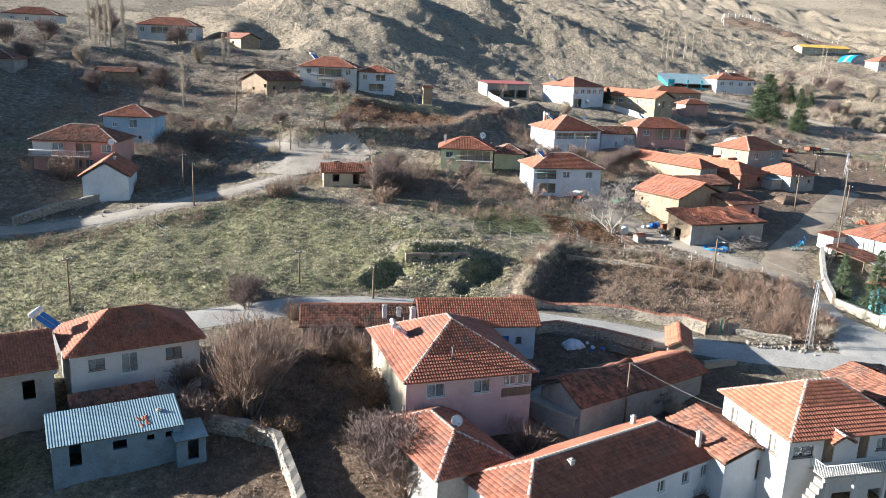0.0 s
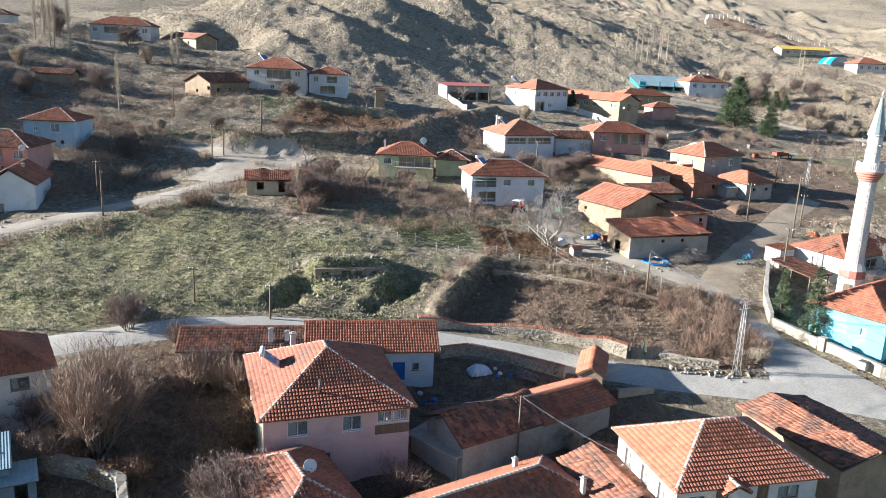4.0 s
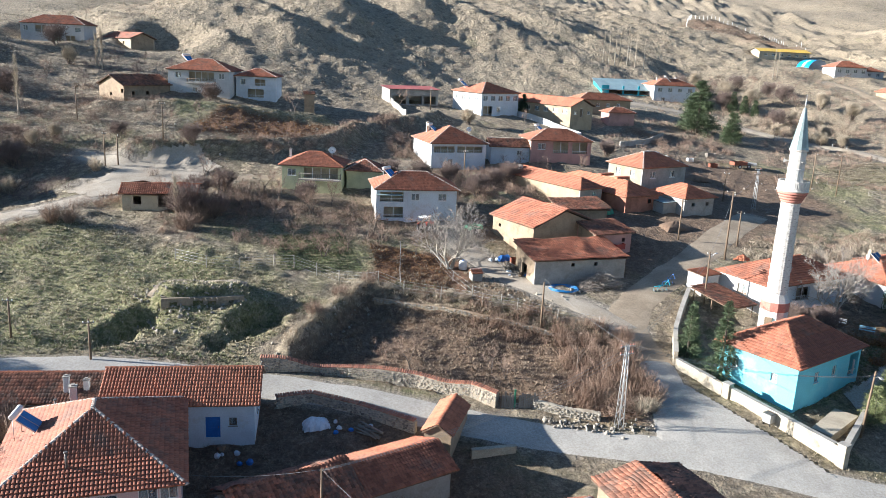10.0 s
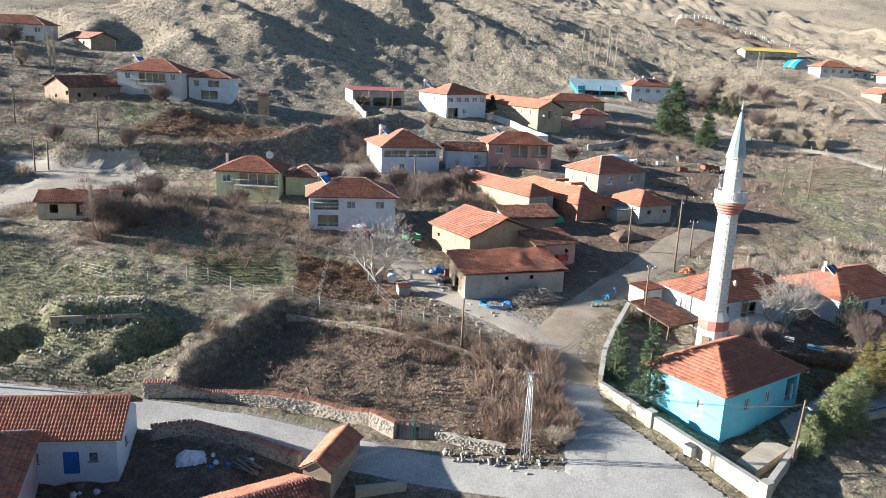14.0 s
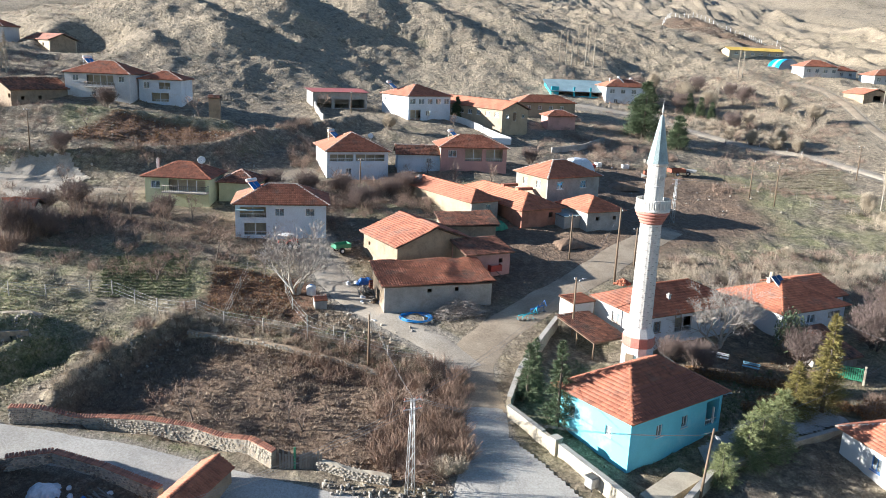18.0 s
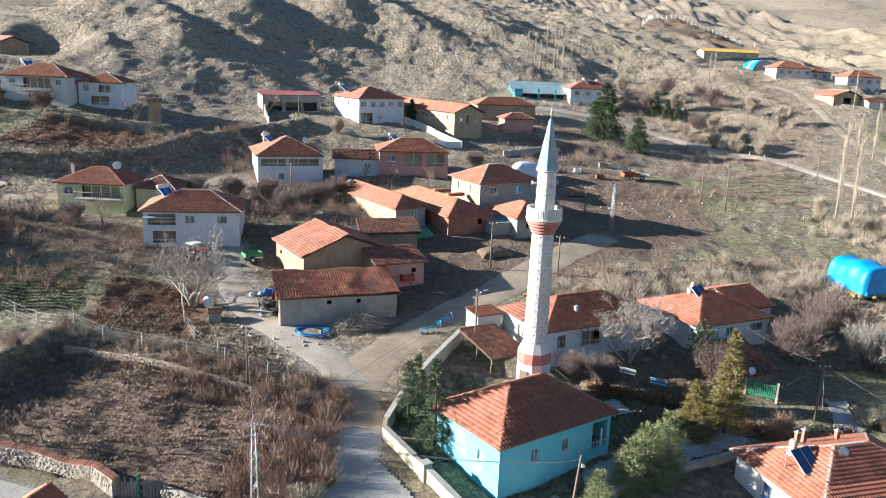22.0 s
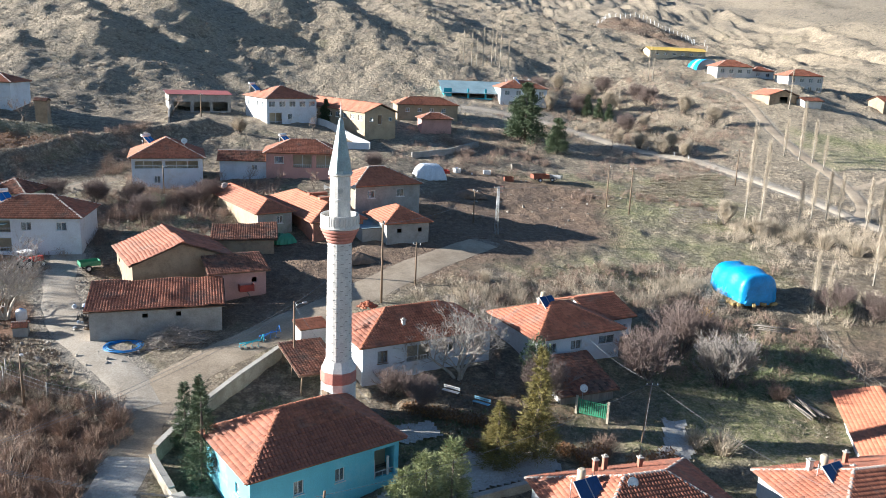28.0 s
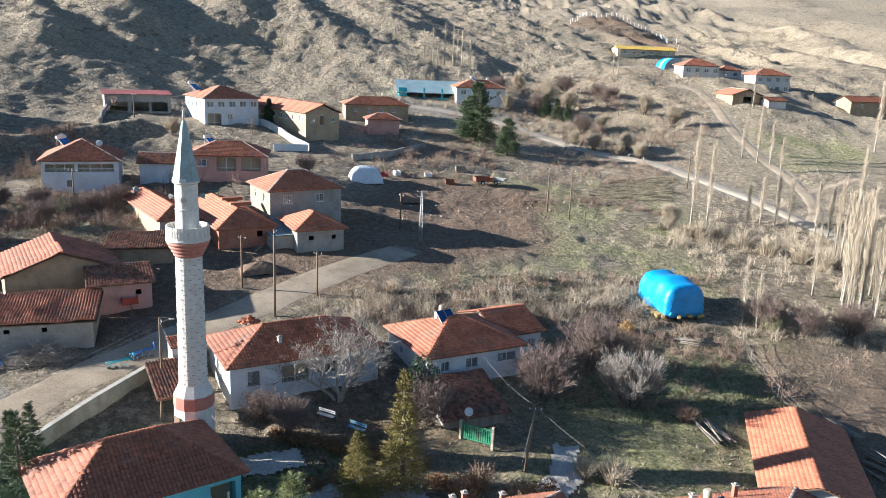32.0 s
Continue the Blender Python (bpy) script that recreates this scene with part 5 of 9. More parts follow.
t = thing("canopy", pose(61.6, 111.6, gz(63, 114), 0, 0, 30), "lean-to canopy of old tiles on wooden posts", "canopy")
zc = 4.9 - gz(63, 114)
slope_part(t, [Vector((0, 0, zc)), Vector((4.6, 0, zc)), Vector((4.6, 6.8, zc + 0.9)), Vector((0, 6.8, zc + 0.9))], M["tile_old"], 0.29, True, np.random.RandomState(8), 0.12)
for x, y in ((0.3, 0.4), (4.3, 0.4), (0.3, 3.4), (0.3, 6.4)):
    part("post", tube_bm([(x, y, -0.4), (x + 0.1, y, zc + 0.9 * y / 6.8 - 0.12)], 0.08, 6), M["wood"], t)
h7 = house("white house with a red tile roof", (84.7, 119.6), 28, 11.8, 10.5, 6.6, 2.2, wall="plaster_white", walls={"f": "plaster_ice_shade"}, size=0.29, fine=True, caps="cap_red", openings=[("f", 4.3, -1.75, 1.4, 1.1, W), ("f", 8.0, -1.6, 2.2, 1.0, W), ("f", 1.5, -1.75, 1.0, 1.1, W), ("l", 3, -1.8, 0.8, 0.8, W)], chimneys=[(4.3, 6.2, 1.3, 0.5)])
solar_heater(86.4, 126.6, 8.0, 35, "roof solar water heater with dark panel", "solar", 0.95)
house("white and blue house wing with tile roof", (92.3, 128.0), 30, 6.2, 9, 6.2, 1.6, "gable_x", wall="plaster_ice_shade", size=0.29, fine=True, caps="cap_red", openings=[("f", 3.6, -1.9, 1.0, 1.0, W)])
house("lean-to with an old tile roof", (86.6, 113.4), 24, 7, 6.2, 3.2, 1.7, "shed", wall="plaster_white", walls={"f": "wood_grey"}, tile="tile_old", size=0.29, fine=True, sag=0.1, name="shed")
dish(88.9, 114.0, 3.4, 10, 0.4)
nh = house("white and blue house with red hipped tile roof", (85.6, 88.6), 18, 14.5, 11, 2.6, 2.6, wall="plaster_white", apart=300, size=0.27, fine=True, openings=[("l", 3.6, -2.1, 1.1, 1.3, W, "paint_blue"), ("l", 7.6, -2.1, 1.1, 1.3, W, "paint_blue")], chimneys=[(5.0, 9.0, 0.8, 0.35, M["brick"]), (6.0, 9.3, 0.8, 0.35, M["brick"]), (8.6, 8.4, 0.9, 0.35, M["brick"])])
solar_heater(86.4, 94.6, 3.5, 30, "roof solar water heater with two dark panels", "solar", 1.1)
dish(89.6, 95.0, 4.3, 10, 0.42)
nh2 = house("house with mortared ridges and a red tile roof", (104.6, 93.2), 16, 15, 10.5, 2.0, 2.4, wall="plaster_white", size=0.27, fine=True, chimneys=[(3.0, 7.4, 1.1, 0.4), (7.2, 8.2, 1.0, 0.35, M["brick"]), (6.0, 6.0, 1.0, 0.35, M["brick"])])
solar_heater(106.9, 99.9, 2.9, 30, "roof solar water heater with two dark panels", "solar", 1.1)
house("long building with an orange tile roof", (112.6, 106.2), -15, 9, 16, 1.7, 1.4, "gable_y", wall="plaster_white", tile="tile_new", size=0.27, fine=True, caps="cap_red")

# ---- houses: the farm in the middle ----
house("low mud-walled shed with an old tile roof", (37.9, 118.4), 18.3, 14.2, 7.4, 7.9, 1.0, "shed", wall="mud", walls={"f": "plaster_grey"}, tile="tile", size=0.3, sag=0.22, fine=True, name="shed", openings=[("f", 5.2, -1.0, 0.55, 0.45, H), ("f", 8.6, -1.0, 0.5, 0.5, H), ("l", 2.2, 0.2, 1.6, 2.0, H)])
house("mud-walled barn with a red tile roof", (38.6, 128.4), 33, 12.4, 10.8, 10.1, 2.3, "gable_y", wall="mud", tile="tile", size=0.3, sag=0.16, fine=True, name="barn", caps="cap_red", openings=[("l", 1.5, -1.5, 0.6, 0.5, H)])
house("reddish barn annex with a tile roof", (47.6, 128.8), 27, 7.2, 5.6, 9.5, 1.0, "shed", wall="plaster_rose", walls={"l": "mud"}, tile="tile_old", size=0.3, fine=True, name="shed", openings=[("f", 4.6, -1.4, 0.6, 0.6, H)])
house("mud shed with a dark loose tile roof", (44.0, 141.0), 14, 8.6, 6.0, 10.6, 0.9, "shed", wall="mud", tile="tile_old", size=0.3, fine=True, sag=0.2, name="shed")
yg = house("yellow and green house with red tile roof", (-1.6, 146.9), 0, 10.6, 8.5, 14.7, 1.9, wall="plaster_green", caps="cap_red", openings=[("f", 0.9, -1.7, 1.4, 1.1, W), ("f", 3.6, -2.5, 5.6, 2.2, H)], chimneys=[(1.2, 4, 1.2, 0.35)])
balcony(yg, 3.4, -0.9, 10.2, 0.42, 2.3, material=M["iron"], step=0.3)
house("low green wing with a dark tile roof", (8.6, 150.2), 0, 6.6, 7, 13.8, 1.6, wall="plaster_green", tile="tile_old")
dish(6.6, 150.4, 16.3, 10, 0.6)
h4 = house("white house with a red hipped tile roof", (15.0, 137.0), 11, 13.4, 9.5, 13.1, 2.2, walls={"f": "plaster_ice_shade"}, openings=[("f", 0.6, -1.9, 3.6, 1.5, H), ("f", 5.4, -1.7, 1.3, 1.1, W), ("f", 9.6, -1.7, 1.3, 1.1, W), ("f", 1.2, -4.4, 3.0, 1.7, H)])
part("awning", box_bm(0.6, -0.7, 4.2, 4.4, 0.4, 4.26), M["metal_roof"], h4, "faded blue-grey corrugated awning")
solar_heater(17.0, 141.8, 14.2, 60, scale=0.9)
h5 = house("white house with a veranda and a red tile roof", (22.4, 168.0), 20, 12.0, 12.5, 17.0, 2.8, walls={"f": "plaster_ice_shade"}, openings=[("f", 0.5, -1.75, 4.2, 1.2, H), ("f", 5.2, -1.75, 5.2, 1.2, H), ("f", 3.4, -4.2, 1.0, 1.2, W)], chimneys=[(2.6, 9.8, 1.7, 0.6, M["plaster_cream"])])
solar_heater(22.6, 176.6, 18.2, 70, scale=0.95)
dish(29.6, 174, 18.7, 15, 0.5)
house("small white house with tile roof", (34, 177), 10, 9, 5.5, 16, 1.5, "gable_x", wall="plaster_ice_shade", openings=[("f", 5.4, -1.6, 1.0, 0.9, W)], tile="tile_old")
h6 = house("pink house with a porch and red tile roof", (42, 177.5), 10, 13.5, 9, 17.6, 2.0, wall="plaster_rose", walls={"l": "plaster_cream"}, openings=[("f", 1.4, -1.8, 1.6, 1.2, W), ("f", 4.6, -2.5, 3.2, 2.2, H), ("f", 8.6, -2.5, 3.2, 2.2, H)])
solar_heater(44.5, 183.8, 18.6, 65, scale=0.9)
house("long stable with a red tile roof", (48.1, 148.5), 36, 6.0, 21, 12.7, 1.5, wall="plaster_tan", walls={"f": "plaster_grey"}, tile="tile_new", caps="cap_red", openings=[("f", 2.8, -1.6, 0.9, 1.1, W)], chimneys=[(1.8, 17.5, 0.8, 0.7)])
lm = house("long brick stable with a red tile roof", (55.8, 148.6), 33, 8.6, 21, 11.8, 1.9, wall="brick", tile="tile_new", caps="cap_red", openings=[("f", 5.2, -1.4, 0.8, 0.8, H)])
for y in (6.5, 10.5):
    part("dormer", box_bm(4.0, y, 4.6, 7.0, y + 0.9, 5.05, bevel=0.02), M["tile_new"], lm, "low tiled roof vent")
house("two-storey grey house with a red tile roof", (60.4, 158.2), 33, 12.0, 9.5, 15.5, 2.3, wall="plaster_grey", walls={"l": "plaster_tan"}, tile="tile_new", openings=[("f", 2.0, -1.9, 1.3, 1.2, W), ("f", 7.0, -1.9, 1.3, 1.2, W), ("l", 2.0, -1.9, 1.2, 1.2, W), ("l", 5.6, -1.9, 1.2, 1.2, W)])
house("small grey house with a red tile roof", (65.9, 149.9), 27, 7.4, 9, 11.8, 1.8, wall="plaster_grey", tile="tile_new", caps="cap_red", openings=[("f", 1.6, -1.4, 0.7, 0.6, H), ("f", 4.8, -1.4, 0.6, 0.6, H)])
house("narrow blue-sheeted passage roof", (62.6, 150.6), 30, 3.4, 8, 10.9, 0.3, "shed", wall="plaster_grey", tile="metal_roof", ov=0.1, name="shed")

# ---- houses: the school, the far farms and the hillside ----
five = [("f", 0.5 + 2.45 * k, z, 1.5, 1.25, W) for k in range(5) for z in (-1.9,)] + [("f", 5.0, -4.6, 1.2, 1.2, W), ("f", 0.6, -5.6, 3.0, 2.4, H)] + [("l", 1.2 + 2.6 * k, -2.0, 1.1, 1.2, W) for k in range(4)]
# the blue of the school's shaded front is put into its plaster
house("white two-storey school with shade-blue walls and a red tile roof", (33.2, 215.7), 38, 13, 12.5, 24.6, 2.4, wall="plaster_ice_shade", walls={"l": "plaster_white"}, size=0.36, tile="tile_new", openings=five)
solar_heater(28.5, 224.5, 25.6, 70)
house("long low cream building with a red tile roof", (55, 214), 40, 9, 28, 22.5, 1.8, "gable_y", wall="plaster_tan", size=0.36, caps="cap_red", tile="tile_new", openings=[("f", 1.2, -1.9, 0.9, 0.8, W), ("f", 6.2, -1.9, 0.9, 0.8, W), ("f", 3.4, -2.6, 1.1, 2.1, D)] + [("l", 2 + 3.2 * k, -1.8, 1.6, 1.1, W) for k in range(8)], pipes=[(4.5, 3 + 4 * k, 1.0) for k in range(6)])
house("low cream building with a red tile roof", (60, 236), 14, 16, 8, 23.3, 1.7, wall="plaster_tan", size=0.36, tile="tile_new", openings=[("f", 2 + 3 * k, -1.7, 1.0, 0.9, W) for k in range(4)])
house("small house with an old tile roof", (66.5, 226), 14, 8, 6, 20.8, 1.3, wall="plaster_rose", size=0.36, tile="tile")
house("open shed with a red metal roof", (10.1, 219.6), 28.5, 14.6, 6, 24.4, 0.6, "shed", wall="plaster_grey", tile="metal_red", name="shed", openings=[("f", 1.0, 0.3, 3.6, 2.0, H), ("f", 5.4, 0.3, 3.6, 2.0, H), ("f", 9.6, 0.3, 3.4, 2.0, H)])
house("teal shed with a grey metal roof", (70.5, 262), 10, 18, 9, 25.4, 3.0, "shed", wall="paint_teal", tile="metal_roof", name="shed", openings=[("f", 2.2 + 4.9 * k, 0.2, 4.4, 2.5, H) for k in range(3)])
house("white house with a red tile roof", (86, 261), 10, 14, 9.5, 27.4, 2.0, size=0.36, walls={"f": "plaster_ice_shade"}, openings=[("f", 1.2 + 3.2 * k, -1.9, 1.4, 1.2, W) for k in range(4)] + [("f", 2.5, -4.6, 1.2, 1.1, W)], chimneys=[(3, 5, 1.2, 0.4), (10, 7, 1.4, 0.7)])
solar_heater(91, 265.5, 28.3, 70)
house("long low building with a yellow roof", (140.6, 328), 9, 21.5, 8, 40.2, 1.2, "gable_x", wall="plaster_cream", tile="metal_yellow", openings=[("f", 2 + 3.2 * k, -1.5, 1.4, 0.8, W) for k in range(6)])
house("white two-storey house with red tile roof", (154.2, 294), 5, 12, 9, 35.5, 2.0, size=0.4, openings=[("f", 1 + 2.8 * k, z, 1.3, 1.2, W) for k in range(4) for z in (-1.9, -4.8)])
house("white house with a red tile roof", (167, 300), 5, 8, 7, 34.5, 1.4, size=0.4, openings=[("f", 1.5, -1.7, 1.2, 1.1, W), ("f", 4.6, -1.7, 1.2, 1.1, W)])
house("white house with a red tile roof", (174, 288), 8, 12, 9, 33.6, 1.8, size=0.4, openings=[("f", 1 + 2.8 * k, z, 1.3, 1.2, W) for k in range(4) for z in (-1.9, -4.4)])
house("old shed with a red tile roof", (160, 264), 10, 9, 10, 28.3, 1.6, "gable_y", wall="mud", size=0.4, name="shed", openings=[("f", 3, 0.2, 2.4, 2.2, H)])
house("low white shed with a tile roof", (169, 262), 12, 6, 6, 27.2, 0.8, "gable_x", size=0.4, name="shed")
house("low house with a red tile roof", (196, 273), 8, 14, 8, 27.5, 1.4, "gable_x", wall="mud", size=0.4, openings=[("f", 3, -1.6, 1.0, 1.0, W), ("f", 8, -1.6, 1.0, 1.0, W)])
tw = house("white two-storey house with balcony and red tile roof", (-37, 194.8), 0, 14.4, 11, 27.5, 2.4, size=0.36, openings=[("f", 1.6, -1.7, 1.3, 1.2, W), ("f", 4.6, -2.3, 5.6, 1.9, H), ("f", 11.2, -1.7, 1.2, 1.2, W), ("f", 5.4, -4.7, 1.0, 1.0, W), ("f", 8.6, -5.1, 1.2, 2.0, D, "wood"), ("l", 3, -1.8, 1.2, 1.2, W)])
balcony(tw, 4.8, -0.5, 11.0, 0.42, 3.2, material=M["wood"], step=0.25)
solar_heater(-33.8, 201, 28.8, 60)
house("grey house with a red tile roof and porch", (-23.1, 198.6), 3, 9.8, 9, 26.6, 1.7, wall="plaster_ice_shade", size=0.36, tile="tile", openings=[("f", 1.0, -1.9, 1.2, 1.3, W), ("f", 4.2, -2.0, 2.4, 1.4, H), ("f", 2.6, -4.6, 3.6, 1.8, H)])
house("mud barn with a dark tile roof", (-49.6, 188.6), -30, 8.8, 13, 24.0, 2.0, "gable_y", wall="mud", tile="tile_old", size=0.36, name="barn", openings=[("f", 3.4, -2.2, 0.7, 0.6, H), ("f", 7.0, -1.5, 0.8, 0.8, H), ("r", 2.0, -2.0, 0.8, 0.8, H), ("r", 5.6, -2.0, 0.8, 0.8, H)])
pl = house("pink and white two-storey house with red tile roof", (-69.5, 130.4), 3, 14.4, 10, 15.2, 2.3, wall="plaster_rose", size=0.3, tile="tile_old", openings=[("f", 3.2, -1.6, 1.9, 1.2, W), ("f", 7.0, -2.2, 2.6, 1.8, H), ("f", 11.2, -1.8, 1.7, 1.3, W), ("f", 3.0, -4.6, 1.5, 1.3, W), ("f", 6.6, -4.8, 1.3, 1.8, W), ("f", 8.4, -4.8, 1.3, 1.8, W)])
balcony(pl, 0.3, -0.9, 9.8, 0.42, 2.9, step=0.3)
part("panel", box_bm(0.5, 0.38, 3.0, 3.6, 0.447, 5.0), M["plaster_white"], pl, "white upper wall beside the balcony")
dish(-55.6, 130.2, 14.6, 20, 0.5)
house("light blue house with red tile roof", (-63.9, 145.3), 2, 9.6, 9, 18.2, 1.9, wall="plaster_blue", walls={"l": "plaster_white"}, size=0.3, tile="tile", openings=[("f", 4.6, -2.0, 1.5, 1.5, W), ("f", 1.6, -1.9, 0.8, 0.8, W), ("f", 4.0, -4.0, 0.5, 0.5, H), ("f", 6.2, -4.0, 0.6, 0.6, H)])
house("old shed with a tile roof", (-56.4, 119.4), 14, 7.6, 10.5, 11.2, 2.4, "gable_y", wall="plaster_ice_shade", tile="tile", size=0.3, name="shed", chimneys=[(4.6, 5, 1.2, 0.4)])
house("white house with a red tile roof", (-94, 241.5), 4, 18, 10, 36.5, 2.4, size=0.4, tile="tile", openings=[("f", 0.8, -2.0, 1.2, 1.3, W), ("f", 4, -2.3, 5.0, 1.7, H), ("f", 10.5, -2.0, 1.2, 1.3, W), ("f", 14.6, -2.0, 1.6, 1.3, W), ("f", 12.0, -5.0, 2.6, 2.0, H)])
house("low cream house with a red tile roof", (-73, 247), -38, 14, 8, 33.6, 1.6, "gable_x", wall="plaster_cream", walls={"r": "mud"}, size=0.4, openings=[("f", 3 + 3 * k, -1.6, 0.9, 0.8, H) for k in range(3)])
house("white house with a red tile roof", (-132, 238), 10, 16, 10, 38, 2.0, size=0.4, openings=[("f", 2, -1.9, 1.3, 1.2, W), ("f", 6, -1.9, 1.3, 1.2, W)])
house("low stone house with a tile roof", (-108.0, 174), 8, 13, 9, 26.8, 1.8, wall="plaster_grey", size=0.4, tile="tile_old", openings=[("f", 8, -1.8, 1.0, 1.0, W)])
house("low shed with a red tile roof", (-81.6, 183.2), 3, 9.5, 5, 24.6, 1.0, "gable_x", wall="mud", tile="tile_old", size=0.4, name="shed")
hut = house("ruined hut with a broken tile roof", (-20.7, 129.3), 12, 11.2, 5.8, 11.9, 1.2, "gable_x", wall="plaster_cream", tile="tile", size=0.3, fine=True, sag=0.25, name="hut", caps="cap_red", openings=[("f", 1.5, -1.5, 1.1, 1.2, H), ("f", 4.9, -1.9, 1.1, 1.8, H), ("f", 6.3, -1.4, 0.8, 0.9, H)])
house("tiny mud hut with a tile roof", (-6.5, 194), 10, 2.6, 2.6, 23.6, 0.5, "gable_x", wall="mud", tile="tile_old", size=0.36, ov=0.2, name="hut")


# ---- the minaret ----
def minaret():
    z = gz(65.7, 109.1) - 0.3
    t = thing("minaret", pose(65.7, 109.1, z, 0, 0, 20), "white stone minaret with red bands and a lead cone", "minaret")
    up = lambda v: v - z
    part("base", lathe_bm([(1.62, 0), (1.62, up(6.0))], 12, smooth_faces=False), M["stone_white"], t, "twelve-sided pale stone base")
    part("band", lathe_bm([(1.63, up(6.0)), (1.66, up(6.1)), (1.66, up(7.0)), (1.62, up(7.1))], 12, smooth_faces=False), M["stone_red"], t, "red stone band")
    part("shoulder", lathe_bm([(1.62, up(7.1)), (1.20, up(8.0))], 12, smooth_faces=False), M["stone_white"], t)
    r0, r1, za, zb = 1.16, 1.04, up(8.0), up(18.9)
    courses = 27
    prof = []
    for k in range(courses):
        f0, f1 = k / courses, (k + 0.9) / courses
        prof += [(r0 + (r1 - r0) * f0, za + (zb - za) * f0), (r0 + (r1 - r0) * f1, za + (zb - za) * f1), (r0 + (r1 - r0) * f1 - 0.025, za + (zb - za) * (k + 0.93) / courses), (r0 + (r1 - r0) * f1 - 0.025, za + (zb - za) * (k + 0.99) / courses)]
    part("shaft", lathe_bm(prof, 22, smooth_faces=False), M["stone_white"], t, "round shaft of pale stone courses")
    clamp = bpy.data.meshes.new("clamp")
    bm = box_bm(-0.13, -0.03, -0.028, 0.13, 0.012, 0.028)
    bm.to_mesh(clamp)
    bm.free()
    clamp.materials.append(M["plaster_grey"])
    for k in range(courses):
        for j in range(8):
            a = 2 * math.pi * (j + 0.5 * (k % 2)) / 8
            zz = za + (zb - za) * (k + 0.5) / courses
            r = r0 + (r1 - r0) * (k + 0.5) / courses + 0.012
            ob = piece("clamp", clamp, t)
            ob.matrix_local = Matrix.Translation((r * math.cos(a), r * math.sin(a), zz)) @ pose(0, 0, 0, 0, 0, math.degrees(a) + 90)
    for k in range(4):
        r = 1.08 + 0.16 * k
        part("corbel", lathe_bm([(r, up(18.9 + 0.32 * k)), (r + 0.10, up(19.0 + 0.32 * k)), (r + 0.12, up(19.22 + 0.32 * k)), (1.0, up(19.22 + 0.32 * k))], 24), M["stone_red"], t, "stepped red stone ring")
    part("balcony_floor", lathe_bm([(1.3, up(20.2)), (1.72, up(20.2)), (1.74, up(20.4)), (1.0, up(20.4))], 24), M["stone_white"], t)
    panel = bpy.data.meshes.new("parapet_panel")
    bm = box_bm(-0.21, -0.05, 0, 0.21, 0.05, 1.0, bevel=0.015)
    for k in (-1, 1):
        box_bm(k * 0.10 - 0.05, -0.07, 0.2, k * 0.10 + 0.05, 0.07, 0.8, bm)
    bm.to_mesh(panel)
    bm.free()
    panel.materials.append(M["stone_white"])
    for j in range(23):
        a = 2 * math.pi * j / 23
        ob = piece("parapet_panel", panel, t)
        ob.matrix_local = Matrix.Translation((1.62 * math.cos(a), 1.62 * math.sin(a), up(20.4))) @ pose(0, 0, 0, 0, 0, math.degrees(a) + 90)
    part("upper_shaft", lathe_bm([(0.92, up(20.4)), (0.90, up(22.6)), (0.93, up(22.65)), (0.93, up(22.75)), (0.89, up(22.8)), (0.88, up(24.7)), (1.02, up(24.8)), (1.02, up(24.95))], 22, smooth_faces=False), M["stone_white"], t)
    part("cone", lathe_bm([(1.08, up(24.95)), (0.98, up(25.2)), (0.20, up(29.4)), (0.10, up(29.6))], 12, smooth_faces=False), M["lead"], t, "grey-green lead-covered cone")
    part("finial", lathe_bm([(0.05, up(29.6)), (0.05, up(29.8)), (0.14, up(29.95)), (0.05, up(30.1)), (0.10, up(30.25)), (0.03, up(30.4)), (0.02, up(31.0))], 10), M["galvanised"], t)
    for a in (-100, 20, 150):
        e = part("loudspeaker", lathe_bm([(0.06, 0), (0.08, 0.2), (0.22, 0.5), (0.24, 0.52)], 12), M["galvanised"], t)
        e.matrix_local = Matrix.Translation((0.9 * math.cos(radians(a)), 0.9 * math.sin(radians(a)), up(23.6))) @ pose(0, 0, 0, 0, 90, a)
    d = part("door", box_bm(-0.45, -0.05, 0, 0.45, 0.08, 1.9, bevel=0.02), M["wood"], t)
    d.matrix_local = pose(0, 0, up(3.4), 0, 0, -60) @ Matrix.Translation((0, -1.62, 0))


minaret()

# ---- plants ----
def strips(segs):
    """Thin flat twigs, each turned its own way. segs: rows of x0 y0 z0 x1 y1 z1 width0 width1."""
    S = np.array(segs, float)
    rnd = np.random.RandomState(len(S))
    d = S[:, 3:6] - S[:, 0:3]
    r = rnd.normal(size=d.shape)
    s = np.cross(d, r)
    s /= np.linalg.norm(s, axis=1)[:, None] + 1e-9
    a, b = s * S[:, 6:7] / 2, s * S[:, 7:8] / 2
    V = np.stack([S[:, 0:3] - a, S[:, 0:3] + a, S[:, 3:6] + b, S[:, 3:6] - b], 1)
    F = np.arange(len(S) * 4).reshape(-1, 4)
    return V.reshape(-1, 3), F


def fast_mesh(name, V, F, material):
    V, F = np.asarray(V, float), np.asarray(F)
    k = F.shape[1]
    me = bpy.data.meshes.new(name)
    me.vertices.add(len(V))
    me.vertices.foreach_set("co", V.ravel())
    me.loops.add(F.size)
    me.loops.foreach_set("vertex_index", F.ravel())
    me.polygons.add(len(F))
    me.polygons.foreach_set("loop_start", np.arange(0, F.size, k))
    me.update(calc_edges=True)
    me.materials.append(material)
    return me


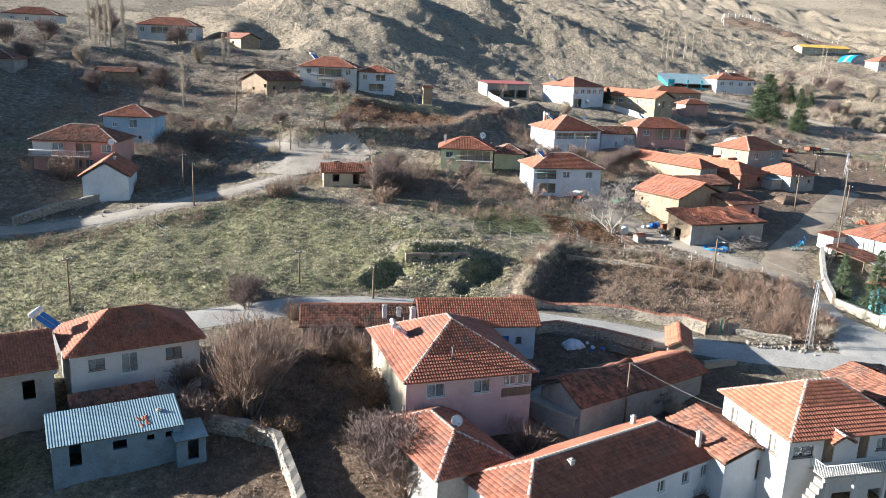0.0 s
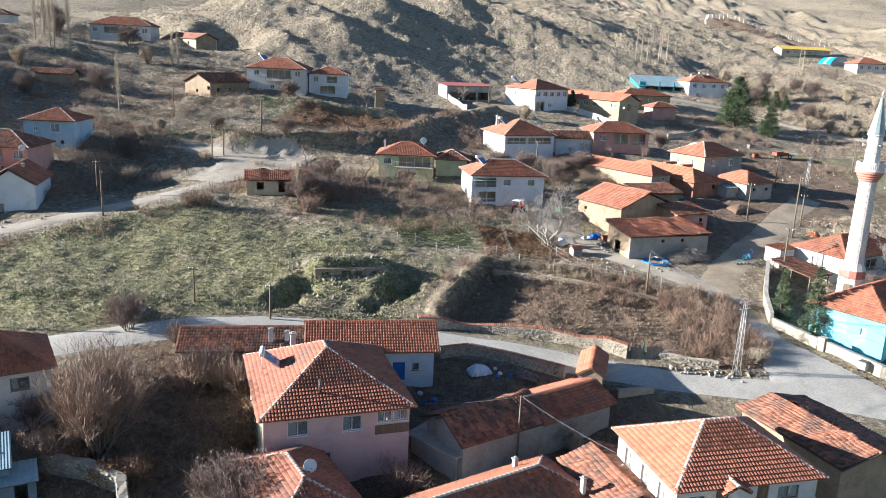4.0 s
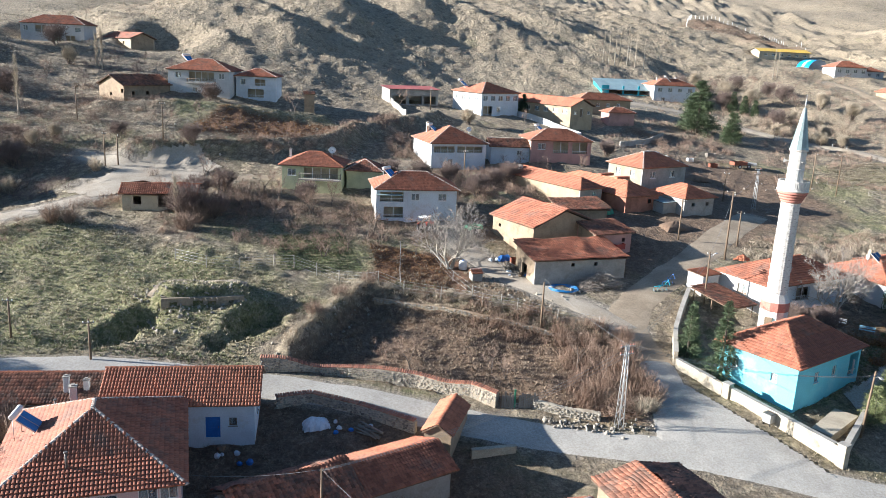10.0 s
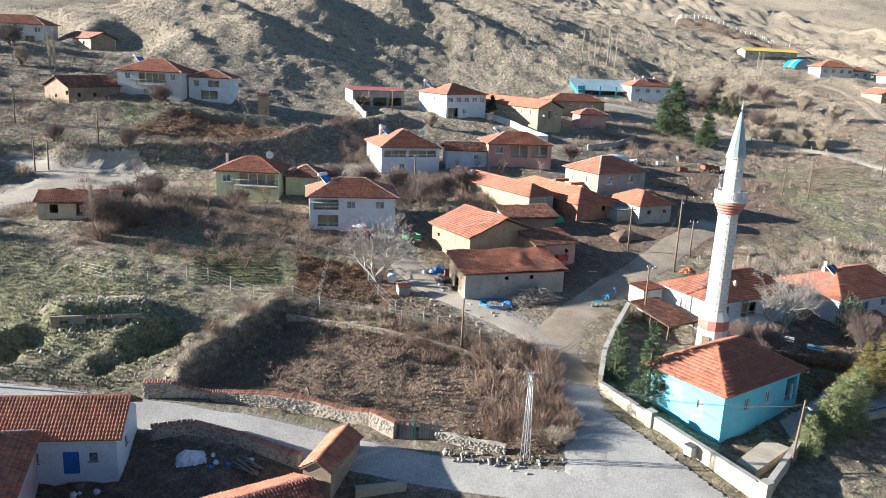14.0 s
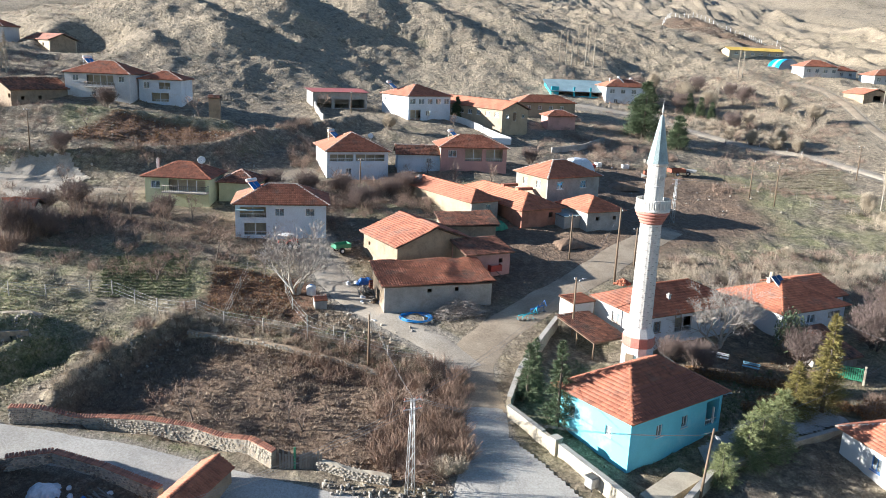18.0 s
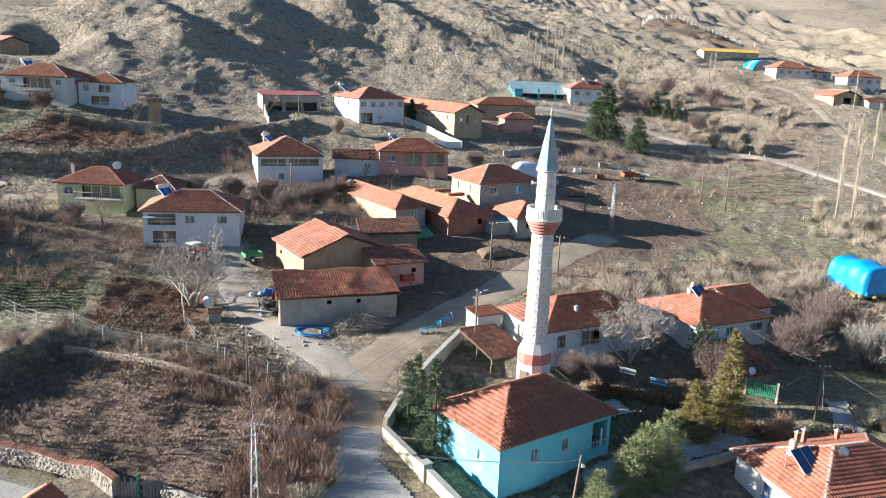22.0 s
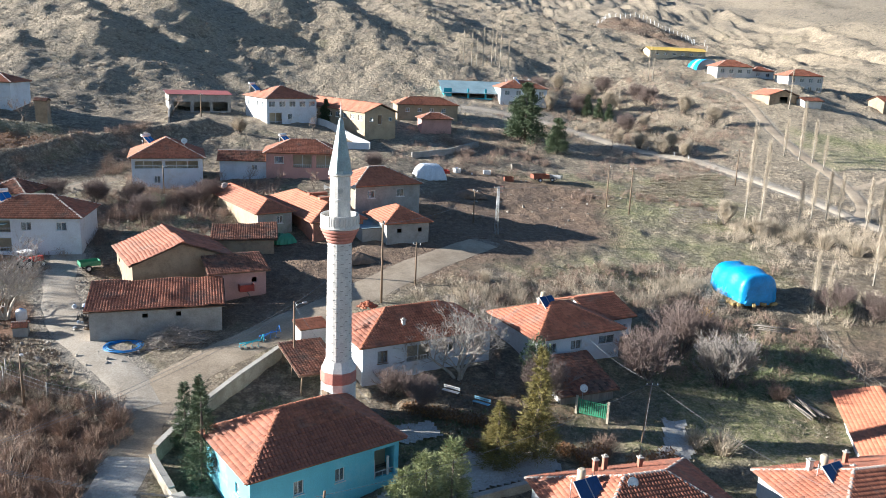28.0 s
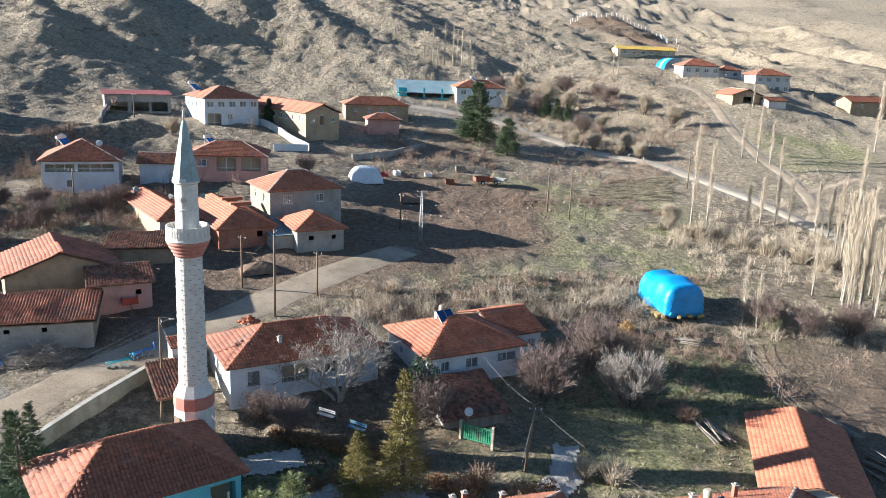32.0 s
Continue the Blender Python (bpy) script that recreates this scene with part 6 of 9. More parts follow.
def grow_branches(rng, p, d, length, r, depth, tubes, twigs, spread, up, kids, shrink=0.7):
    q = p
    dirn = d
    n = 3 if depth > 1 else 2
    pts, rad = [p.copy()], [r]
    for i in range(n):
        dirn = (dirn + Vector((rng.gauss(0, 0.16), rng.gauss(0, 0.16), rng.gauss(0, 0.08) + up * 0.12))).normalized()
        q = q + dirn * (length / n)
        pts.append(q.copy())
        rad.append(r * (1 - 0.45 * (i + 1) / n))
    if r > 0.035:
        tubes.append((pts, rad))
    else:
        for a, b, ra, rb in zip(pts, pts[1:], rad, rad[1:]):
            twigs.append((*a, *b, max(2 * ra, 0.026), max(2 * rb, 0.014)))
    if depth == 0:
        return
    for k in range(kids):
        i = rng.randint(1, n) if k else n
        base = pts[i]
        side = Vector((rng.gauss(0, 1), rng.gauss(0, 1), rng.gauss(0, 0.5)))
        nd = (dirn + side.normalized() * spread * rng.uniform(0.6, 1.2) + Vector((0, 0, up * 0.3))).normalized()
        grow_branches(rng, base, nd, length * shrink * rng.uniform(0.75, 1.15), rad[i] * 0.68, depth - 1, tubes, twigs, spread, up, kids, shrink)


def bare_tree(seed, height, label, bark, twig, spread=0.75, up=0.5, stems=1, depth=5, kids=3, group="", trunk=0.2, r0=None):
    rng = random.Random(seed)
    t = thing("tree", Matrix.Identity(4), label, "tree", group)
    tubes, twigs = [], []
    for s in range(stems):
        a = 2 * math.pi * s / stems + rng.uniform(-0.4, 0.4)
        lean = 0.0 if stems == 1 else rng.uniform(0.25, 0.6)
        d = Vector((math.cos(a) * lean, math.sin(a) * lean, 1)).normalized()
        r = (r0 or height * 0.024) * (1 if stems == 1 else 0.6)
        grow_branches(rng, Vector((math.cos(a), math.sin(a), 0)) * (0.15 if stems > 1 else 0) + Vector((0, 0, -0.3)), d, height * (0.30 if stems == 1 else 0.34), r, depth, tubes, twigs, spread, up, kids)
    zs = [s[5] for s in twigs] or [height]
    k = height / max(zs)
    b = bmesh.new()
    for pts, rad in tubes:
        tube_bm([p * k for p in pts], rad, 5 if rad[0] > 0.08 else 3, b, cap=False)
    part("trunk", b, bark, t)
    S = np.array(twigs)
    S[:, :6] *= k
    V, F = strips(S)
    piece("crown", fast_mesh("crown", V, F, twig), t)
    return t


def broom_shrub(seed, height, width, label, twig, n=260, leaves=None, group="bare shrubs", name="shrub"):
    """A shrub of many thin stems that fan out from the ground."""
    rng = np.random.RandomState(seed)
    segs = []
    for i in range(n):
        a = rng.rand() * 2 * np.pi
        out = np.sqrt(rng.rand())
        h = height * (0.55 + 0.45 * rng.rand()) * (1 - 0.35 * out**2)
        foot = np.array([np.cos(a), np.sin(a), 0]) * out * width * 0.16
        tip = np.array([np.cos(a + rng.normal() * 0.25), np.sin(a + rng.normal() * 0.25), 0]) * out * width * 0.5
        mid = foot * 0.5 + tip * 0.45 + np.array([0, 0, h * 0.55]) + rng.normal(size=3) * width * 0.03
        end = tip + np.array([0, 0, h]) + rng.normal(size=3) * width * 0.04
        foot[2] = -0.15
        segs += [(*foot, *mid, 0.035, 0.026), (*mid, *end, 0.026, 0.014)]
        for k in range(2):
            q = mid + (end - mid) * rng.rand()
            e = q + (end - mid) * 0.35 + rng.normal(size=3) * width * 0.07
            segs.append((*q, *e, 0.018, 0.012))
    V, F = strips(segs)
    if leaves is None:
        return tagged(new(name, fast_mesh(name, V, F, twig)), label, "shrub", group)
    t = thing(name, Matrix.Identity(4), label, "shrub", group)
    piece("stem", fast_mesh("stem", V, F, twig), t)
    mat, k = leaves
    L = []
    for i in range(k):
        a, out = rng.rand() * 2 * np.pi, np.sqrt(rng.rand())
        h = height * (0.25 + 0.7 * rng.rand()) * (1 - 0.35 * out**2)
        c = np.array([np.cos(a) * out * width * 0.5, np.sin(a) * out * width * 0.5, h])
        L.append((*c, *(c + rng.normal(size=3) * 0.10), 0.12, 0.07))
    V, F = strips(L)
    piece("foliage", fast_mesh("foliage", V, F, mat), t)
    return t


def poplar(seed, height, label, width=1.0, dense=34):
    """A bare poplar: a straight stem and close steep twigs."""
    rng = np.random.RandomState(seed)
    t = thing("tree", Matrix.Identity(4), label, "tree", "bare poplars")
    part("trunk", tube_bm([(0, 0, -0.4), (0.03, 0, height * 0.3), (0, 0.05, height * 0.95)], [height * 0.014 + 0.03, height * 0.010 + 0.02, 0.02], 5), M["bark_pale"], t)
    segs = []
    for i in range(int(dense * height)):
        z = height * (0.10 + 0.86 * rng.rand() ** 0.9)
        a = rng.rand() * 2 * np.pi
        w = width * (0.35 + 0.65 * np.sin(np.pi * min(1, z / height * 0.9 + 0.1))) * (0.4 + 0.6 * rng.rand())
        L = height * 0.11 * (0.7 + 0.6 * rng.rand())
        p = np.array([0, 0, z])
        q = p + np.array([np.cos(a) * w * 0.6, np.sin(a) * w * 0.6, L * 0.7])
        e = q + np.array([np.cos(a) * w * 0.25, np.sin(a) * w * 0.25, L])
        segs += [(*p, *q, 0.03, 0.022), (*q, *e, 0.022, 0.012)]
        g = p + (q - p) * 0.6
        segs.append((*g, *(g + np.array([rng.normal() * 0.15, rng.normal() * 0.15, L * 0.9])), 0.022, 0.012))
    V, F = strips(segs)
    piece("crown", fast_mesh("crown", V, F, M["twig_pale"]), t)
    return t


def conifer(seed, height, width, label, needles, shape=1.0, bottom=0.06, dens=1.0, name="tree", wide=0.066):
    """A conifer: whorls of drooping boughs, each with short flat sprays."""
    rng = np.random.RandomState(seed)
    t = thing(name, Matrix.Identity(4), label, "tree", "conifers")
    part("trunk", tube_bm([(0, 0, -0.4), (0, 0, height * 0.5), (0, 0, height * 0.96)], [height * 0.022 + 0.04, height * 0.014, 0.02], 6), M["bark"], t)
    segs = []
    boughs = int(height * 22 * dens)
    for i in range(boughs):
        f = bottom + (1 - bottom) * (i + rng.rand()) / boughs
        z = height * f
        R = width / 2 * (1 - f) ** shape * (0.72 + 0.45 * rng.rand()) + 0.12
        a = rng.rand() * 2 * np.pi
        drop = -0.12 if f < 0.8 else 0.4
        d = np.array([np.cos(a), np.sin(a), drop + 0.25 * rng.normal()])
        for k in range(int(14 + 22 * R)):
            s = R * (0.25 + 0.75 * rng.rand())
            c = np.array([0, 0, z]) + d * s + rng.normal(size=3) * 0.10 * R
            e = c + d * 0.16 + np.array([rng.normal() * 0.13, rng.normal() * 0.13, 0.06 + rng.normal() * 0.09])
            segs.append((*c, *e, wide, wide * 0.3))
    V, F = strips(segs)
    piece("crown", fast_mesh("crown", V, F, needles), t)
    return t


RNG = random.Random(5)


def plant(proto, x, y, scale=1.0, sz=None, turn=None, first=[]):
    """Set the proto itself the first time, then copies of it."""
    m = Matrix.LocRotScale((x, y, gz(x, y) - 0.03), Euler((0, 0, RNG.uniform(0, 6.28) if turn is None else turn)), None)
    k = sz or scale
    if proto.name not in first:
        first.append(proto.name)
        ob = proto
        ob.matrix_world = m
    else:
        ob = copy_thing(proto, m)
    ob.scale = (scale, scale, k)
    return ob


WALNUT = bare_tree(6, 8.4, "large bare walnut tree with a pale trunk", M["bark_pale"], M["twig_grey"], 0.72, 0.35, stems=4, depth=5, kids=4, r0=0.26)
plant(WALNUT, 27.0, 123.0, 1.45, 1.2)
plant(WALNUT, 76.7, 117.0, 1.3, 1.12)
BROAD = bare_tree(2, 10, "wide bare many-stemmed tree with reddish twigs", M["bark"], M["twig"], 0.50, 0.75, stems=22, depth=4, kids=5)
plant(BROAD, -17.6, 67.6, 1.15, 1.08)
ORCHARD = [bare_tree(11 + k, 4.0, "small bare fruit tree with brown twigs", M["bark"], M["twig"], 0.85, 0.45, depth=4, kids=4, group="bare fruit trees") for k in range(3)]
for k, (x, y, s) in enumerate([(21.3, 95.5, 1.0), (23.4, 95.8, 1.05), (32.0, 97.0, 0.85), (33.4, 96.0, 0.9), (40.9, 98.3, 1.15), (43.8, 96.1, 1.3), (22.2, 126.0, 0.85), (9.9, 121.6, 0.95), (5.9, 136.6, 1.1),
                                (11.6, 136.9, 1.05), (-3.5, 144.3, 1.1), (-14.5, 148.8, 1.25), (-1.5, 119.9, 0.8), (13, 124.5, 0.9), (17, 129, 0.85), (3.5, 131.5, 1.0), (-4, 134, 1.1), (0.5, 138.5, 1.2), (8.5, 131, 0.8), (-8, 139, 1.2), (-14, 133.5, 1.0),
                                (15.5, 133, 0.9), (22, 133.5, 1.0), (80.5, 118, 0.8), (108, 131, 1.0),
                                (129, 130, 1.0), (134, 133, 0.8), (139, 128, 0.8), (121.5, 123.5, 1.2), (62.5, 103.6, 0.9), (64.6, 105.2, 0.9), (47, 186, 0.9), (36.5, 171, 0.9), (40, 176, 0.9), (-5, 160, 1.0), (-29, 154, 0.9), (-60, 127, 1.3), (-66, 125, 1.1),
                                (-30, 62.5, 0.9), (-27, 67.5, 1.0), (-21, 66, 1.0), (20, 70, 0.8), (52, 172, 1.0), (13, 214, 1.3), (5, 176, 0.9), (-24, 178, 1.1), (-8, 193, 1.3), (112, 232, 1.1), (116, 236, 1.0), (122, 240, 1.2), (104, 250, 1.1)]):
    plant(ORCHARD[k % 3], x, y, s)
DENSE = bare_tree(41, 5.0, "round bare tree with dense grey-brown twigs", M["bark"], M["twig_dark"], 0.62, 0.45, stems=11, depth=4, kids=5, group="bare round trees")
ROUND = bare_tree(43, 5.0, "round bare tree with pale grey twigs", M["bark"], M["twig_pale"], 0.55, 0.55, stems=13, depth=4, kids=5, group="bare round trees")
for x, y, s in [(85.4, 114.6, 1.0), (73.0, 111.4, 0.8), (70.2, 113.2, 0.65), (-22.5, 87.2, 0.9), (-20, 160, 0.8), (31, 152, 0.9), (37, 162, 0.9), (-12, 137, 0.9), (4, 141, 0.8), (126.5, 143.0, 1.0), (131, 141.5, 0.9), (137, 142.5, 1.0), (22.5, 74.5, 0.6), (-28.5, 63.5, 0.8), (-62.5, 127.5, 1.0), (-47, 150, 1.0), (-66, 184, 1.1), (-26, 190, 0.9), (108, 262, 1.2), (128, 268, 1.2), (118, 246, 1.1), (60, 190, 0.8)]:
    plant(DENSE, x, y, s)
GREY = bare_tree(44, 5.0, "round bare tree with silvery grey twigs", M["bark"], M["twig_grey"], 0.55, 0.55, stems=13, depth=4, kids=5, group="bare round trees")
plant(GREY, 105.0, 121.5, 1.3)
for x, y, s in [(119.1, 233.5, 0.9), (123.7, 229.4, 0.8), (128.4, 227.2, 0.85), (123.1, 248.4, 0.9), (115.0, 238.0, 0.8), (126.5, 234.0, 0.9), (104.1, 281.8, 1.2), (111.5, 273.4, 1.3), (123.5, 180.5, 1.0), (117.0, 266.0, 1.2), (-46.8, 156.4, 0.7), (-44.6, 160.1, 0.6), (-88.0, 192.0, 1.0), (-66.4, 212.6, 1.0), (100, 262, 1.0), (136, 260, 1.2), (142, 252, 1.1), (30, 206, 0.8)]:
    plant(ROUND, x, y, s)
for x, y, s in [(96.8, 121.3, 1.2), (102.3, 128.2, 1.35), (-77.2, 173.8, 1.1), (-73.9, 188.6, 0.9), (-34.7, 164.0, 0.7), (-93.5, 222.0, 1.3), (-103, 206.6, 1.2), (-98.2, 186.5, 1.1), (-2.7, 60.1, 1.35), (-5.2, 61.6, 1.1), (-24.7, 71.0, 0.8), (-21.9, 66.2, 0.8), (-10.5, 81.0, 0.7), (-8.3, 82.9, 0.6), (-13.0, 80.0, 0.7), (-11.0, 128.8, 1.1), (-7.4, 130.4, 0.9), (-9.7, 142.5, 0.9), (16.0, 157.0, 0.8), (21.0, 158.5, 0.8), (26.5, 160.0, 0.8), (34.5, 160.3, 0.7), (-100, 232, 1.4), (-76, 226, 1.2), (-108, 196, 1.2), (118, 282, 1.1), (126, 276, 1.0), (98, 276, 1.1)]:
    plant(DENSE, x, y, s)
for k, (x, y, s) in enumerate([(10.0, 121.9, 1.0), (5.3, 125.7, 0.9), (4.7, 117.0, 1.0), (5.8, 137.0, 1.2), (14.9, 130.0, 1.1), (7.9, 141.1, 1.1), (-2.1, 136.9, 1.2), (1.0, 131.0, 1.0), (-5.0, 137.5, 1.1), (12.5, 126.5, 0.8), (-17.0, 139.0, 1.0), (19.5, 163.0, 1.0), (26.0, 163.5, 1.0), (-58.0, 176.0, 1.3), (-64.0, 196.0, 1.4), (-84.0, 178.0, 1.3), (-28.6, 170.0, 1.1), (44.0, 214.0, 1.0), (108, 276, 1.5), (130, 262, 1.5), (114, 258, 1.4)]):
    plant(ORCHARD[k % 3], x, y, s)
THIN_POPLAR = poplar(9, 11.0, "slender bare poplar with pale twigs", 0.5, 12)
PALE_POPLAR = [poplar(3 + k, 11.0, "tall bare poplar with pale upright twigs", 1.05, 26) for k in range(3)]
for k, (x, y, h) in enumerate([(128.8, 185.5, 16.0), (131.2, 184.4, 13.5), (138.3, 184.8, 7.0), (141.7, 187.5, 8), (143.9, 186.5, 8.6), (146.6, 187.3, 7.6), (154.4, 226.1, 11.9), (156.5, 224, 9), (152, 229, 8), (157, 219, 7), (124.1, 144.4, 7.5), (125.5, 143.2, 6.5), (186, 237.3, 18),
                               (140.7, 152.7, 12.7), (141.5, 149.5, 13), (141.7, 146, 13.3), (144, 151, 12), (146, 147, 13), (137.5, 155, 9), (148, 150, 12), (150.9, 180.8, 8), (153.3, 178.6, 8), (148.4, 180.5, 8.8), (150, 158, 11), (153, 162, 11), (147, 163, 10), (156, 170, 9), (144, 160, 10), (151, 144, 12), (155, 152, 12),
                               (-57, 171.2, 10.6), (-58.1, 211.6, 8.5), (-60, 213, 7.5), (-87.4, 207.8, 15), (-96.6, 216.8, 15), (-85.1, 211, 14), (-90, 211, 14.5), (-93, 214, 13), (-12, 128, 6),
                               (75.9, 293.3, 9), (78.5, 296.7, 9.9), (82.1, 296.9, 11.6), (84.7, 296.5, 11.6), (87.4, 296.1, 10.2), (89.9, 294.3, 8.8), (80, 294, 8), (86, 299, 9), (133, 292, 9), (134.5, 292.5, 8), (165, 262, 10), (120, 268, 7)]):
    plant(THIN_POPLAR if y > 255 else PALE_POPLAR[k % 3], x, y, 0.75 + h / 45, h / 11.0)
FIR = conifer(1, 8.5, 3.4, "dark green fir tree beside the wall", M["needle_dark"], 0.85)
plant(FIR, 56.5, 98.7, 1.0), plant(FIR, 53.9, 102.3, 0.85, 0.72), plant(FIR, 54.6, 103.8, 0.8, 0.72)
PINE = conifer(2, 12, 7.4, "large dark green pine tree", M["needle_dark"], 0.6, 0.1, 1.2, wide=0.15)
plant(PINE, 91.2, 231.0, 1.5, 1.12), plant(PINE, 98.2, 224.0, 0.85, 0.66), plant(PINE, 110.1, 260.6, 0.5), plant(PINE, 112.9, 258.7, 0.45), plant(PINE, 115.5, 257, 0.4), plant(PINE, -84, 243, 0.5), plant(PINE, 44.5, 226.5, 0.5)
GOLD = conifer(3, 9.7, 4.2, "yellow-green spruce in the mosque garden", M["needle_yellow"], 0.9, 0.05, 1.3)
plant(GOLD, 83.6, 104.9, 1.05), plant(GOLD, 80.2, 103.6, 1.0, 0.6)
CEDAR = conifer(4, 7.0, 4.6, "round olive-green cedar behind the wall", M["needle_olive"], 0.5, 0.02, 1.3)
plant(CEDAR, 74.4, 96.2, 0.85, 0.8), plant(CEDAR, 72.8, 95.0, 0.75, 0.68), plant(CEDAR, 69.8, 92.2, 0.62, 0.52), plant(CEDAR, 76.4, 97.6, 0.8, 0.85)
IVY = broom_shrub(77, 3.2, 2.6, "small tree with dark evergreen leaves", M["twig"], 60, (M["needle_dark"], 900), "", "shrub")
plant(IVY, 84.6, 116.8, 1.3, 1.9)

HEDGE = broom_shrub(60, 1.0, 2.2, "low clipped hedge bush with brown leaves", M["twig"], 120, (M["leaf_brown"], 500), "hedge bushes")
for k in range(8):
    plant(HEDGE, 72.5 + 1.75 * k, 110.9 - 0.28 * k + 0.1 * (k % 2), 0.95)
for x, y in ((76.5, 104.8), (78.4, 105.6), (80.3, 106.2), (86.5, 106.6), (88.2, 106.0)):
    plant(HEDGE, x, y, 0.9)
SHRUB = [broom_shrub(20 + k, 2.0, 2.6, "leafless brown shrub with thin stems", M["twig"], 230) for k in range(2)] + [broom_shrub(30 + k, 1.8, 2.4, "leafless reddish shrub with thin stems", M["twig_red"], 230) for k in range(2)] + [broom_shrub(40 + k, 1.9, 2.4, "pale dry shrub with fine stems", M["twig_pale"], 230) for k in range(2)]
LEAFY = broom_shrub(50, 2.2, 2.8, "shrub with brown withered leaves", M["twig"], 160, (M["leaf_brown"], 420), "leafy shrubs")
GOLDEN = broom_shrub(51, 1.6, 1.6, "small shrub with golden leaves", M["twig"], 90, (M["leaf_gold"], 260), "leafy shrubs")
OLIVE = broom_shrub(52, 3.0, 2.8, "grey-green leafy bush in a yard", M["twig"], 160, (M["leaf_olive"], 700), "leafy shrubs")
for kind, spots in ((0, [(8.6, 65.4, 1.6), (-2.2, 59.3, 2.4), (-8.1, 78.4, 1.9), (-12.9, 78.3, 1.9), (-10.4, 79.2, 1.8), (-16.8, 85.9, 1.3), (6.5, 68.6, 1.3), (11.5, 62.5, 1.3), (-27.1, 122.7, 1.4), (-24.8, 123.2, 1.2), (-11, 131.5, 1.7), (-9.2, 128.5, 1.6), (-9.8, 125.5, 1.5), (17.0, 112.8, 1.1), (14.2, 108, 1.0), (12, 103, 1.0)]),
                    (2, [(42, 93.2, 1.5), (43.6, 94.6, 1.5), (45.4, 93, 1.4), (46, 96, 1.5), (46.8, 99, 1.5), (46.4, 102, 1.3), (44.5, 91.6, 1.3), (41, 92, 1.2), (47, 104.5, 1.2), (45, 98, 1.3), (43, 103.5, 1.2), (40, 105, 1.2), (48, 92.6, 1.2), (47.5, 95, 1.3), (110.5, 120, 1.1), (90, 106.8, 1.2)]),
                    (4, [(101.5, 109.5, 1.5), (99, 110, 1.1), (43.6, 92.6, 0.9), (46.2, 90.4, 1.0), (47.5, 90.9, 0.8), (80, 140.5, 1.0), (97, 150, 1.0), (-44, 143, 1.5), (-33, 150, 1.3), (128, 176.5, 1.9), (131, 177, 1.8), (134, 174, 1.9), (137, 171, 1.9), (141, 168, 1.8), (126, 178, 1.5), (24, 73.5, 1.0), (144, 166, 1.7), (147, 168, 1.6)])):
    for k, (x, y, s) in enumerate(spots):
        plant(SHRUB[kind + k % 2], x, y, s)
for x, y, s in [(-6.0, 70.5, 1.5), (-5.4, 73.5, 1.3), (-7.2, 67.8, 1.2), (-17.5, 76, 1.0), (-20.5, 70.4, 1.3), (-18.8, 66.9, 1.0), (93, 104.2, 1.2), (95.2, 105.4, 1.0), (88.6, 105.2, 1.1), (-15.7, 64.8, 1.0), (-13.6, 65.6, 1.1)]:
    plant(LEAFY, x, y, s)
for x, y, s in [(108.2, 139.0, 1.1), (145.5, 141, 1.6), (147.5, 143, 1.4)]:
    plant(GOLDEN, x, y, s)
for x, y, s in [(-24.5, 89.4, 1.2), (30.5, 158, 1.0), (44, 201, 1.0), (127, 142, 0.9), (127.5, 143.5, 1.2)]:
    plant(OLIVE, x, y, s)


def thicket(name, label, spots, material, per=34, height=1.3, width=1.7, seed=3):
    """Scrub that nobody could count: many clumps of stems in one mesh."""
    rng = np.random.RandomState(seed)
    P = np.array(spots)
    P = P[np.minimum.reduce([along(P[:, 0], P[:, 1], r) for r in (FAR_LANE, FAR_TRACK, MAIN_ROAD, SIDE_ROAD, HILL_ROAD, HILL_TRACK)]) > 2.0]
    n = len(P)
    z = ground(P[:, 0], P[:, 1])
    size = 0.6 + 0.8 * rng.rand(n)
    a = rng.rand(n, per) * 2 * np.pi
    out = np.sqrt(rng.rand(n, per))
    h = height * size[:, None] * (0.5 + 0.5 * rng.rand(n, per)) * (1 - 0.4 * out**2)
    w = width * size[:, None]
    A = np.stack([P[:, 0:1] + np.cos(a) * out * w * 0.3, P[:, 1:2] + np.sin(a) * out * w * 0.3, np.repeat(z[:, None], per, 1) - 0.1], -1)
    B = np.stack([P[:, 0:1] + np.cos(a) * out * w * 0.5 + rng.normal(size=a.shape) * 0.12, P[:, 1:2] + np.sin(a) * out * w * 0.5 + rng.normal(size=a.shape) * 0.12, z[:, None] + h], -1)
    mid = A + (B - A) * (0.4 + 0.4 * rng.rand(n, per, 1))
    C = mid + rng.normal(size=A.shape) * 0.22 * w[..., None] + np.array([0, 0, 0.2])
    wd = lambda v: np.full((n, per, 1), v)
    S = np.concatenate([np.concatenate([A, B, wd(0.034), wd(0.012)], -1).reshape(-1, 8), np.concatenate([mid, C, wd(0.024), wd(0.010)], -1).reshape(-1, 8)])
    V, F = strips(S)
    return tagged(new(name, fast_mesh(name, V, F, material)), label, "scrub", kind="stuff")


def scatter(poly, n, seed, keep=None):
    rng = np.random.RandomState(seed)
    p = np.array(poly)
    q = rng.rand(n * 4, 2) * (p.max(0) - p.min(0)) + p.min(0)
    q = q[inside(q[:, 0], q[:, 1], [tuple(r) for r in poly])]
    if keep is not None:
        q = q[keep(q[:, 0], q[:, 1])]
    return q[:n]


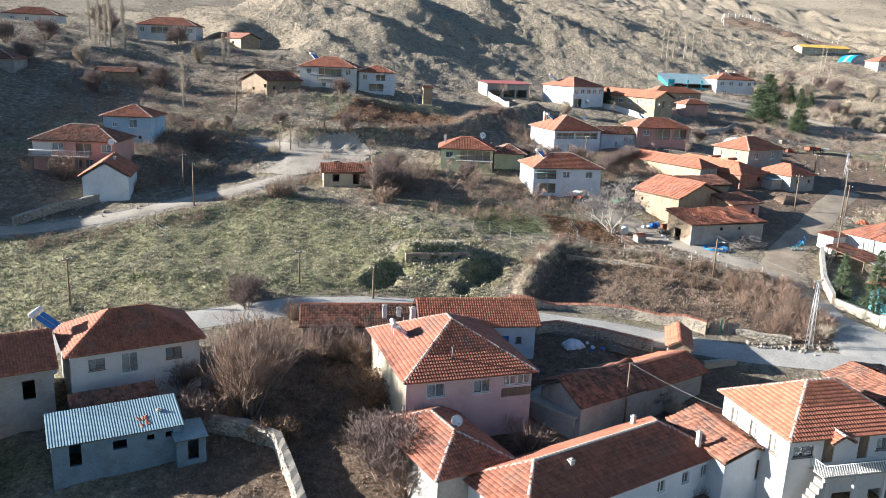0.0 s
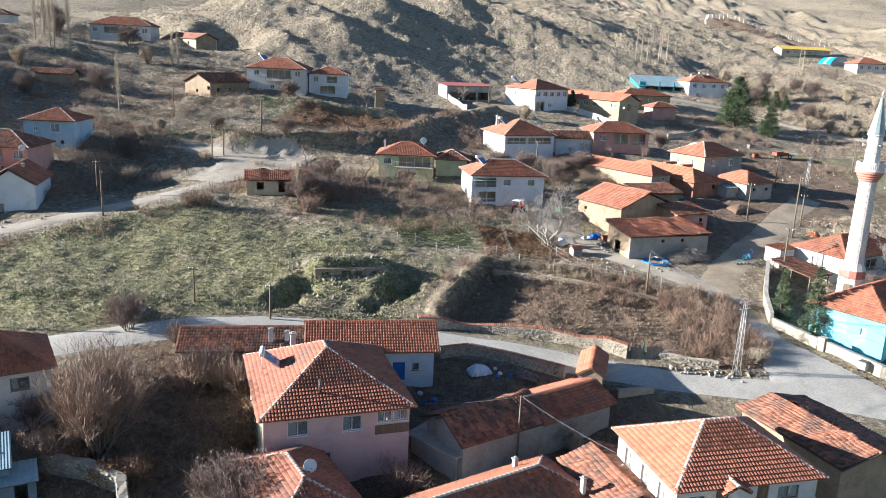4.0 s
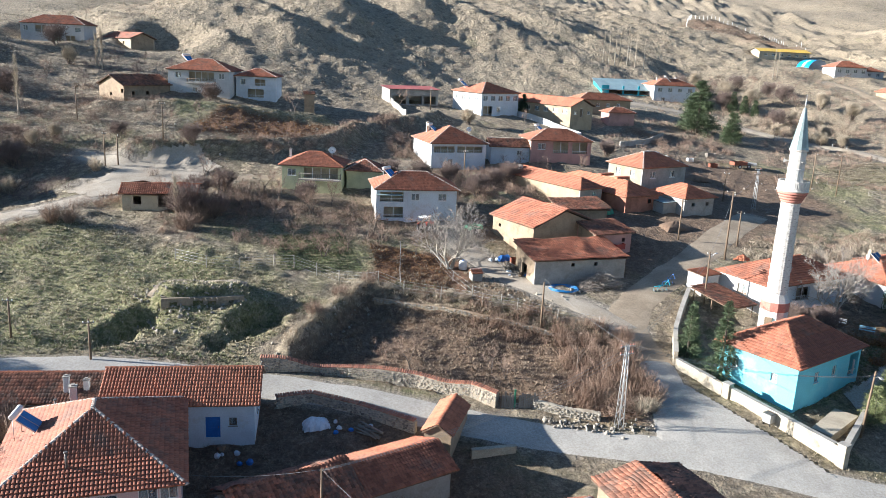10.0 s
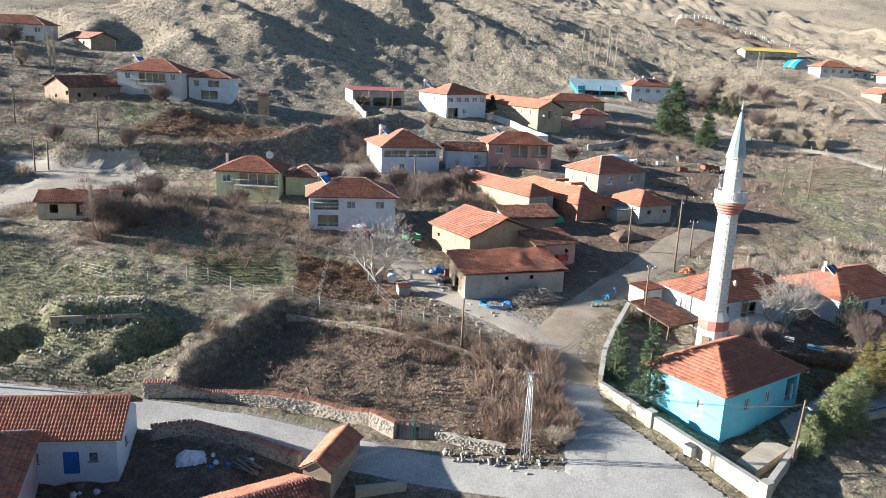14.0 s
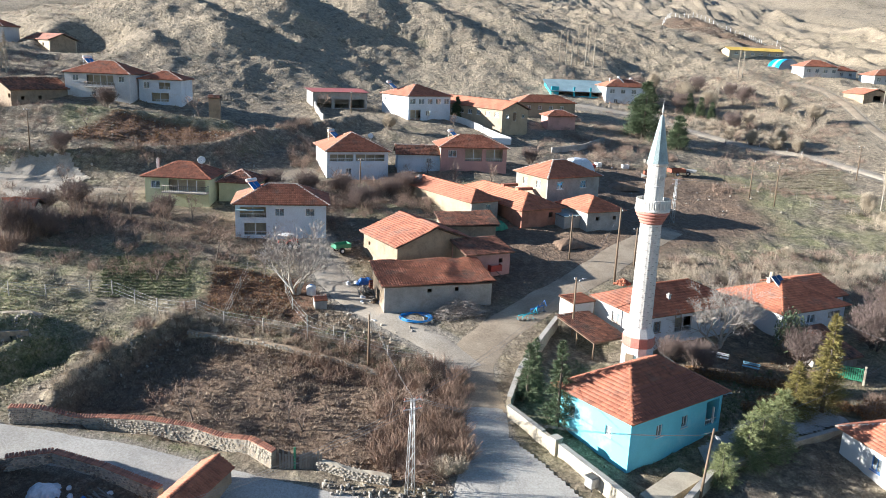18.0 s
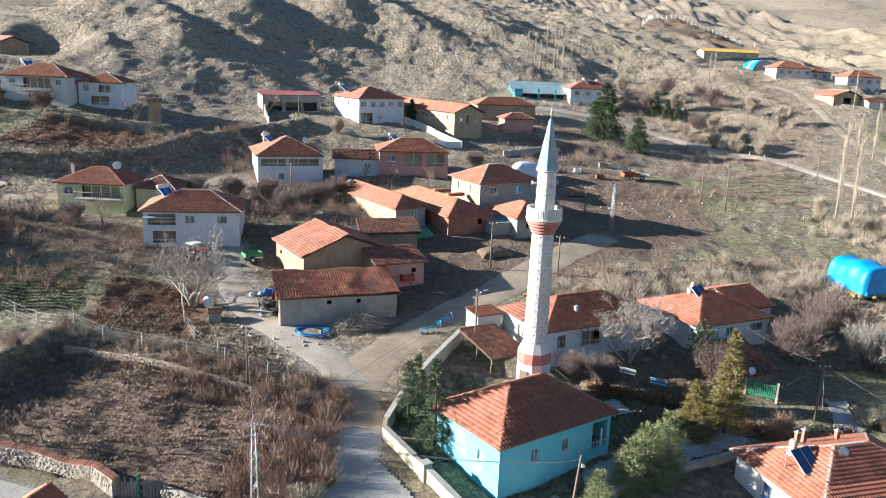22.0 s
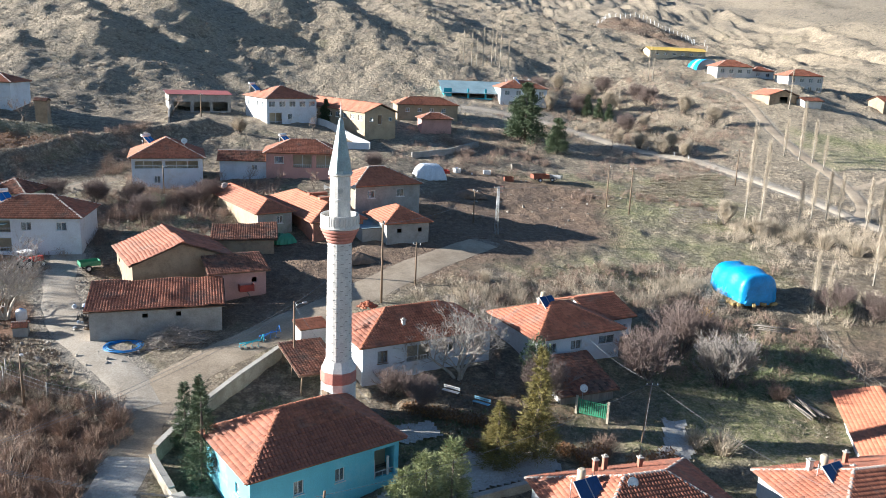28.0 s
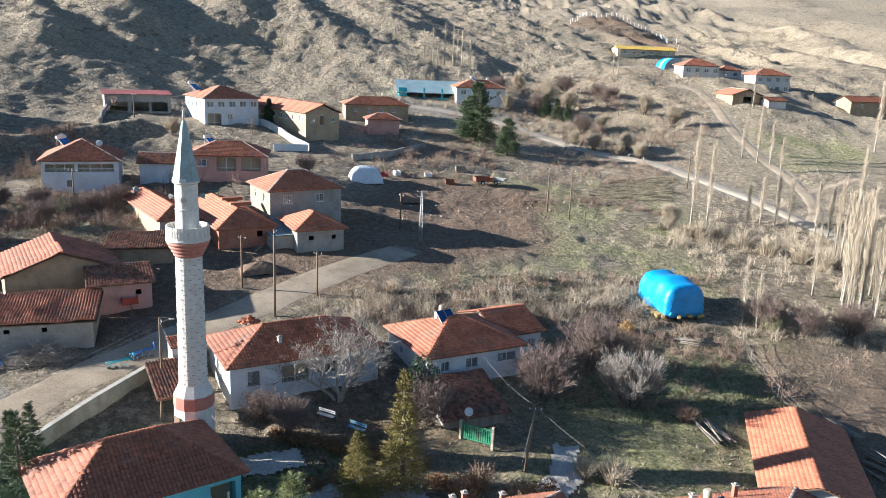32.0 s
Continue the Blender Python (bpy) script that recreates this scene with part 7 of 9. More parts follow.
def beside(line, n, wid, seed):
    rng = np.random.RandomState(seed)
    L = np.array(line, float)
    seg = np.linalg.norm(np.diff(L, axis=0), axis=1)
    s = rng.rand(n) * seg.sum()
    i = np.clip(np.searchsorted(np.cumsum(seg), s), 0, len(seg) - 1)
    f = (s - np.concatenate([[0], np.cumsum(seg)])[i]) / seg[i]
    return L[i] + (L[i + 1] - L[i]) * f[:, None] + rng.normal(size=(n, 2)) * wid


thicket("scrub", "brown leafless scrub along the garden bank", beside(BANK[3:], 90, 0.7, 1), M["twig"], 30, 0.7, 1.1)
thicket("scrub", "pale dry scrub on the garden bank", beside(BANK, 330, 0.5, 12), M["twig_pale"], 30, 0.55, 1.1)
thicket("scrub", "reddish tangled scrub at the garden corner", np.concatenate([scatter([(40, 91), (48, 91), (49, 105), (44, 106), (39, 103)], 150, 2), scatter([(30, 104), (46, 103), (46, 108), (30, 111)], 90, 4)]), M["twig_red"], 40, 1.2, 1.6)
thicket("scrub", "brown scrub on the slope above the farm", np.concatenate([scatter([(26, 142), (44, 150), (40, 168), (22, 166), (14, 156)], 240, 5), scatter([(-30, 157), (6, 164), (10, 176), (-4, 166), (-28, 162)], 60, 6), beside([(-30, 158), (-12, 163), (2, 172), (6, 186), (12, 196)], 90, 1.2, 7)]), M["twig"], 28, 1.1, 1.7)
thicket("scrub", "dry scrub between the village and the hills", np.concatenate([scatter([(96, 235), (150, 240), (160, 300), (105, 300), (70, 275)], 520, 8), scatter([(-80, 140), (-34, 152), (-30, 192), (-90, 205)], 560, 9), scatter([(60, 196), (90, 200), (100, 235), (70, 240)], 170, 10), scatter([(100, 205), (140, 212), (150, 250), (112, 240)], 260, 41)]), M["twig"], 22, 1.3, 2.2)
thicket("scrub", "tangled thorn scrub in the hollow beside the hillside houses", np.concatenate([scatter([(-54, 132), (-40, 130), (-34, 142), (-40, 156), (-52, 156)], 110, 45), scatter([(-100, 176), (-76, 168), (-66, 190), (-90, 215), (-110, 205)], 160, 46), scatter([(-62, 200), (-40, 196), (-40, 225), (-66, 228)], 90, 47)]), M["twig_dark"], 26, 1.4, 2.0)
thicket("scrub", "pale scrub in the valley", np.concatenate([scatter([(122, 160), (170, 150), (190, 190), (150, 200), (124, 184)], 420, 11), scatter([(122, 140), (160, 138), (160, 152), (124, 150)], 220, 13), beside([(q[0] - 3.5, q[1] + 4.5) for q in FAR_LANE], 160, 1.6, 14), scatter([(118, 232), (140, 236), (140, 262), (120, 256)], 130, 42)]), M["twig_pale"], 26, 1.3, 1.8)
thicket("scrub", "brown scrub round the meadow", np.concatenate([scatter([(78, 132), (120, 138), (118, 146), (76, 142)], 220, 15), scatter([(98, 120), (112, 122), (124, 140), (100, 136)], 160, 16), beside([(98, 190), (110, 197), (125, 190)], 70, 1.5, 17), beside([(88, 145), (104, 152), (122, 156)], 110, 2.0, 43)]), M["twig"], 26, 1.0, 1.5)
thicket("scrub", "leafless scrub in the yards", np.concatenate([scatter([(-22, 62), (-10, 64), (-4, 80), (-18, 84)], 110, 18), scatter([(-12, 122), (12, 122), (26, 134), (26, 140), (-10, 140), (-16, 132)], 210, 19), scatter([(20, 58), (26, 60), (26, 74), (18, 70)], 40, 20), beside([(40, 59), (70, 66), (95, 76)], 90, 2.5, 21), beside([(-60, 103), (-40, 112), (-30, 121)], 60, 1.5, 44)]), M["twig"], 28, 1.0, 1.5)
thicket("scrub", "grey leafless bushes round the upper farms", np.concatenate([scatter([(-30, 128), (-2, 132), (-2, 146), (-24, 150)], 110, 71), scatter([(26, 150), (46, 158), (46, 178), (24, 168)], 150, 72), scatter([(-56, 124), (-44, 128), (-42, 160), (-62, 165)], 190, 73), beside([(18, 172), (14, 190), (10, 206)], 90, 2.5, 74), scatter([(76, 205), (96, 214), (92, 226), (72, 222)], 90, 75)]), M["twig"], 34, 1.6, 2.2)
thicket("scrub", "pale dry bushes along the meadow bank", np.concatenate([beside([(74, 134), (88, 139), (104, 144), (112, 152)], 260, 2.2, 76), beside([(122, 172), (130, 178), (140, 176), (150, 172)], 150, 2.5, 77), beside([(96, 240), (110, 248), (126, 250), (140, 244)], 160, 4.0, 78)]), M["twig_pale"], 34, 1.4, 1.9)
thicket("scrub", "dark scrub on the far hillside", np.concatenate([scatter([(-140, 200), (-60, 205), (-50, 300), (-150, 300)], 330, 22), scatter([(-40, 205), (60, 240), (200, 330), (200, 420), (-60, 420)], 520, 23)]), M["twig"], 12, 1.4, 2.4)


def blades(name, label, spots, material, per, height, width, seed):
    rng = np.random.RandomState(seed)
    P = np.array(spots)
    n = len(P)
    z = ground(P[:, 0], P[:, 1])
    a = rng.rand(n, per) * 2 * np.pi
    k = (0.5 + 0.9 * rng.rand(n, 1))
    base = np.stack([P[:, 0:1] + np.cos(a) * 0.09 * k, P[:, 1:2] + np.sin(a) * 0.09 * k, np.repeat(z[:, None] - 0.04, per, 1)], -1)
    lean = 0.35 + 0.5 * rng.rand(n, per)
    tip = base + np.stack([np.cos(a) * lean * height * k, np.sin(a) * lean * height * k, height * k * (0.6 + 0.5 * rng.rand(n, per))], -1)
    s = np.stack([-np.sin(a), np.cos(a), a * 0], -1) * (width / 2)
    V = np.stack([base - s, base + s, tip], 2).reshape(-1, 3)
    F = np.arange(len(V)).reshape(-1, 3)
    return tagged(new(name, fast_mesh(name, V, F, material)), label, "grass", kind="stuff")


off_road = lambda x, y: np.minimum.reduce([along(x, y, r) for r in (MAIN_ROAD, SIDE_ROAD, YARD_LANE, HILL_ROAD)]) > 2.6
FIELD = [(-75, 70), (-40, 80.5), (-22, 88.5), (-8, 93), (6, 94), (12, 108), (0, 119), (-24, 124), (-42, 117), (-75, 104)]
clumpy = lambda x, y: off_road(x, y) & (vnoise(x / 3.2, y / 3.2, 51) + 0.6 * vnoise(x / 1.1, y / 1.1, 52) > 0.72)
blades("grass", "dry yellow grass tufts on the field", scatter(FIELD, 15000, 24, off_road), M["dry_grass"], 5, 0.30, 0.08, 1)
blades("grass", "green grass tufts on the field", scatter(FIELD, 5000, 25, off_road), M["green_grass"], 5, 0.22, 0.09, 2)
blades("grass", "dry grass tufts on the meadow and slopes", np.concatenate([scatter([(76, 136), (122, 138), (128, 160), (90, 150)], 4000, 26, clumpy), scatter([(-50, 125), (40, 120), (50, 200), (-60, 200)], 9000, 27, clumpy), scatter([(60, 80), (125, 84), (125, 120), (60, 112)], 2500, 28, clumpy)]), M["steppe_grass"], 7, 0.28, 0.07, 3)
blades("grass", "withered weeds in garden and yards", np.concatenate([scatter(GARDEN, 3600, 29), scatter([(-22, 52), (20, 52), (28, 80), (6, 90), (-22, 88)], 2600, 30), scatter([(18, 106), (44, 104), (36, 118), (20, 121)], 2600, 31, off_road)]), M["weeds"], 6, 0.30, 0.08, 4)
blades("grass", "dry steppe tufts on the hills", scatter([(-150, 200), (-30, 200), (60, 235), (230, 300), (230, 420), (-150, 420)], 32000, 32, lambda x, y: vnoise(x / 5, y / 5, 53) > 0.35), M["steppe_grass"], 4, 0.42, 0.17, 5)
blades("grass", "green grass in the mosque garden and verges", np.concatenate([scatter([(57, 98), (62, 92), (74, 101), (84, 108), (82, 113), (66, 108), (58, 112)], 2600, 33), beside([(-40, 94.0), (-10, 94.6), (6, 94.2)], 900, 0.8, 34), beside([(18, 115), (32, 112), (40, 108)], 1400, 1.2, 35), scatter([(104, 118), (122, 124), (122, 134), (108, 134)], 1600, 36)]), M["green_grass"], 6, 0.24, 0.09, 6)


def rows_of(poly, gap, turn, n, seed, wid=0.12):
    """Spots in straight rows over a plot."""
    c, w = math.cos(radians(turn)), math.sin(radians(turn))
    q = scatter(poly, n, seed)
    a, b = q[:, 0] * c + q[:, 1] * w, -q[:, 0] * w + q[:, 1] * c
    b = np.round(b / gap) * gap + np.random.RandomState(seed).normal(size=len(b)) * wid
    return np.stack([a * c - b * w, a * w + b * c], 1)


blades("grass", "green seedlings in rows on the vegetable plot", rows_of([(1.9, 127.2), (11.3, 130.4), (15.7, 118.5), (5.6, 116.0)], 0.75, 12, 3600, 91), M["green_grass"], 5, 0.22, 0.08, 7)
blades("grass", "dry stubble in furrow rows on the ploughed plot", rows_of([(117.4, 212.1), (133.2, 215.4), (129.5, 200.1), (109.2, 191.3)], 1.3, 8, 3600, 92, 0.16), M["steppe_grass"], 5, 0.3, 0.10, 8)
blades("grass", "brown fallen leaves and weeds on the plot", scatter([(15.5, 128), (26, 127), (28, 117), (18, 115.5)], 2600, 93), M["leaf_brown"], 4, 0.16, 0.12, 9)
blades("grass", "brown fallen leaves in the yards", np.concatenate([scatter([(68, 107), (84, 106), (89, 114), (76, 117), (69, 113)], 700, 94), scatter([(-14, 64), (-4, 66), (-5, 78), (-16, 76)], 2200, 95)]), M["leaf_brown"], 4, 0.14, 0.12, 10)
blades("grass", "clods and stubble on the hillside field", rows_of([(-26, 170), (2, 177), (4, 189), (-22, 185)], 1.2, 10, 2200, 96, 0.35), M["leaf_brown"], 4, 0.22, 0.16, 11)
for k, (x, y) in enumerate(scatter([(136, 143), (160, 140), (176, 176), (160, 190), (146, 172)], 34, 81)):
    h = 9 + (k * 7 % 5)
    plant(THIN_POPLAR if k % 2 else PALE_POPLAR[k % 3], float(x), float(y), 0.75 + h / 45, h / 11.0)

# ---- walls, fences, poles and things ----
def line_points(line, step):
    out = []
    for a, b in zip(line, line[1:]):
        a, b = Vector(a), Vector(b)
        k = max(1, round((b - a).length / step))
        out += [a + (b - a) * (i / k) for i in range(k)]
    return out + [Vector(line[-1])]


def stone_mesh(seed, material, sharp=0.25):
    rng = random.Random(seed)
    bm = bmesh.new()
    bmesh.ops.create_icosphere(bm, subdivisions=1, radius=0.5)
    for v in bm.verts:
        v.co = Vector((v.co.x * 1.15, v.co.y, v.co.z * 0.85)) * (1 + rng.uniform(-sharp, sharp))
    me = bpy.data.meshes.new("stone")
    bm.to_mesh(me)
    bm.free()
    me.materials.append(material)
    return me


STONES = [stone_mesh(k, M["stone_loose"]) for k in range(6)]


def wall_body(parent, pts, tops, half, material, drop=0.5, rough=0.0, name="body"):
    """A wall of one piece along points, each with its top's height; local to the parent."""
    o = parent.matrix_world.translation
    rng = random.Random(len(pts))
    n = len(pts)
    V, F = [], []
    for i, p in enumerate(pts):
        d = (pts[min(i + 1, n - 1)] - pts[max(i - 1, 0)]).normalized()
        s = Vector((d.y, -d.x))
        g = gz(p.x, p.y) - drop
        w = lambda: rng.uniform(-rough, rough)
        for k, z in ((-1, g), (-1, tops[i] + w()), (1, tops[i] + w()), (1, g)):
            q = p + s * (half * k * (1.0 if z != g else 1.12) + w() * 0.6)
            V.append((q.x - o.x, q.y - o.y, z - o.z))
    for i in range(n - 1):
        a, b = 4 * i, 4 * i + 4
        F += [(a + j, b + j, b + j + 1, a + j + 1) for j in range(3)]
    F += [(0, 1, 2, 3), (4 * n - 1, 4 * n - 2, 4 * n - 3, 4 * n - 4)]
    return piece(name, mesh_of(name, V, F, material), parent)


def along_wall(pts, tops, step):
    """Even steps along a wall: place, way and top."""
    left = 0.0
    for i in range(len(pts) - 1):
        a, b = pts[i], pts[i + 1]
        L = (b - a).length
        d = (b - a) / L
        s = left
        while s < L:
            yield a + d * s, d, tops[i] + (tops[i + 1] - tops[i]) * s / L
            s += step
        left = s - L


def face_stones(parent, pts, tops, half, size, limit, seed, side=1, low=0.0):
    """Stones proud of a wall's face: the first ones as pieces, the rest joined."""
    rng = random.Random(seed)
    o = parent.matrix_world.translation
    spots = []
    for p, d, top in along_wall(pts, tops, size):
        g = gz(p.x, p.y) + low
        z = g + size * 0.3
        while z < top - size * 0.25:
            s = Vector((d.y, -d.x)) * side
            q = p + d * rng.uniform(-0.4, 0.4) * size + s * (half + rng.uniform(-0.05, 0.03))
            spots.append(Matrix.LocRotScale((q.x - o.x, q.y - o.y, z - o.z), Euler((rng.uniform(-0.3, 0.3), rng.uniform(-0.3, 0.3), math.atan2(d.y, d.x) + rng.uniform(-0.2, 0.2))), Vector((size * rng.uniform(0.85, 1.35), size * 0.7, size * rng.uniform(0.75, 1.05)))))
            z += size * rng.uniform(0.62, 0.85)
    rng.shuffle(spots)
    stones_at(parent, spots, limit, rng)


def stones_at(parent, spots, limit, rng):
    for m in spots[:limit]:
        ob = piece("stone", rng.choice(STONES), parent)
        ob.matrix_local = m
    rest = spots[limit:]
    if rest:
        proto = STONES[0]
        co = np.array([v.co for v in proto.vertices])
        fa = np.array([list(f.vertices) for f in proto.polygons])
        V = np.concatenate([co @ np.array(m.to_3x3()).T + np.array(m.translation) for m in rest])
        F = np.concatenate([fa + len(co) * i for i in range(len(rest))])
        piece("stones", fast_mesh("stones", V, F, M["stone"]), parent, "small pale stones in the wall", kind="stuff")


def coping_mesh(length, width, material):
    bm = bmesh.new()
    rings = [[bm.verts.new((0.5 * width * math.cos(t) * k, y, 0.09 * math.sin(t) + z)) for t in (math.pi * j / 4 for j in range(5))] for y, k, z in ((-length / 2, 1.0, -0.05), (length / 2, 0.86, 0.03))]
    for j in range(4):
        bm.faces.new((rings[0][j], rings[1][j], rings[1][j + 1], rings[0][j + 1]))
    bm.faces.new(rings[0]), bm.faces.new(rings[1][::-1])
    me = bpy.data.meshes.new("coping_tile")
    bm.to_mesh(me)
    bm.free()
    me.materials.append(material)
    return me


COPING = coping_mesh(0.62, 0.24, M["coping"])


def tile_coping(parent, pts, tops, seed=1, step=0.235):
    rng = random.Random(seed)
    o = parent.matrix_world.translation
    for p, d, top in along_wall(pts, tops, step):
        ob = piece("coping_tile", COPING, parent)
        ob.matrix_local = Matrix.LocRotScale((p.x - o.x, p.y - o.y, top - o.z + 0.05), Euler((rng.uniform(-0.06, 0.06), rng.uniform(-0.05, 0.05), math.atan2(d.y, d.x) + rng.uniform(-0.12, 0.12))), None)


def slab_coping(parent, pts, tops, half, material, length=1.6):
    """Cast coping slabs, one after the other."""
    o = parent.matrix_world.translation
    run = [(p, d, t) for p, d, t in along_wall(pts, tops, length)]
    for (p, d, t), (q, _, u) in zip(run, run[1:]):
        s = Vector((d.y, -d.x))
        e = q - (q - p).normalized() * 0.02
        V = []
        for w, z in ((p, t), (e, u)):
            for k, up in ((-1, 0.006), (1, 0.006), (1, 0.085), (-1, 0.085)):
                c = w + s * (half + 0.06) * k
                V.append((c.x - o.x, c.y - o.y, z + up - o.z))
        piece("coping", mesh_of("coping", V, [(0, 1, 5, 4), (1, 2, 6, 5), (2, 3, 7, 6), (3, 0, 4, 7), (3, 2, 1, 0), (4, 5, 6, 7)], material), parent)


def garden_wall(label, line, height=None, tops=None, half=0.25, material="stone", step=0.8, rough=0.05, name="garden_wall", low=-0.5):
    """Returns the wall with its points and tops, to dress it further."""
    pts = line_points(line, step)
    if tops is None:
        tp = [gz(p.x, p.y) + height for p in pts]
        for _ in range(3):
            tp = [tp[0]] + [(a + 2 * b + c) / 4 for a, b, c in zip(tp, tp[1:], tp[2:])] + [tp[-1]]
    else:
        cum = [0.0]
        for a, b in zip(line, line[1:]):
            cum.append(cum[-1] + math.dist(a, b))
        run = np.concatenate([[0], np.cumsum([(b - a).length for a, b in zip(pts, pts[1:])])])
        tp = list(np.interp(run, cum, tops))
    w = thing(name, Matrix.Translation((pts[0].x, pts[0].y, tp[0])), label, "wall")
    wall_body(w, pts, tp, half, M[material], -low, rough)
    return w, pts, tp


# the stone wall along the road, with its row of old tiles
w, pts, tp = garden_wall("pale rubble stone garden wall with old red tile coping", [(8.5, 92.9), (15.8, 94.3), (24.1, 93.4), (29.7, 91.7), (32.1, 90.1)], 1.45, half=0.28, material="cement_wall")
face_stones(w, pts, tp, 0.27, 0.26, 300, 3)
tile_coping(w, pts, tp, 2)
w, pts, tp = garden_wall("rubble stone courtyard retaining wall with tile coping", [(11.3, 87.2), (14.3, 88.6), (19.0, 87.4), (24.5, 85.2)], tops=[1.75, 1.7, 1.35, 0.95], half=0.24, material="cement_wall", low=-2.6)
tile_coping(w, pts, tp, 4)
face_stones(w, pts, tp, 0.23, 0.3, 120, 5, low=-1.4)
# cement wall round the mosque
w, pts, tp = garden_wall("weathered cement wall round the mosque garden", [(58.4, 118.6), (55.6, 111.8), (53.4, 106.1), (52.0, 100.2)], tops=[5.4, 4.7, 3.9, 3.1], half=0.2, material="cement_wall", rough=0.02)
slab_coping(w, pts, tp, 0.2, M["concrete"])
w, pts, tp = garden_wall("weathered cement wall beside the side road", [(52.0, 99.7), (55.6, 95.1)], tops=[2.7, 2.0], half=0.2, material="cement_wall", rough=0.02)
slab_coping(w, pts, tp, 0.2, M["concrete"])
w, pts, tp = garden_wall("weathered cement wall of the mosque corner", [(56.3, 94.2), (63.0, 84.5)], tops=[1.85, 0.85], half=0.22, material="cement_wall", rough=0.02)
slab_coping(w, pts, tp, 0.22, M["concrete"])
w, pts, tp = garden_wall("weathered cement wall of the mosque yard", [(63.4, 84.8), (69.2, 92.6), (75.8, 97.2), (82.7, 101.0), (87.8, 103.7)], tops=[0.75, 1.0, 1.1, 1.15, 1.2], half=0.2, material="cement_wall", rough=0.02)
slab_coping(w, pts, tp, 0.2, M["concrete"])
for x, y, top in ((55.95, 94.65, 2.2), (63.1, 84.4, 1.15)):
    g = gz(x, y)
    t = thing("gate_post", pose(x, y, g, 0, 0, 35), "square cement post at the mosque wall", "post")
    part("shaft", box_bm(-0.4, -0.4, -0.4, 0.4, 0.4, top - g, bevel=0.02), M["cement_wall"], t)
    part("cap", box_bm(-0.47, -0.47, top - g + 0.003, 0.47, 0.47, top - g + 0.1, bevel=0.02), M["concrete"], t)


def slab(label, corners, z, thick, material, name="slab", category="slab", lift=0.0):
    V = [(x, y, z + lift - thick) for x, y in corners] + [(x, y, z + lift) for x, y in corners]
    n = len(corners)
    F = [tuple(range(n))[::-1], tuple(range(n, 2 * n))] + [(i, (i + 1) % n, n + (i + 1) % n, n + i) for i in range(n)]
    o = Vector((corners[0][0], corners[0][1], z))
    me = mesh_of(name, [Vector(v) - o for v in V], F, M[material])
    ob = new(name, me)
    ob.location = o
    return tagged(ob, label, category)


slab("raised cement terrace inside the mosque wall", [(63.3, 87.2), (68.2, 92.0), (66.6, 93.6), (62.2, 88.9)], 0.55, 1.6, "cement_wall", "terrace", "terrace")
slab("grey concrete slab roof beside the barn", [(8.4, 71.3), (12.9, 67.2), (14.8, 69.2), (10.8, 74.6)], -0.3, 0.18, "concrete", "slab_roof", "roof")
slab("concrete block wall under the slab roof", [(8.9, 71.2), (12.9, 67.6), (14.3, 69.3), (10.8, 73.9)], -0.48, 3.6, "plaster_grey", "store", "storeroom")
slab("cement kerb wall beside the yard gate", [(29.6, 82.2), (33.6, 83.4), (33.6, 83.9), (29.5, 82.7)], gz(31, 83) + 0.7, 1.5, "cement_wall", "low_wall", "wall")
for label, line, h, half, mat, n, size in (
        ("crumbling rubble garden wall beside the yard", [(-22, 66), (-17.5, 65.4), (-14, 63.8), (-11.5, 58.5), (-9, 52.5)], 1.5, 0.35, "stone", 220, 0.34),
        ("rubble wall beside the hillside road", [(-61.3, 109.3), (-58.4, 116), (-52.5, 122.4)], 1.3, 0.3, "stone", 60, 0.34),
        ("broken stone walls of the fallen house", [(-6.8, 104.0), (-5.8, 107.0), (-2.0, 108.6), (3.0, 108.8)], 0.35, 0.35, "soil_stone", 90, 0.36),
        ("low rubble retaining wall behind the garden", [(18, 110.6), (24, 109.6), (33, 107.4), (43.5, 104.4)], 0.45, 0.15, "mud", 120, 0.26),
        ("low rubble wall beside the road corner", [(35.8, 90.3), (38.6, 89.6), (42.0, 88.9)], 0.8, 0.25, "cement_wall", 50, 0.28)):
    w, pts, tp = garden_wall(label, line, h, half=half, material=mat, rough=0.07)
    face_stones(w, pts, tp, half, size, n, int(h * 100 + n))
    face_stones(w, pts, tp, half, size, 0, int(h * 90 + n), side=-1)
for label, line, h, mat in (("white boundary wall of the school yard", [(38, 231), (47, 219.5), (53, 211.5), (57, 208)], 1.5, "plaster_white"), ("white wall before the school", [(56.8, 207.6), (50.5, 205)], 1.4, "plaster_ice_shade"),
                            ("cement wall along the shed lane", [(15.5, 205.5), (12.4, 214), (9.7, 223.7)], 1.4, "plaster_grey"), ("grey wall of the lower school yard", [(66, 206), (74, 212), (80, 222)], 1.2, "plaster_grey")):
    garden_wall(label, line, h, half=0.15, material=mat, rough=0.02)


def rubble(label, spots, seed, low, high, category="stones", limit=90, name="rubble"):
    rng = random.Random(seed)
    x0, y0 = spots[0]
    t = thing(name, Matrix.Translation((x0, y0, gz(x0, y0))), label, category)
    o = t.matrix_world.translation
    out = []
    for x, y in spots:
        s = rng.uniform(low, high)
        out.append(Matrix.LocRotScale((x - o.x, y - o.y, gz(x, y) + s * 0.22 - o.z), Euler((rng.uniform(0, 6), rng.uniform(0, 6), rng.uniform(0, 6))), Vector((s, s * 0.9, s * 0.8))))
    stones_at(t, out, limit, rng)


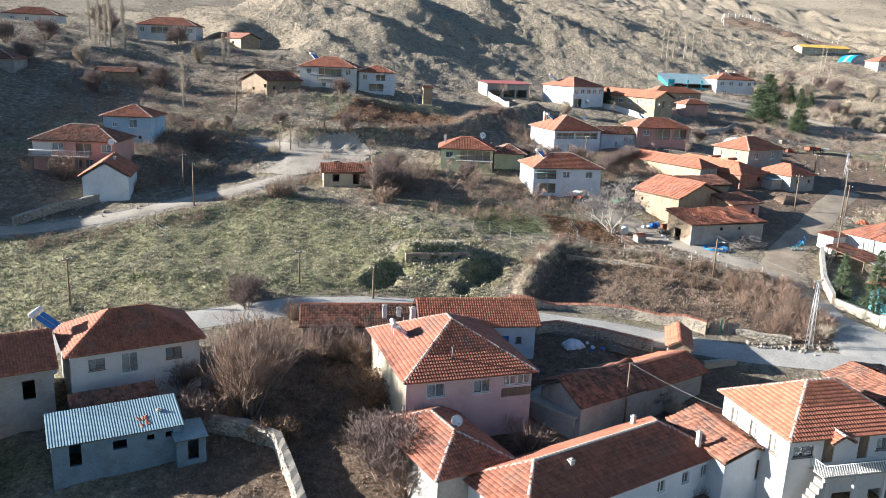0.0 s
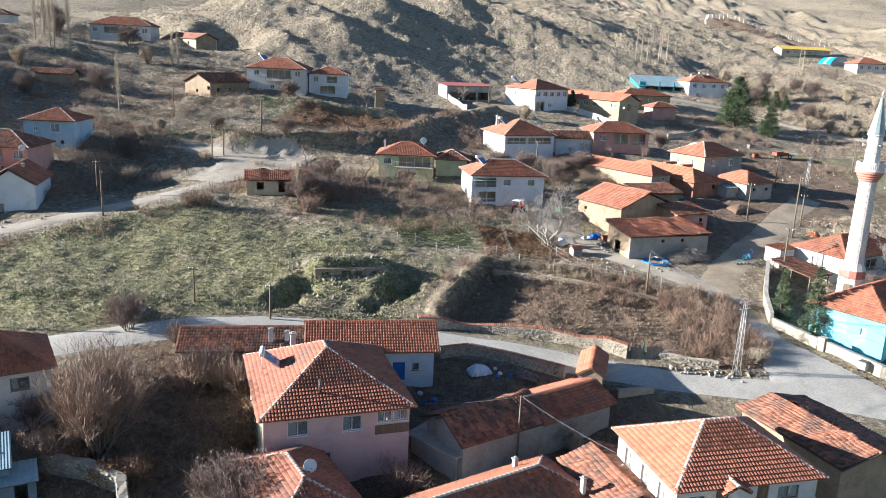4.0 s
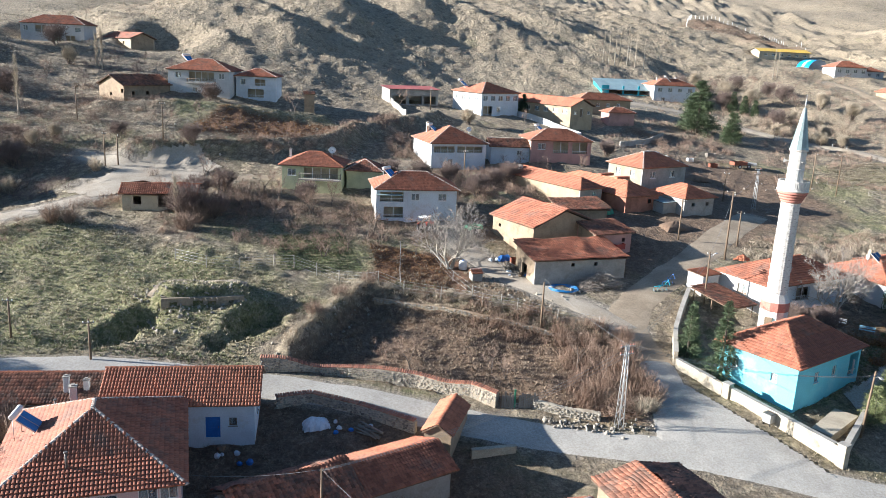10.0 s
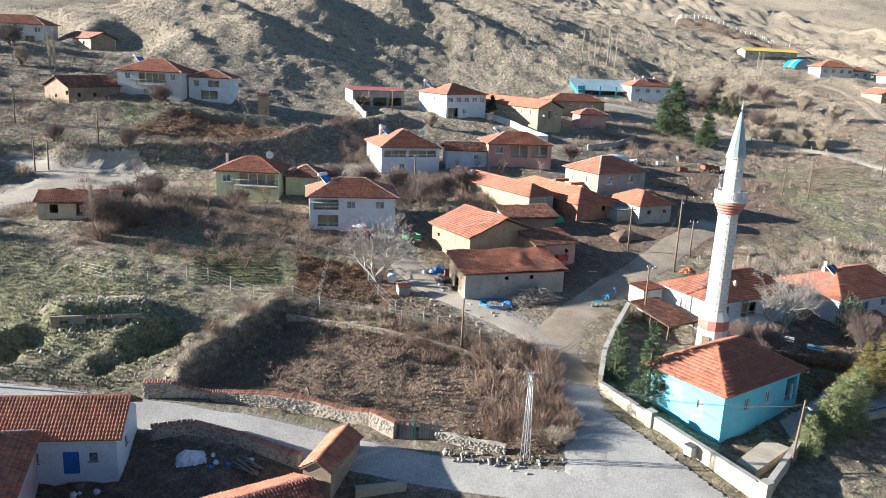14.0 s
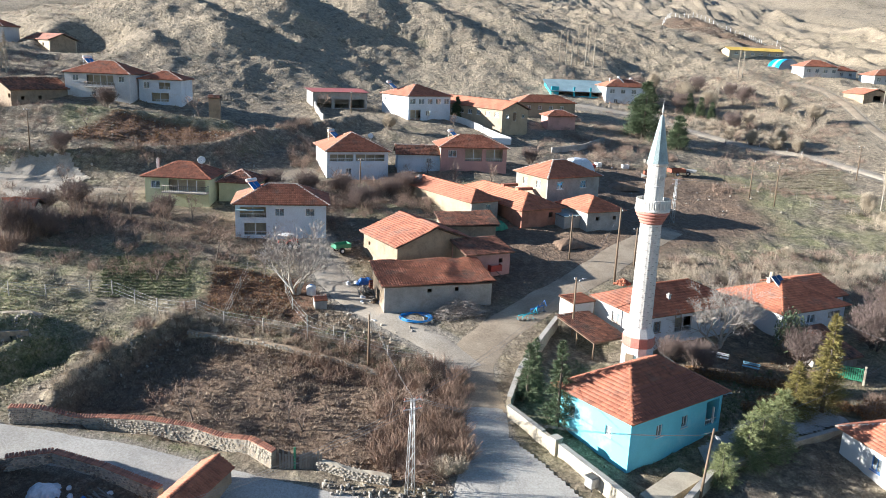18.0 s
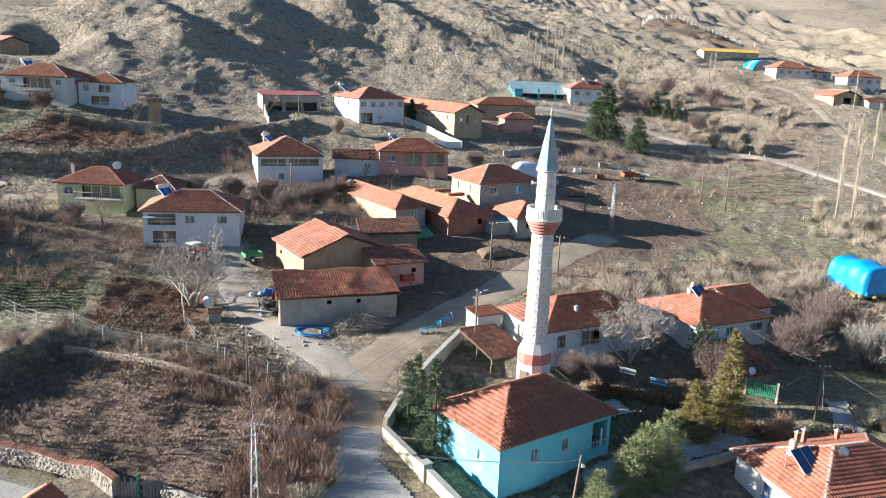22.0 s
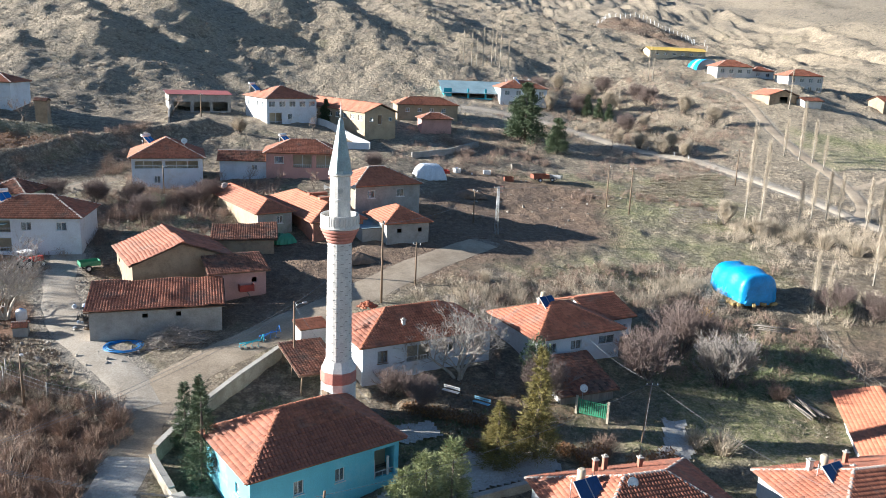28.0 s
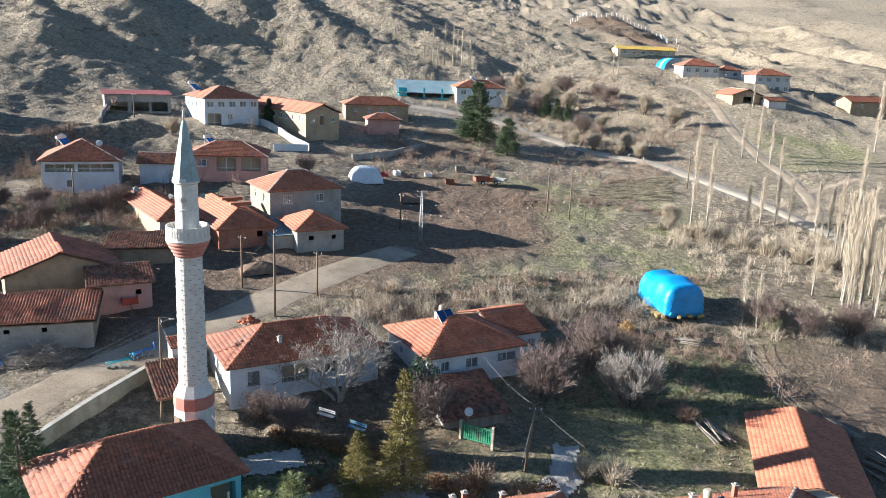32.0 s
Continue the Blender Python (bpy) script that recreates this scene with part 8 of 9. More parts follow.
rubble("heap of pale rubble stones beside the road", beside([(36.8, 88.6), (39.8, 87.6), (43.5, 87.4), (47.0, 88.2)], 80, 0.5, 61).tolist(), 1, 0.14, 0.5)
rubble("pale stones scattered over the ruin mound", np.concatenate([scatter([(-11, 98), (1, 98), (3, 107), (-8, 108)], 80, 62), beside(BANK[:3], 40, 1.0, 63)]).tolist(), 2, 0.15, 0.5)
rubble("broken stones along the ruined hut wall", beside([(-5.4, 102.2), (-0.6, 103.3), (3.8, 104.9)], 46, 0.5, 97).tolist(), 5, 0.15, 0.42, limit=46)
rubble("stones scattered on the farm meadow", np.concatenate([scatter([(70, 168), (108, 172), (112, 200), (76, 205)], 30, 64), scatter([(30, 116), (36, 128), (46, 118), (40, 112)], 40, 65)]).tolist(), 3, 0.2, 0.55, limit=60)
rubble("stones scattered over the hillside slope", np.concatenate([scatter([(-30, 150), (20, 152), (20, 200), (-30, 200)], 140, 66), scatter([(-60, 110), (-46, 116), (-48, 124), (-62, 122)], 30, 67)]).tolist(), 4, 0.2, 0.6, limit=30)


# fences
def fence(label, spots, height, wires=4, r=0.07, material="concrete", lean=0.03, seed=1, rails=False):
    rng = random.Random(seed)
    x0, y0 = spots[0]
    t = thing("fence", Matrix.Translation((x0, y0, gz(x0, y0))), label, "fence")
    o = t.matrix_world.translation
    tops = []
    for x, y in spots:
        b = Vector((x, y, gz(x, y))) - o
        h = height * rng.uniform(0.93, 1.05)
        e = b + Vector((rng.uniform(-lean, lean) * h, rng.uniform(-lean, lean) * h, h))
        part("post", tube_bm([b - Vector((0, 0, 0.4)), e], [r * 1.1, r * 0.9], 4 if material == "concrete" else 6), M[material], t)
        tops.append((b, e))
    for k in range(wires):
        f = 0.2 + 0.75 * k / max(1, wires - 1)
        pts = [b + (e - b) * f for b, e in tops]
        part("rail" if rails else "wire", tube_bm(pts, 0.028 if rails else 0.012, 4), M["wood_grey" if rails else "galvanised"], t)


fence("concrete post and wire fence above the garden", [(-7.9, 115.6), (-3.4, 113.9), (0.6, 114.3), (4.4, 116.7), (7, 116.9), (10.1, 115.6), (13.2, 114.3), (16.8, 112.6), (18.3, 112.2), (21.5, 111.6), (26.1, 110.4), (31.1, 109.2), (35.2, 108.2), (39.8, 106.9), (44.6, 106.2)], 1.7)
fence("wire fence posts along the lane", [(24.2, 127.5), (25.8, 122.5), (27.5, 118.5), (30.0, 114.5), (33.5, 111.5)], 1.4, 3, seed=2)
fence("old post and wire fence beside the hillside road", [(-57.7, 100.3), (-54.8, 103.4), (-52.2, 106.2), (-47.5, 110), (-42.7, 110.3), (-38.5, 107), (-38.3, 101), (-38.8, 95)], 1.3, 3, 0.05, "wood_grey", 0.08, 3)
fence("leaning wooden stake fence round the plot", [(122.4, 138.5), (122.0, 134.5), (121.8, 130.5), (122.0, 126.5), (122.4, 122.5), (123.2, 118.5)], 1.5, 3, 0.06, "wood_grey", 0.12, 4, True)
fence("rough pole fence of the sheep pen", [(114.6, 184.6), (117.2, 184.8), (120.0, 184.2), (122.6, 182.8), (122.0, 180.2), (119.2, 179.6), (116.4, 180.6), (114.6, 184.6)], 1.2, 3, 0.06, "wood_grey", 0.06, 5, True)
fence("wooden rail fence at the meadow's edge", [(100.5, 193), (105, 193.8), (110, 193.5), (115, 192.2), (120, 190.5), (125, 188.5)], 1.1, 2, 0.06, "wood_grey", 0.05, 6, True)
fence("white railing fence beside the far lane", [(118.5, 234.5), (121, 232.6), (123.6, 230.3), (126.2, 228.2), (129, 226)], 1.1, 2, 0.06, "paint_white", 0.0, 7, True)
HILL_PLOT = [(131.5, 397.1), (141, 432), (147.2, 447), (164.7, 463), (171.2, 440), (174.7, 409), (172, 385), (165.9, 342)]
fence("pale post fence round the hillside plot", [(ax + (bx - ax) * k / 6, ay + (by - ay) * k / 6) for (ax, ay), (bx, by) in zip(HILL_PLOT, HILL_PLOT[1:]) for k in range(6)], 2.3, 2, 0.10, "paint_white", 0.03, 8)
fence("wire fence posts round the vegetable plot", [(21.0, 113.2), (20.6, 118.0), (20.3, 122.5), (20.0, 127.0)], 1.4, 3, 0.05, "wood_grey", 0.06, 9)

# palisade gate between wall and road corner
t = thing("palisade", Matrix.Translation((32.5, 90.0, gz(34, 90))), "grey weathered plank palisade with a green post", "fence")
rng = random.Random(8)
for k in range(15):
    x, y, h = 0.05 + k * 0.24, 0.02 * k, rng.uniform(1.3, 1.75)
    if 5 <= k <= 6:
        continue
    part("plank", box_bm(x, y - 0.015, -0.3, x + 0.2, y + 0.015, h), M["wood_grey"], t)
part("post", box_bm(1.25, 0.05, -0.3, 1.42, 0.2, 1.95, bevel=0.01), M["paint_green"], t)
part("post", box_bm(-0.08, -0.06, -0.3, 0.03, 0.06, 1.8), M["wood"], t)
part("rail", tube_bm([(0, 0.06, 0.5), (3.6, 0.36, 0.5)], 0.04, 5), M["wood_grey"], t)
part("rail", tube_bm([(0, 0.06, 1.2), (3.6, 0.36, 1.2)], 0.04, 5), M["wood_grey"], t)


# poles
def pole(x, y, h, lamp=False, arm=True, lean=(0.0, 0.0), r=0.11, material="wood", turn=None, label=None):
    g = gz(x, y)
    t = thing("street_lamp" if lamp else "utility_pole", pose(x, y, g, 0, 0, 20 * (x % 9) if turn is None else turn), label or ("wooden pole with a street lamp" if lamp else "weathered wooden utility pole with insulators"), "street lamp" if lamp else "utility pole")
    part("shaft", tube_bm([(0, 0, -0.5), (lean[0] * h / 2, lean[1] * h / 2, h / 2), (lean[0] * h, lean[1] * h, h)], [r * 1.15, r, r * 0.8], 8), M[material], t)
    tx, ty = lean[0] * h, lean[1] * h
    if arm:
        part("crossarm", box_bm(tx - 0.55, ty - 0.16, h - 0.42, tx + 0.55, ty - 0.09, h - 0.33), M["iron"], t)
        for k in (-0.48, 0.0, 0.48):
            part("insulator", tube_bm([(tx + k, ty - 0.125, h - 0.328), (tx + k, ty - 0.125, h - 0.25), (tx + k, ty - 0.125, h - 0.16)], [0.05, 0.06, 0.03], 8), M["paint_white"], t)
    if lamp:
        part("bracket", tube_bm([(tx, ty, h - 0.7), (tx, ty - 0.5, h - 0.35), (tx, ty - 0.9, h - 0.28)], 0.025, 6), M["galvanised"], t)
        b = box_bm(tx - 0.14, ty - 1.35, h - 0.34, tx + 0.14, ty - 0.86, h - 0.22, bevel=0.03)
        part("lamp_head", b, M["galvanised"], t)
    return t


for x, y, h in ((-42.8, 127.1, 6.3), (-38.6, 119, 6.7), (-42.5, 85.8, 6.0), (-17.9, 95.2, 4.4), (-8.3, 92.1, 4.3), (20.9, 209.6, 5.2), (-45.6, 170.9, 6.5), (-32.3, 152, 5.9), (-30.3, 152.5, 5.4), (-24.8, 159, 6.7),
                (62, 138, 6.4), (71, 137.8, 5.5), (78.6, 168.2, 5.6), (106.9, 182.7, 8.7), (134, 207.6, 7.7), (29, 165.5, 4.6), (-1.7, 58.7, 4.1), (103.5, 187.0, 8.0)):
    pole(x, y, h)
pole(37.9, 106.5, 5.5, True, False), pole(60.0, 117.0, 7.0, True), pole(67.1, 89.1, 6.6, True, False, (0.10, 0.10), turn=0), pole(67.3, 131.9, 10.0, arm=True, r=0.13)
pole(93.7, 108.8, 5.6, lean=(0.13, 0.22), turn=0, label="leaning wooden utility pole with looped cables")
pole(18.3, 70.4, 4.15 - gz(18.3, 70.4), arm=False, r=0.09, label="thin wooden pole beside the barn wall")


def lattice(x, y, top, half, turn, label):
    g = gz(x, y)
    h = top - g
    t = thing("lattice_pole", pose(x, y, g, 0, 0, turn), label, "utility pole")
    at = lambda k, z: Vector(((1 if k in (0, 3) else -1) * half * (1 - 0.62 * z / h), (1 if k < 2 else -1) * half * (1 - 0.62 * z / h), z))
    for k in range(4):
        part("leg", tube_bm([at(k, -0.4), at(k, h)], 0.04, 4), M["galvanised"], t)
    n = int(h / 0.6)
    for i in range(n):
        z0, z1 = h * i / n, h * (i + 1) / n
        for k in range(4):
            a, b = (k, (k + 1) % 4) if (i + k) % 2 else ((k + 1) % 4, k)
            part("brace", tube_bm([at(a, z0), at(b, z1)], 0.02, 3, cap=False), M["galvanised"], t)
    for z in (h - 0.15, h - 0.9):
        part("crossarm", box_bm(-0.75, -0.05, z, 0.75, 0.05, z + 0.08), M["galvanised"], t)
        for k in (-0.68, 0.68, 0.35):
            part("insulator", tube_bm([(k, 0, z + 0.083), (k, 0, z + 0.17), (k, 0, z + 0.27)], [0.05, 0.07, 0.03], 8), M["stone_red"], t)
    return t


lattice(43.6, 87.9, 8.3, 0.30, 25, "galvanised steel lattice pole beside the road")
lattice(82.1, 161.9, gz(82.1, 161.9) + 7.5, 0.26, 20, "rusty steel lattice pole on the meadow")


def cable(a, b, sag, label="thin overhead cable between the poles", r=0.016):
    a, b = Vector(a), Vector(b)
    pts = [a + (b - a) * f - Vector((0, 0, 4 * sag * f * (1 - f))) for f in (k / 14 for k in range(15))]
    bm = tube_bm([p - a for p in pts], r, 4)
    me = bpy.data.meshes.new("cable")
    bm.to_mesh(me)
    bm.free()
    me.materials.append(M["cable"])
    ob = new("cable", me)
    ob.location = a
    tagged(ob, label, "cable")


for k in (-0.6, 0.0, 0.6):
    cable((43.6 + k, 87.9, 8.35), (67.1 + k, 89.4, 5.8 + 0.1 * k), 1.0)
    cable((43.6 + k, 87.9, 7.6), (18.3 + 0.3 * k, 70.4, 4.0), 1.1)
cable((43.6, 87.9, 8.35), (37.9, 106.5, 9.0), 0.5), cable((43.6, 87.9, 8.3), (60, 117, gz(60, 117) + 6.8), 0.9), cable((43.9, 87.9, 8.3), (60.4, 117, gz(60, 117) + 6.6), 1.0)
cable((18.3, 70.4, 4.1), (2.6, 71.2, 3.2), 0.8), cable((18.3, 70.4, 4.1), (30, 58.6, 2.9), 0.6)
top = Vector((93.7 + 0.73, 108.8 + 1.23, gz(93.7, 108.8) + 5.5))
cable(top, (108, 96.5, 3.2), 0.9), cable(top, (92.0, 103.0, 0.6), 0.4), cable(top, (90.5, 121, 6.6), 0.4), cable(top, (67.1, 90, 5.6), 1.2)
cable((60, 117, gz(60, 117) + 6.7), (67.3, 131.9, gz(67.3, 131.9) + 9.5), 0.6), cable((60, 117, gz(60, 117) + 6.6), (70.5, 104, 4.8), 0.6)
cable((67.3, 131.9, gz(67.3, 131.9) + 9.6), (82.1, 161.9, gz(82.1, 161.9) + 7.2), 0.9), cable((82.1, 161.9, gz(82.1, 161.9) + 7.2), (106.9, 182.7, gz(106.9, 182.7) + 8.3), 0.9)


# vehicles and farm things
def wheel(parent, x, y, r, w):
    e = new("wheel")
    e.parent = parent
    e.location = (x, y, r)
    part("tyre", tube_bm([(0, -w / 2, 0), (0, -w / 4, 0), (0, w / 4, 0), (0, w / 2, 0)], [r * 0.86, r, r, r * 0.86], 14), M["rubber"], e)
    part("rim", tube_bm([(0, -w / 2 - 0.02, 0), (0, w / 2 + 0.02, 0)], r * 0.5, 10), M["paint_white"], e)


def trailer(label, x, y, turn, body, length=3.2, width=1.9, high=0.6, z=None, tilt=0.0, name="trailer"):
    t = thing(name, pose(x, y, gz(x, y) if z is None else z, tilt, 0, turn), label, "trailer")
    h = 0.75
    part("bed", box_bm(-length / 2, -width / 2, h, length / 2, width / 2, h + 0.1), M[body], t)
    for q in ((-length / 2, -width / 2, length / 2, -width / 2 + 0.06), (-length / 2, width / 2 - 0.06, length / 2, width / 2), (-length / 2, -width / 2 + 0.063, -length / 2 + 0.06, width / 2 - 0.063), (length / 2 - 0.06, -width / 2 + 0.063, length / 2, width / 2 - 0.063)):
        part("side_board", box_bm(q[0], q[1], h + 0.103, q[2], q[3], h + 0.1 + high, bevel=0.012), M[body], t)
    part("drawbar", tube_bm([(length / 2, 0, 0.7), (length / 2 + 1.3, 0, 0.5)], 0.05, 6), M["iron"], t)
    part("axle", tube_bm([(-0.3, -width / 2, 0.45), (-0.3, width / 2, 0.45)], 0.05, 6), M["iron"], t)
    for s in (-1, 1):
        wheel(t, -0.3, s * (width / 2 + 0.08), 0.45, 0.22)
    return t


trailer("red farm cart with white chevron tailboard", 51.0, 131.6, -60, "paint_red", 2.6, 1.7, 0.7)
trailer("rust-red farm trailer on the meadow", 92.3, 200.4, 15, "rust", 3.4, 2.0, 0.7)
trailer("grey farm trailer beside the pen", 95.5, 201.5, -20, "galvanised", 2.6, 1.7, 0.4)
trailer("red farm trailer beside the covered car", 72.6, 195.2, 20, "paint_red", 2.8, 1.8, 0.5)
trailer("green farm cart beside the lane", 30.4, 136.0, 40, "paint_green", 2.4, 1.5, 0.5)


def tractor(x, y, turn, label):
    t = thing("tractor", pose(x, y, gz(x, y), 0, 0, turn), label, "tractor")
    part("hood", box_bm(0.2, -0.33, 0.75, 1.75, 0.33, 1.35, bevel=0.06), M["paint_red"], t)
    part("chassis", box_bm(-0.9, -0.25, 0.45, 1.7, 0.25, 0.74, bevel=0.03), M["iron"], t)
    part("seat", box_bm(-0.75, -0.25, 1.0, -0.3, 0.25, 1.12, bevel=0.04), M["rubber"], t)
    for s in (-1, 1):
        wheel(t, -0.6, s * 0.75, 0.72, 0.36)
        wheel(t, 1.35, s * 0.62, 0.42, 0.2)
        part("mudguard", tube_bm([(-1.2, s * 0.72, 1.2), (-0.6, s * 0.72, 1.5), (0.0, s * 0.72, 1.2)], 0.1, 6), M["paint_red"], t)
    for px in (-0.95, 0.1):
        for s in (-1, 1):
            part("roof_post", tube_bm([(px, s * 0.55, 0.8), (px, s * 0.55, 2.2)], 0.035, 5), M["iron"], t)
    part("roof", box_bm(-1.15, -0.75, 2.2, 0.4, 0.75, 2.32, bevel=0.04), M["paint_white"], t)
    part("exhaust", tube_bm([(1.0, 0.2, 1.3), (1.0, 0.2, 2.1)], 0.04, 6), M["iron"], t)


tractor(23.2, 135.4, 60, "red tractor with a white roof before the house")


def plough(x, y, turn, body, label):
    t = thing("plough", pose(x, y, gz(x, y), 0, 0, turn), label, "plough")
    part("frame", tube_bm([(-1.3, 0, 0.75), (1.2, 0, 0.75)], 0.07, 5), M[body], t)
    part("frame", tube_bm([(-1.2, -0.6, 0.72), (0.9, 0.55, 0.72)], 0.06, 5), M[body], t)
    part("hitch", tube_bm([(1.2, -0.4, 0.7), (1.3, 0, 1.35), (1.2, 0.4, 0.7)], 0.05, 5), M[body], t)
    for k in range(4):
        px = -1.1 + 0.6 * k
        part("tine", tube_bm([(px, 0.25 - 0.2 * k, 0.75), (px - 0.15, 0.25 - 0.2 * k, 0.35), (px + 0.1, 0.25 - 0.2 * k, 0.0)], [0.05, 0.04, 0.03], 5), M[body], t)
        part("share", box_bm(px - 0.05, 0.05 - 0.2 * k, 0.02, px + 0.3, 0.3 - 0.2 * k, 0.2, bevel=0.03), M["iron"], t)


plough(56.4, 121.4, 50, "paint_blue", "blue tractor plough beside the wall"), plough(55.0, 119.4, 35, "paint_teal", "old teal harrow beside the wall"), plough(117.5, 158.0, 10, "paint_blue", "blue farm implement on the meadow")

# coil of blue hose
t = thing("hose_coil", Matrix.Translation((42.0, 118.2, gz(42, 118.2))), "coil of blue irrigation hose on the ground", "hose")
rng = random.Random(4)
for k in range(7):
    r0, a0, z0 = 1.35 + 0.09 * k, rng.uniform(0, 6), 0.06 + 0.05 * (k % 4)
    part("loop", tube_bm([(r0 * (1.05 + 0.05 * math.sin(2 * a + a0)) * math.cos(a), r0 * 0.95 * math.sin(a), z0 + 0.05 * math.sin(3 * a + a0)) for a in (2 * math.pi * j / 28 for j in range(29))], 0.045, 5), M["hose"], t)


def draped(name, label, category, x, y, turn, lx, ly, h, material, seed, roundness=0.35, z=None, ridge=0.0):
    """A heap under a sheet: sides that bulge and fold, a soft uneven top."""
    g = gz(x, y) if z is None else z
    n, m = 34, 26
    V, F = [], []
    for j in range(m + 1):
        for i in range(n + 1):
            u, v = 2 * i / n - 1, 2 * j / m - 1
            e = max(abs(u), abs(v))
            f = np.clip((1 - e) / roundness, 0, 1)
            k = 1 - 0.16 * (1 - np.clip(1 - e, 0, 1) ** 0.5)
            fold = 0.05 * math.sin(9 * u + 7 * v + seed) + 0.06 * math.sin(17 * (u - v) + seed)
            z2 = h * (f * (2 - f)) ** 0.75 + f * (0.10 * math.sin(3 * u + seed) + 0.12 * math.cos(4 * v)) + ridge * (1 - abs(v)) * f + fold * f * 0.7
            s = 1.0 if f > 0.01 else 1.03
            V.append((u * lx / 2 * s + fold * (1 - f), v * ly / 2 * s + fold * (1 - f), z2 - 0.12 * (f <= 0.01)))
    for j in range(m):
        for i in range(n):
            a = j * (n + 1) + i
            F.append((a, a + 1, a + n + 2, a + n + 1))
    t = thing(name, pose(x, y, g, 0, 0, turn), label, category)
    piece("cover", mesh_of("cover", V, F, M[material], True), t)
    return t




def covered_stack(x, y, turn, length, width, h):
    """A long stack under a taut sheet that folds at the ends and leaves the foot of one side bare."""
    t = thing("haystack", pose(x, y, gz(x, y), 0, 0, turn), "long haystack under a bright blue tarpaulin with bales at its foot", "haystack")
    n, m = 44, 30
    V, F = [], []
    for j in range(m + 1):
        a = math.pi * j / m
        for i in range(n + 1):
            u = 2 * i / n - 1
            end = max(0.0, (abs(u) - 0.78) / 0.22)
            k = (1 - end ** 2.6) ** 0.45 if end < 1 else 0.0
            fold = 0.07 * math.sin(11 * u + 3 * math.cos(a)) * math.sin(a) + 0.08 * math.sin(26 * a + 5 * u) * abs(math.cos(a)) ** 2
            c, w = math.cos(a), math.sin(a)
            px = abs(c) ** 0.62 * (1 if c > 0 else -1)
            low = 0.3 if c > 0 else 0.0
            pz = low + (h - low) * w ** 0.62 * (0.62 + 0.38 * k) * (1 + 0.05 * math.sin(5 * u + 1)) if w > 1e-6 else low
            V.append((u * length / 2, -px * (width / 2) * (0.78 + 0.22 * k) + fold, pz + fold * 0.5))
    for j in range(m):
        for i in range(n):
            q = j * (n + 1) + i
            F.append((q, q + 1, q + n + 2, q + n + 1))
    for i0, way in ((0, -1), (n, 1)):
        ring = [V[j * (n + 1) + i0] for j in range(m + 1)]
        rows = [[(p[0] + way * (0.12 + 0.10 * math.sin(7 * q + 2 * p[1])) * q * (1 - q) * 4, p[1], p[2] * (1 - q)) for p in ring] for q in (0.0, 0.2, 0.4, 0.6, 0.8, 1.0)]
        V2 = [p for row in rows for p in row]
        F2 = [(r * (m + 1) + j, r * (m + 1) + j + 1, (r + 1) * (m + 1) + j + 1, (r + 1) * (m + 1) + j) for r in range(5) for j in range(m)]
        piece("end_sheet", mesh_of("end_sheet", V2, F2, M["tarp"], True), t, "blue sheet hanging down the end")
    piece("cover", mesh_of("cover", V, F, M["tarp"], True), t)
    part("straw", box_bm(-length / 2 + 0.5, -width / 2 + 0.25, -0.2, length / 2 - 0.5, width / 2 - 0.4, 1.2, bevel=0.15), M["hay"], t, "straw under the sheet")
    return t


stack = covered_stack(115.4, 146.8, -74, 7.6, 5.6, 4.3)
rng = random.Random(9)
for k in range(16):
    f = k / 15
    px, py = (3.7 + 0.4 * rng.random(), 2.4 - 4.6 * f) if k % 5 == 1 else (-3.6 + 7.2 * f, -2.9 - 0.4 * rng.random())
    b = box_bm(-0.45, -0.22, 0, 0.45, 0.22, 0.38, bevel=0.05)
    ob = part("bale", b, M["hay"], stack, "loose straw bale")
    ob.location, ob.rotation_euler = (px, py, 0.0), (0, rng.uniform(-0.2, 0.2), rng.uniform(0, 3))
draped("covered_car", "car under a white sheet on the meadow", "car", 70.2, 193.2, 20, 6.0, 4.0, 2.7, "sheet_white", 2.0, 0.5)
draped("covered_heap", "low heap under a white sheet", "heap", 15.4, 85.0, 20, 2.4, 1.6, 0.7, "sheet_white", 3.0, 0.7)
draped("covered_heap", "pile under a green tarpaulin beside the stable", "heap", 52.1, 148.2, 30, 3.0, 2.2, 1.1, "paint_green", 4.0, 0.6)
draped("covered_heap", "wood pile under a blue sheet", "heap", 34.8, 127.8, 20, 1.8, 1.2, 0.6, "paint_blue", 5.0, 0.5)
draped("earth_heap", "heap of bare brown earth", "heap", 78.0, 186.0, 10, 6.0, 4.0, 1.1, "soil_heap", 6.0, 0.9)
draped("manure_heap", "dark manure heap beside the stable", "heap", 62.5, 143.5, 30, 5.0, 3.4, 0.9, "soil_heap", 7.0, 0.9)


def brushwood(label, x, y, turn, lx, ly, h, n, material, seed):
    """Cut branches thrown on a heap."""
    rng = np.random.RandomState(seed)
    segs = []
    for k in range(n):
        u, v = rng.uniform(-1, 1), rng.uniform(-1, 1)
        top = h * (1 - u * u) * (1 - 0.7 * v * v)
        p = np.array([u * lx / 2, v * ly / 2, top * rng.rand() ** 0.6])
        d = rng.normal(size=3) * np.array([0.6, 0.4, 0.22])
        q = p + d
        q[2] = max(q[2], 0.02)
        segs += [(*p, *q, 0.05, 0.03), (*q, *(q + d * 0.5 + rng.normal(size=3) * 0.12), 0.03, 0.012)]
    V, F = strips(segs)
    ob = tagged(new("brushwood", fast_mesh("brushwood", V, F, M[material])), label, "brushwood")
    ob.matrix_world = pose(x, y, gz(x, y) - 0.05, 0, 0, turn)


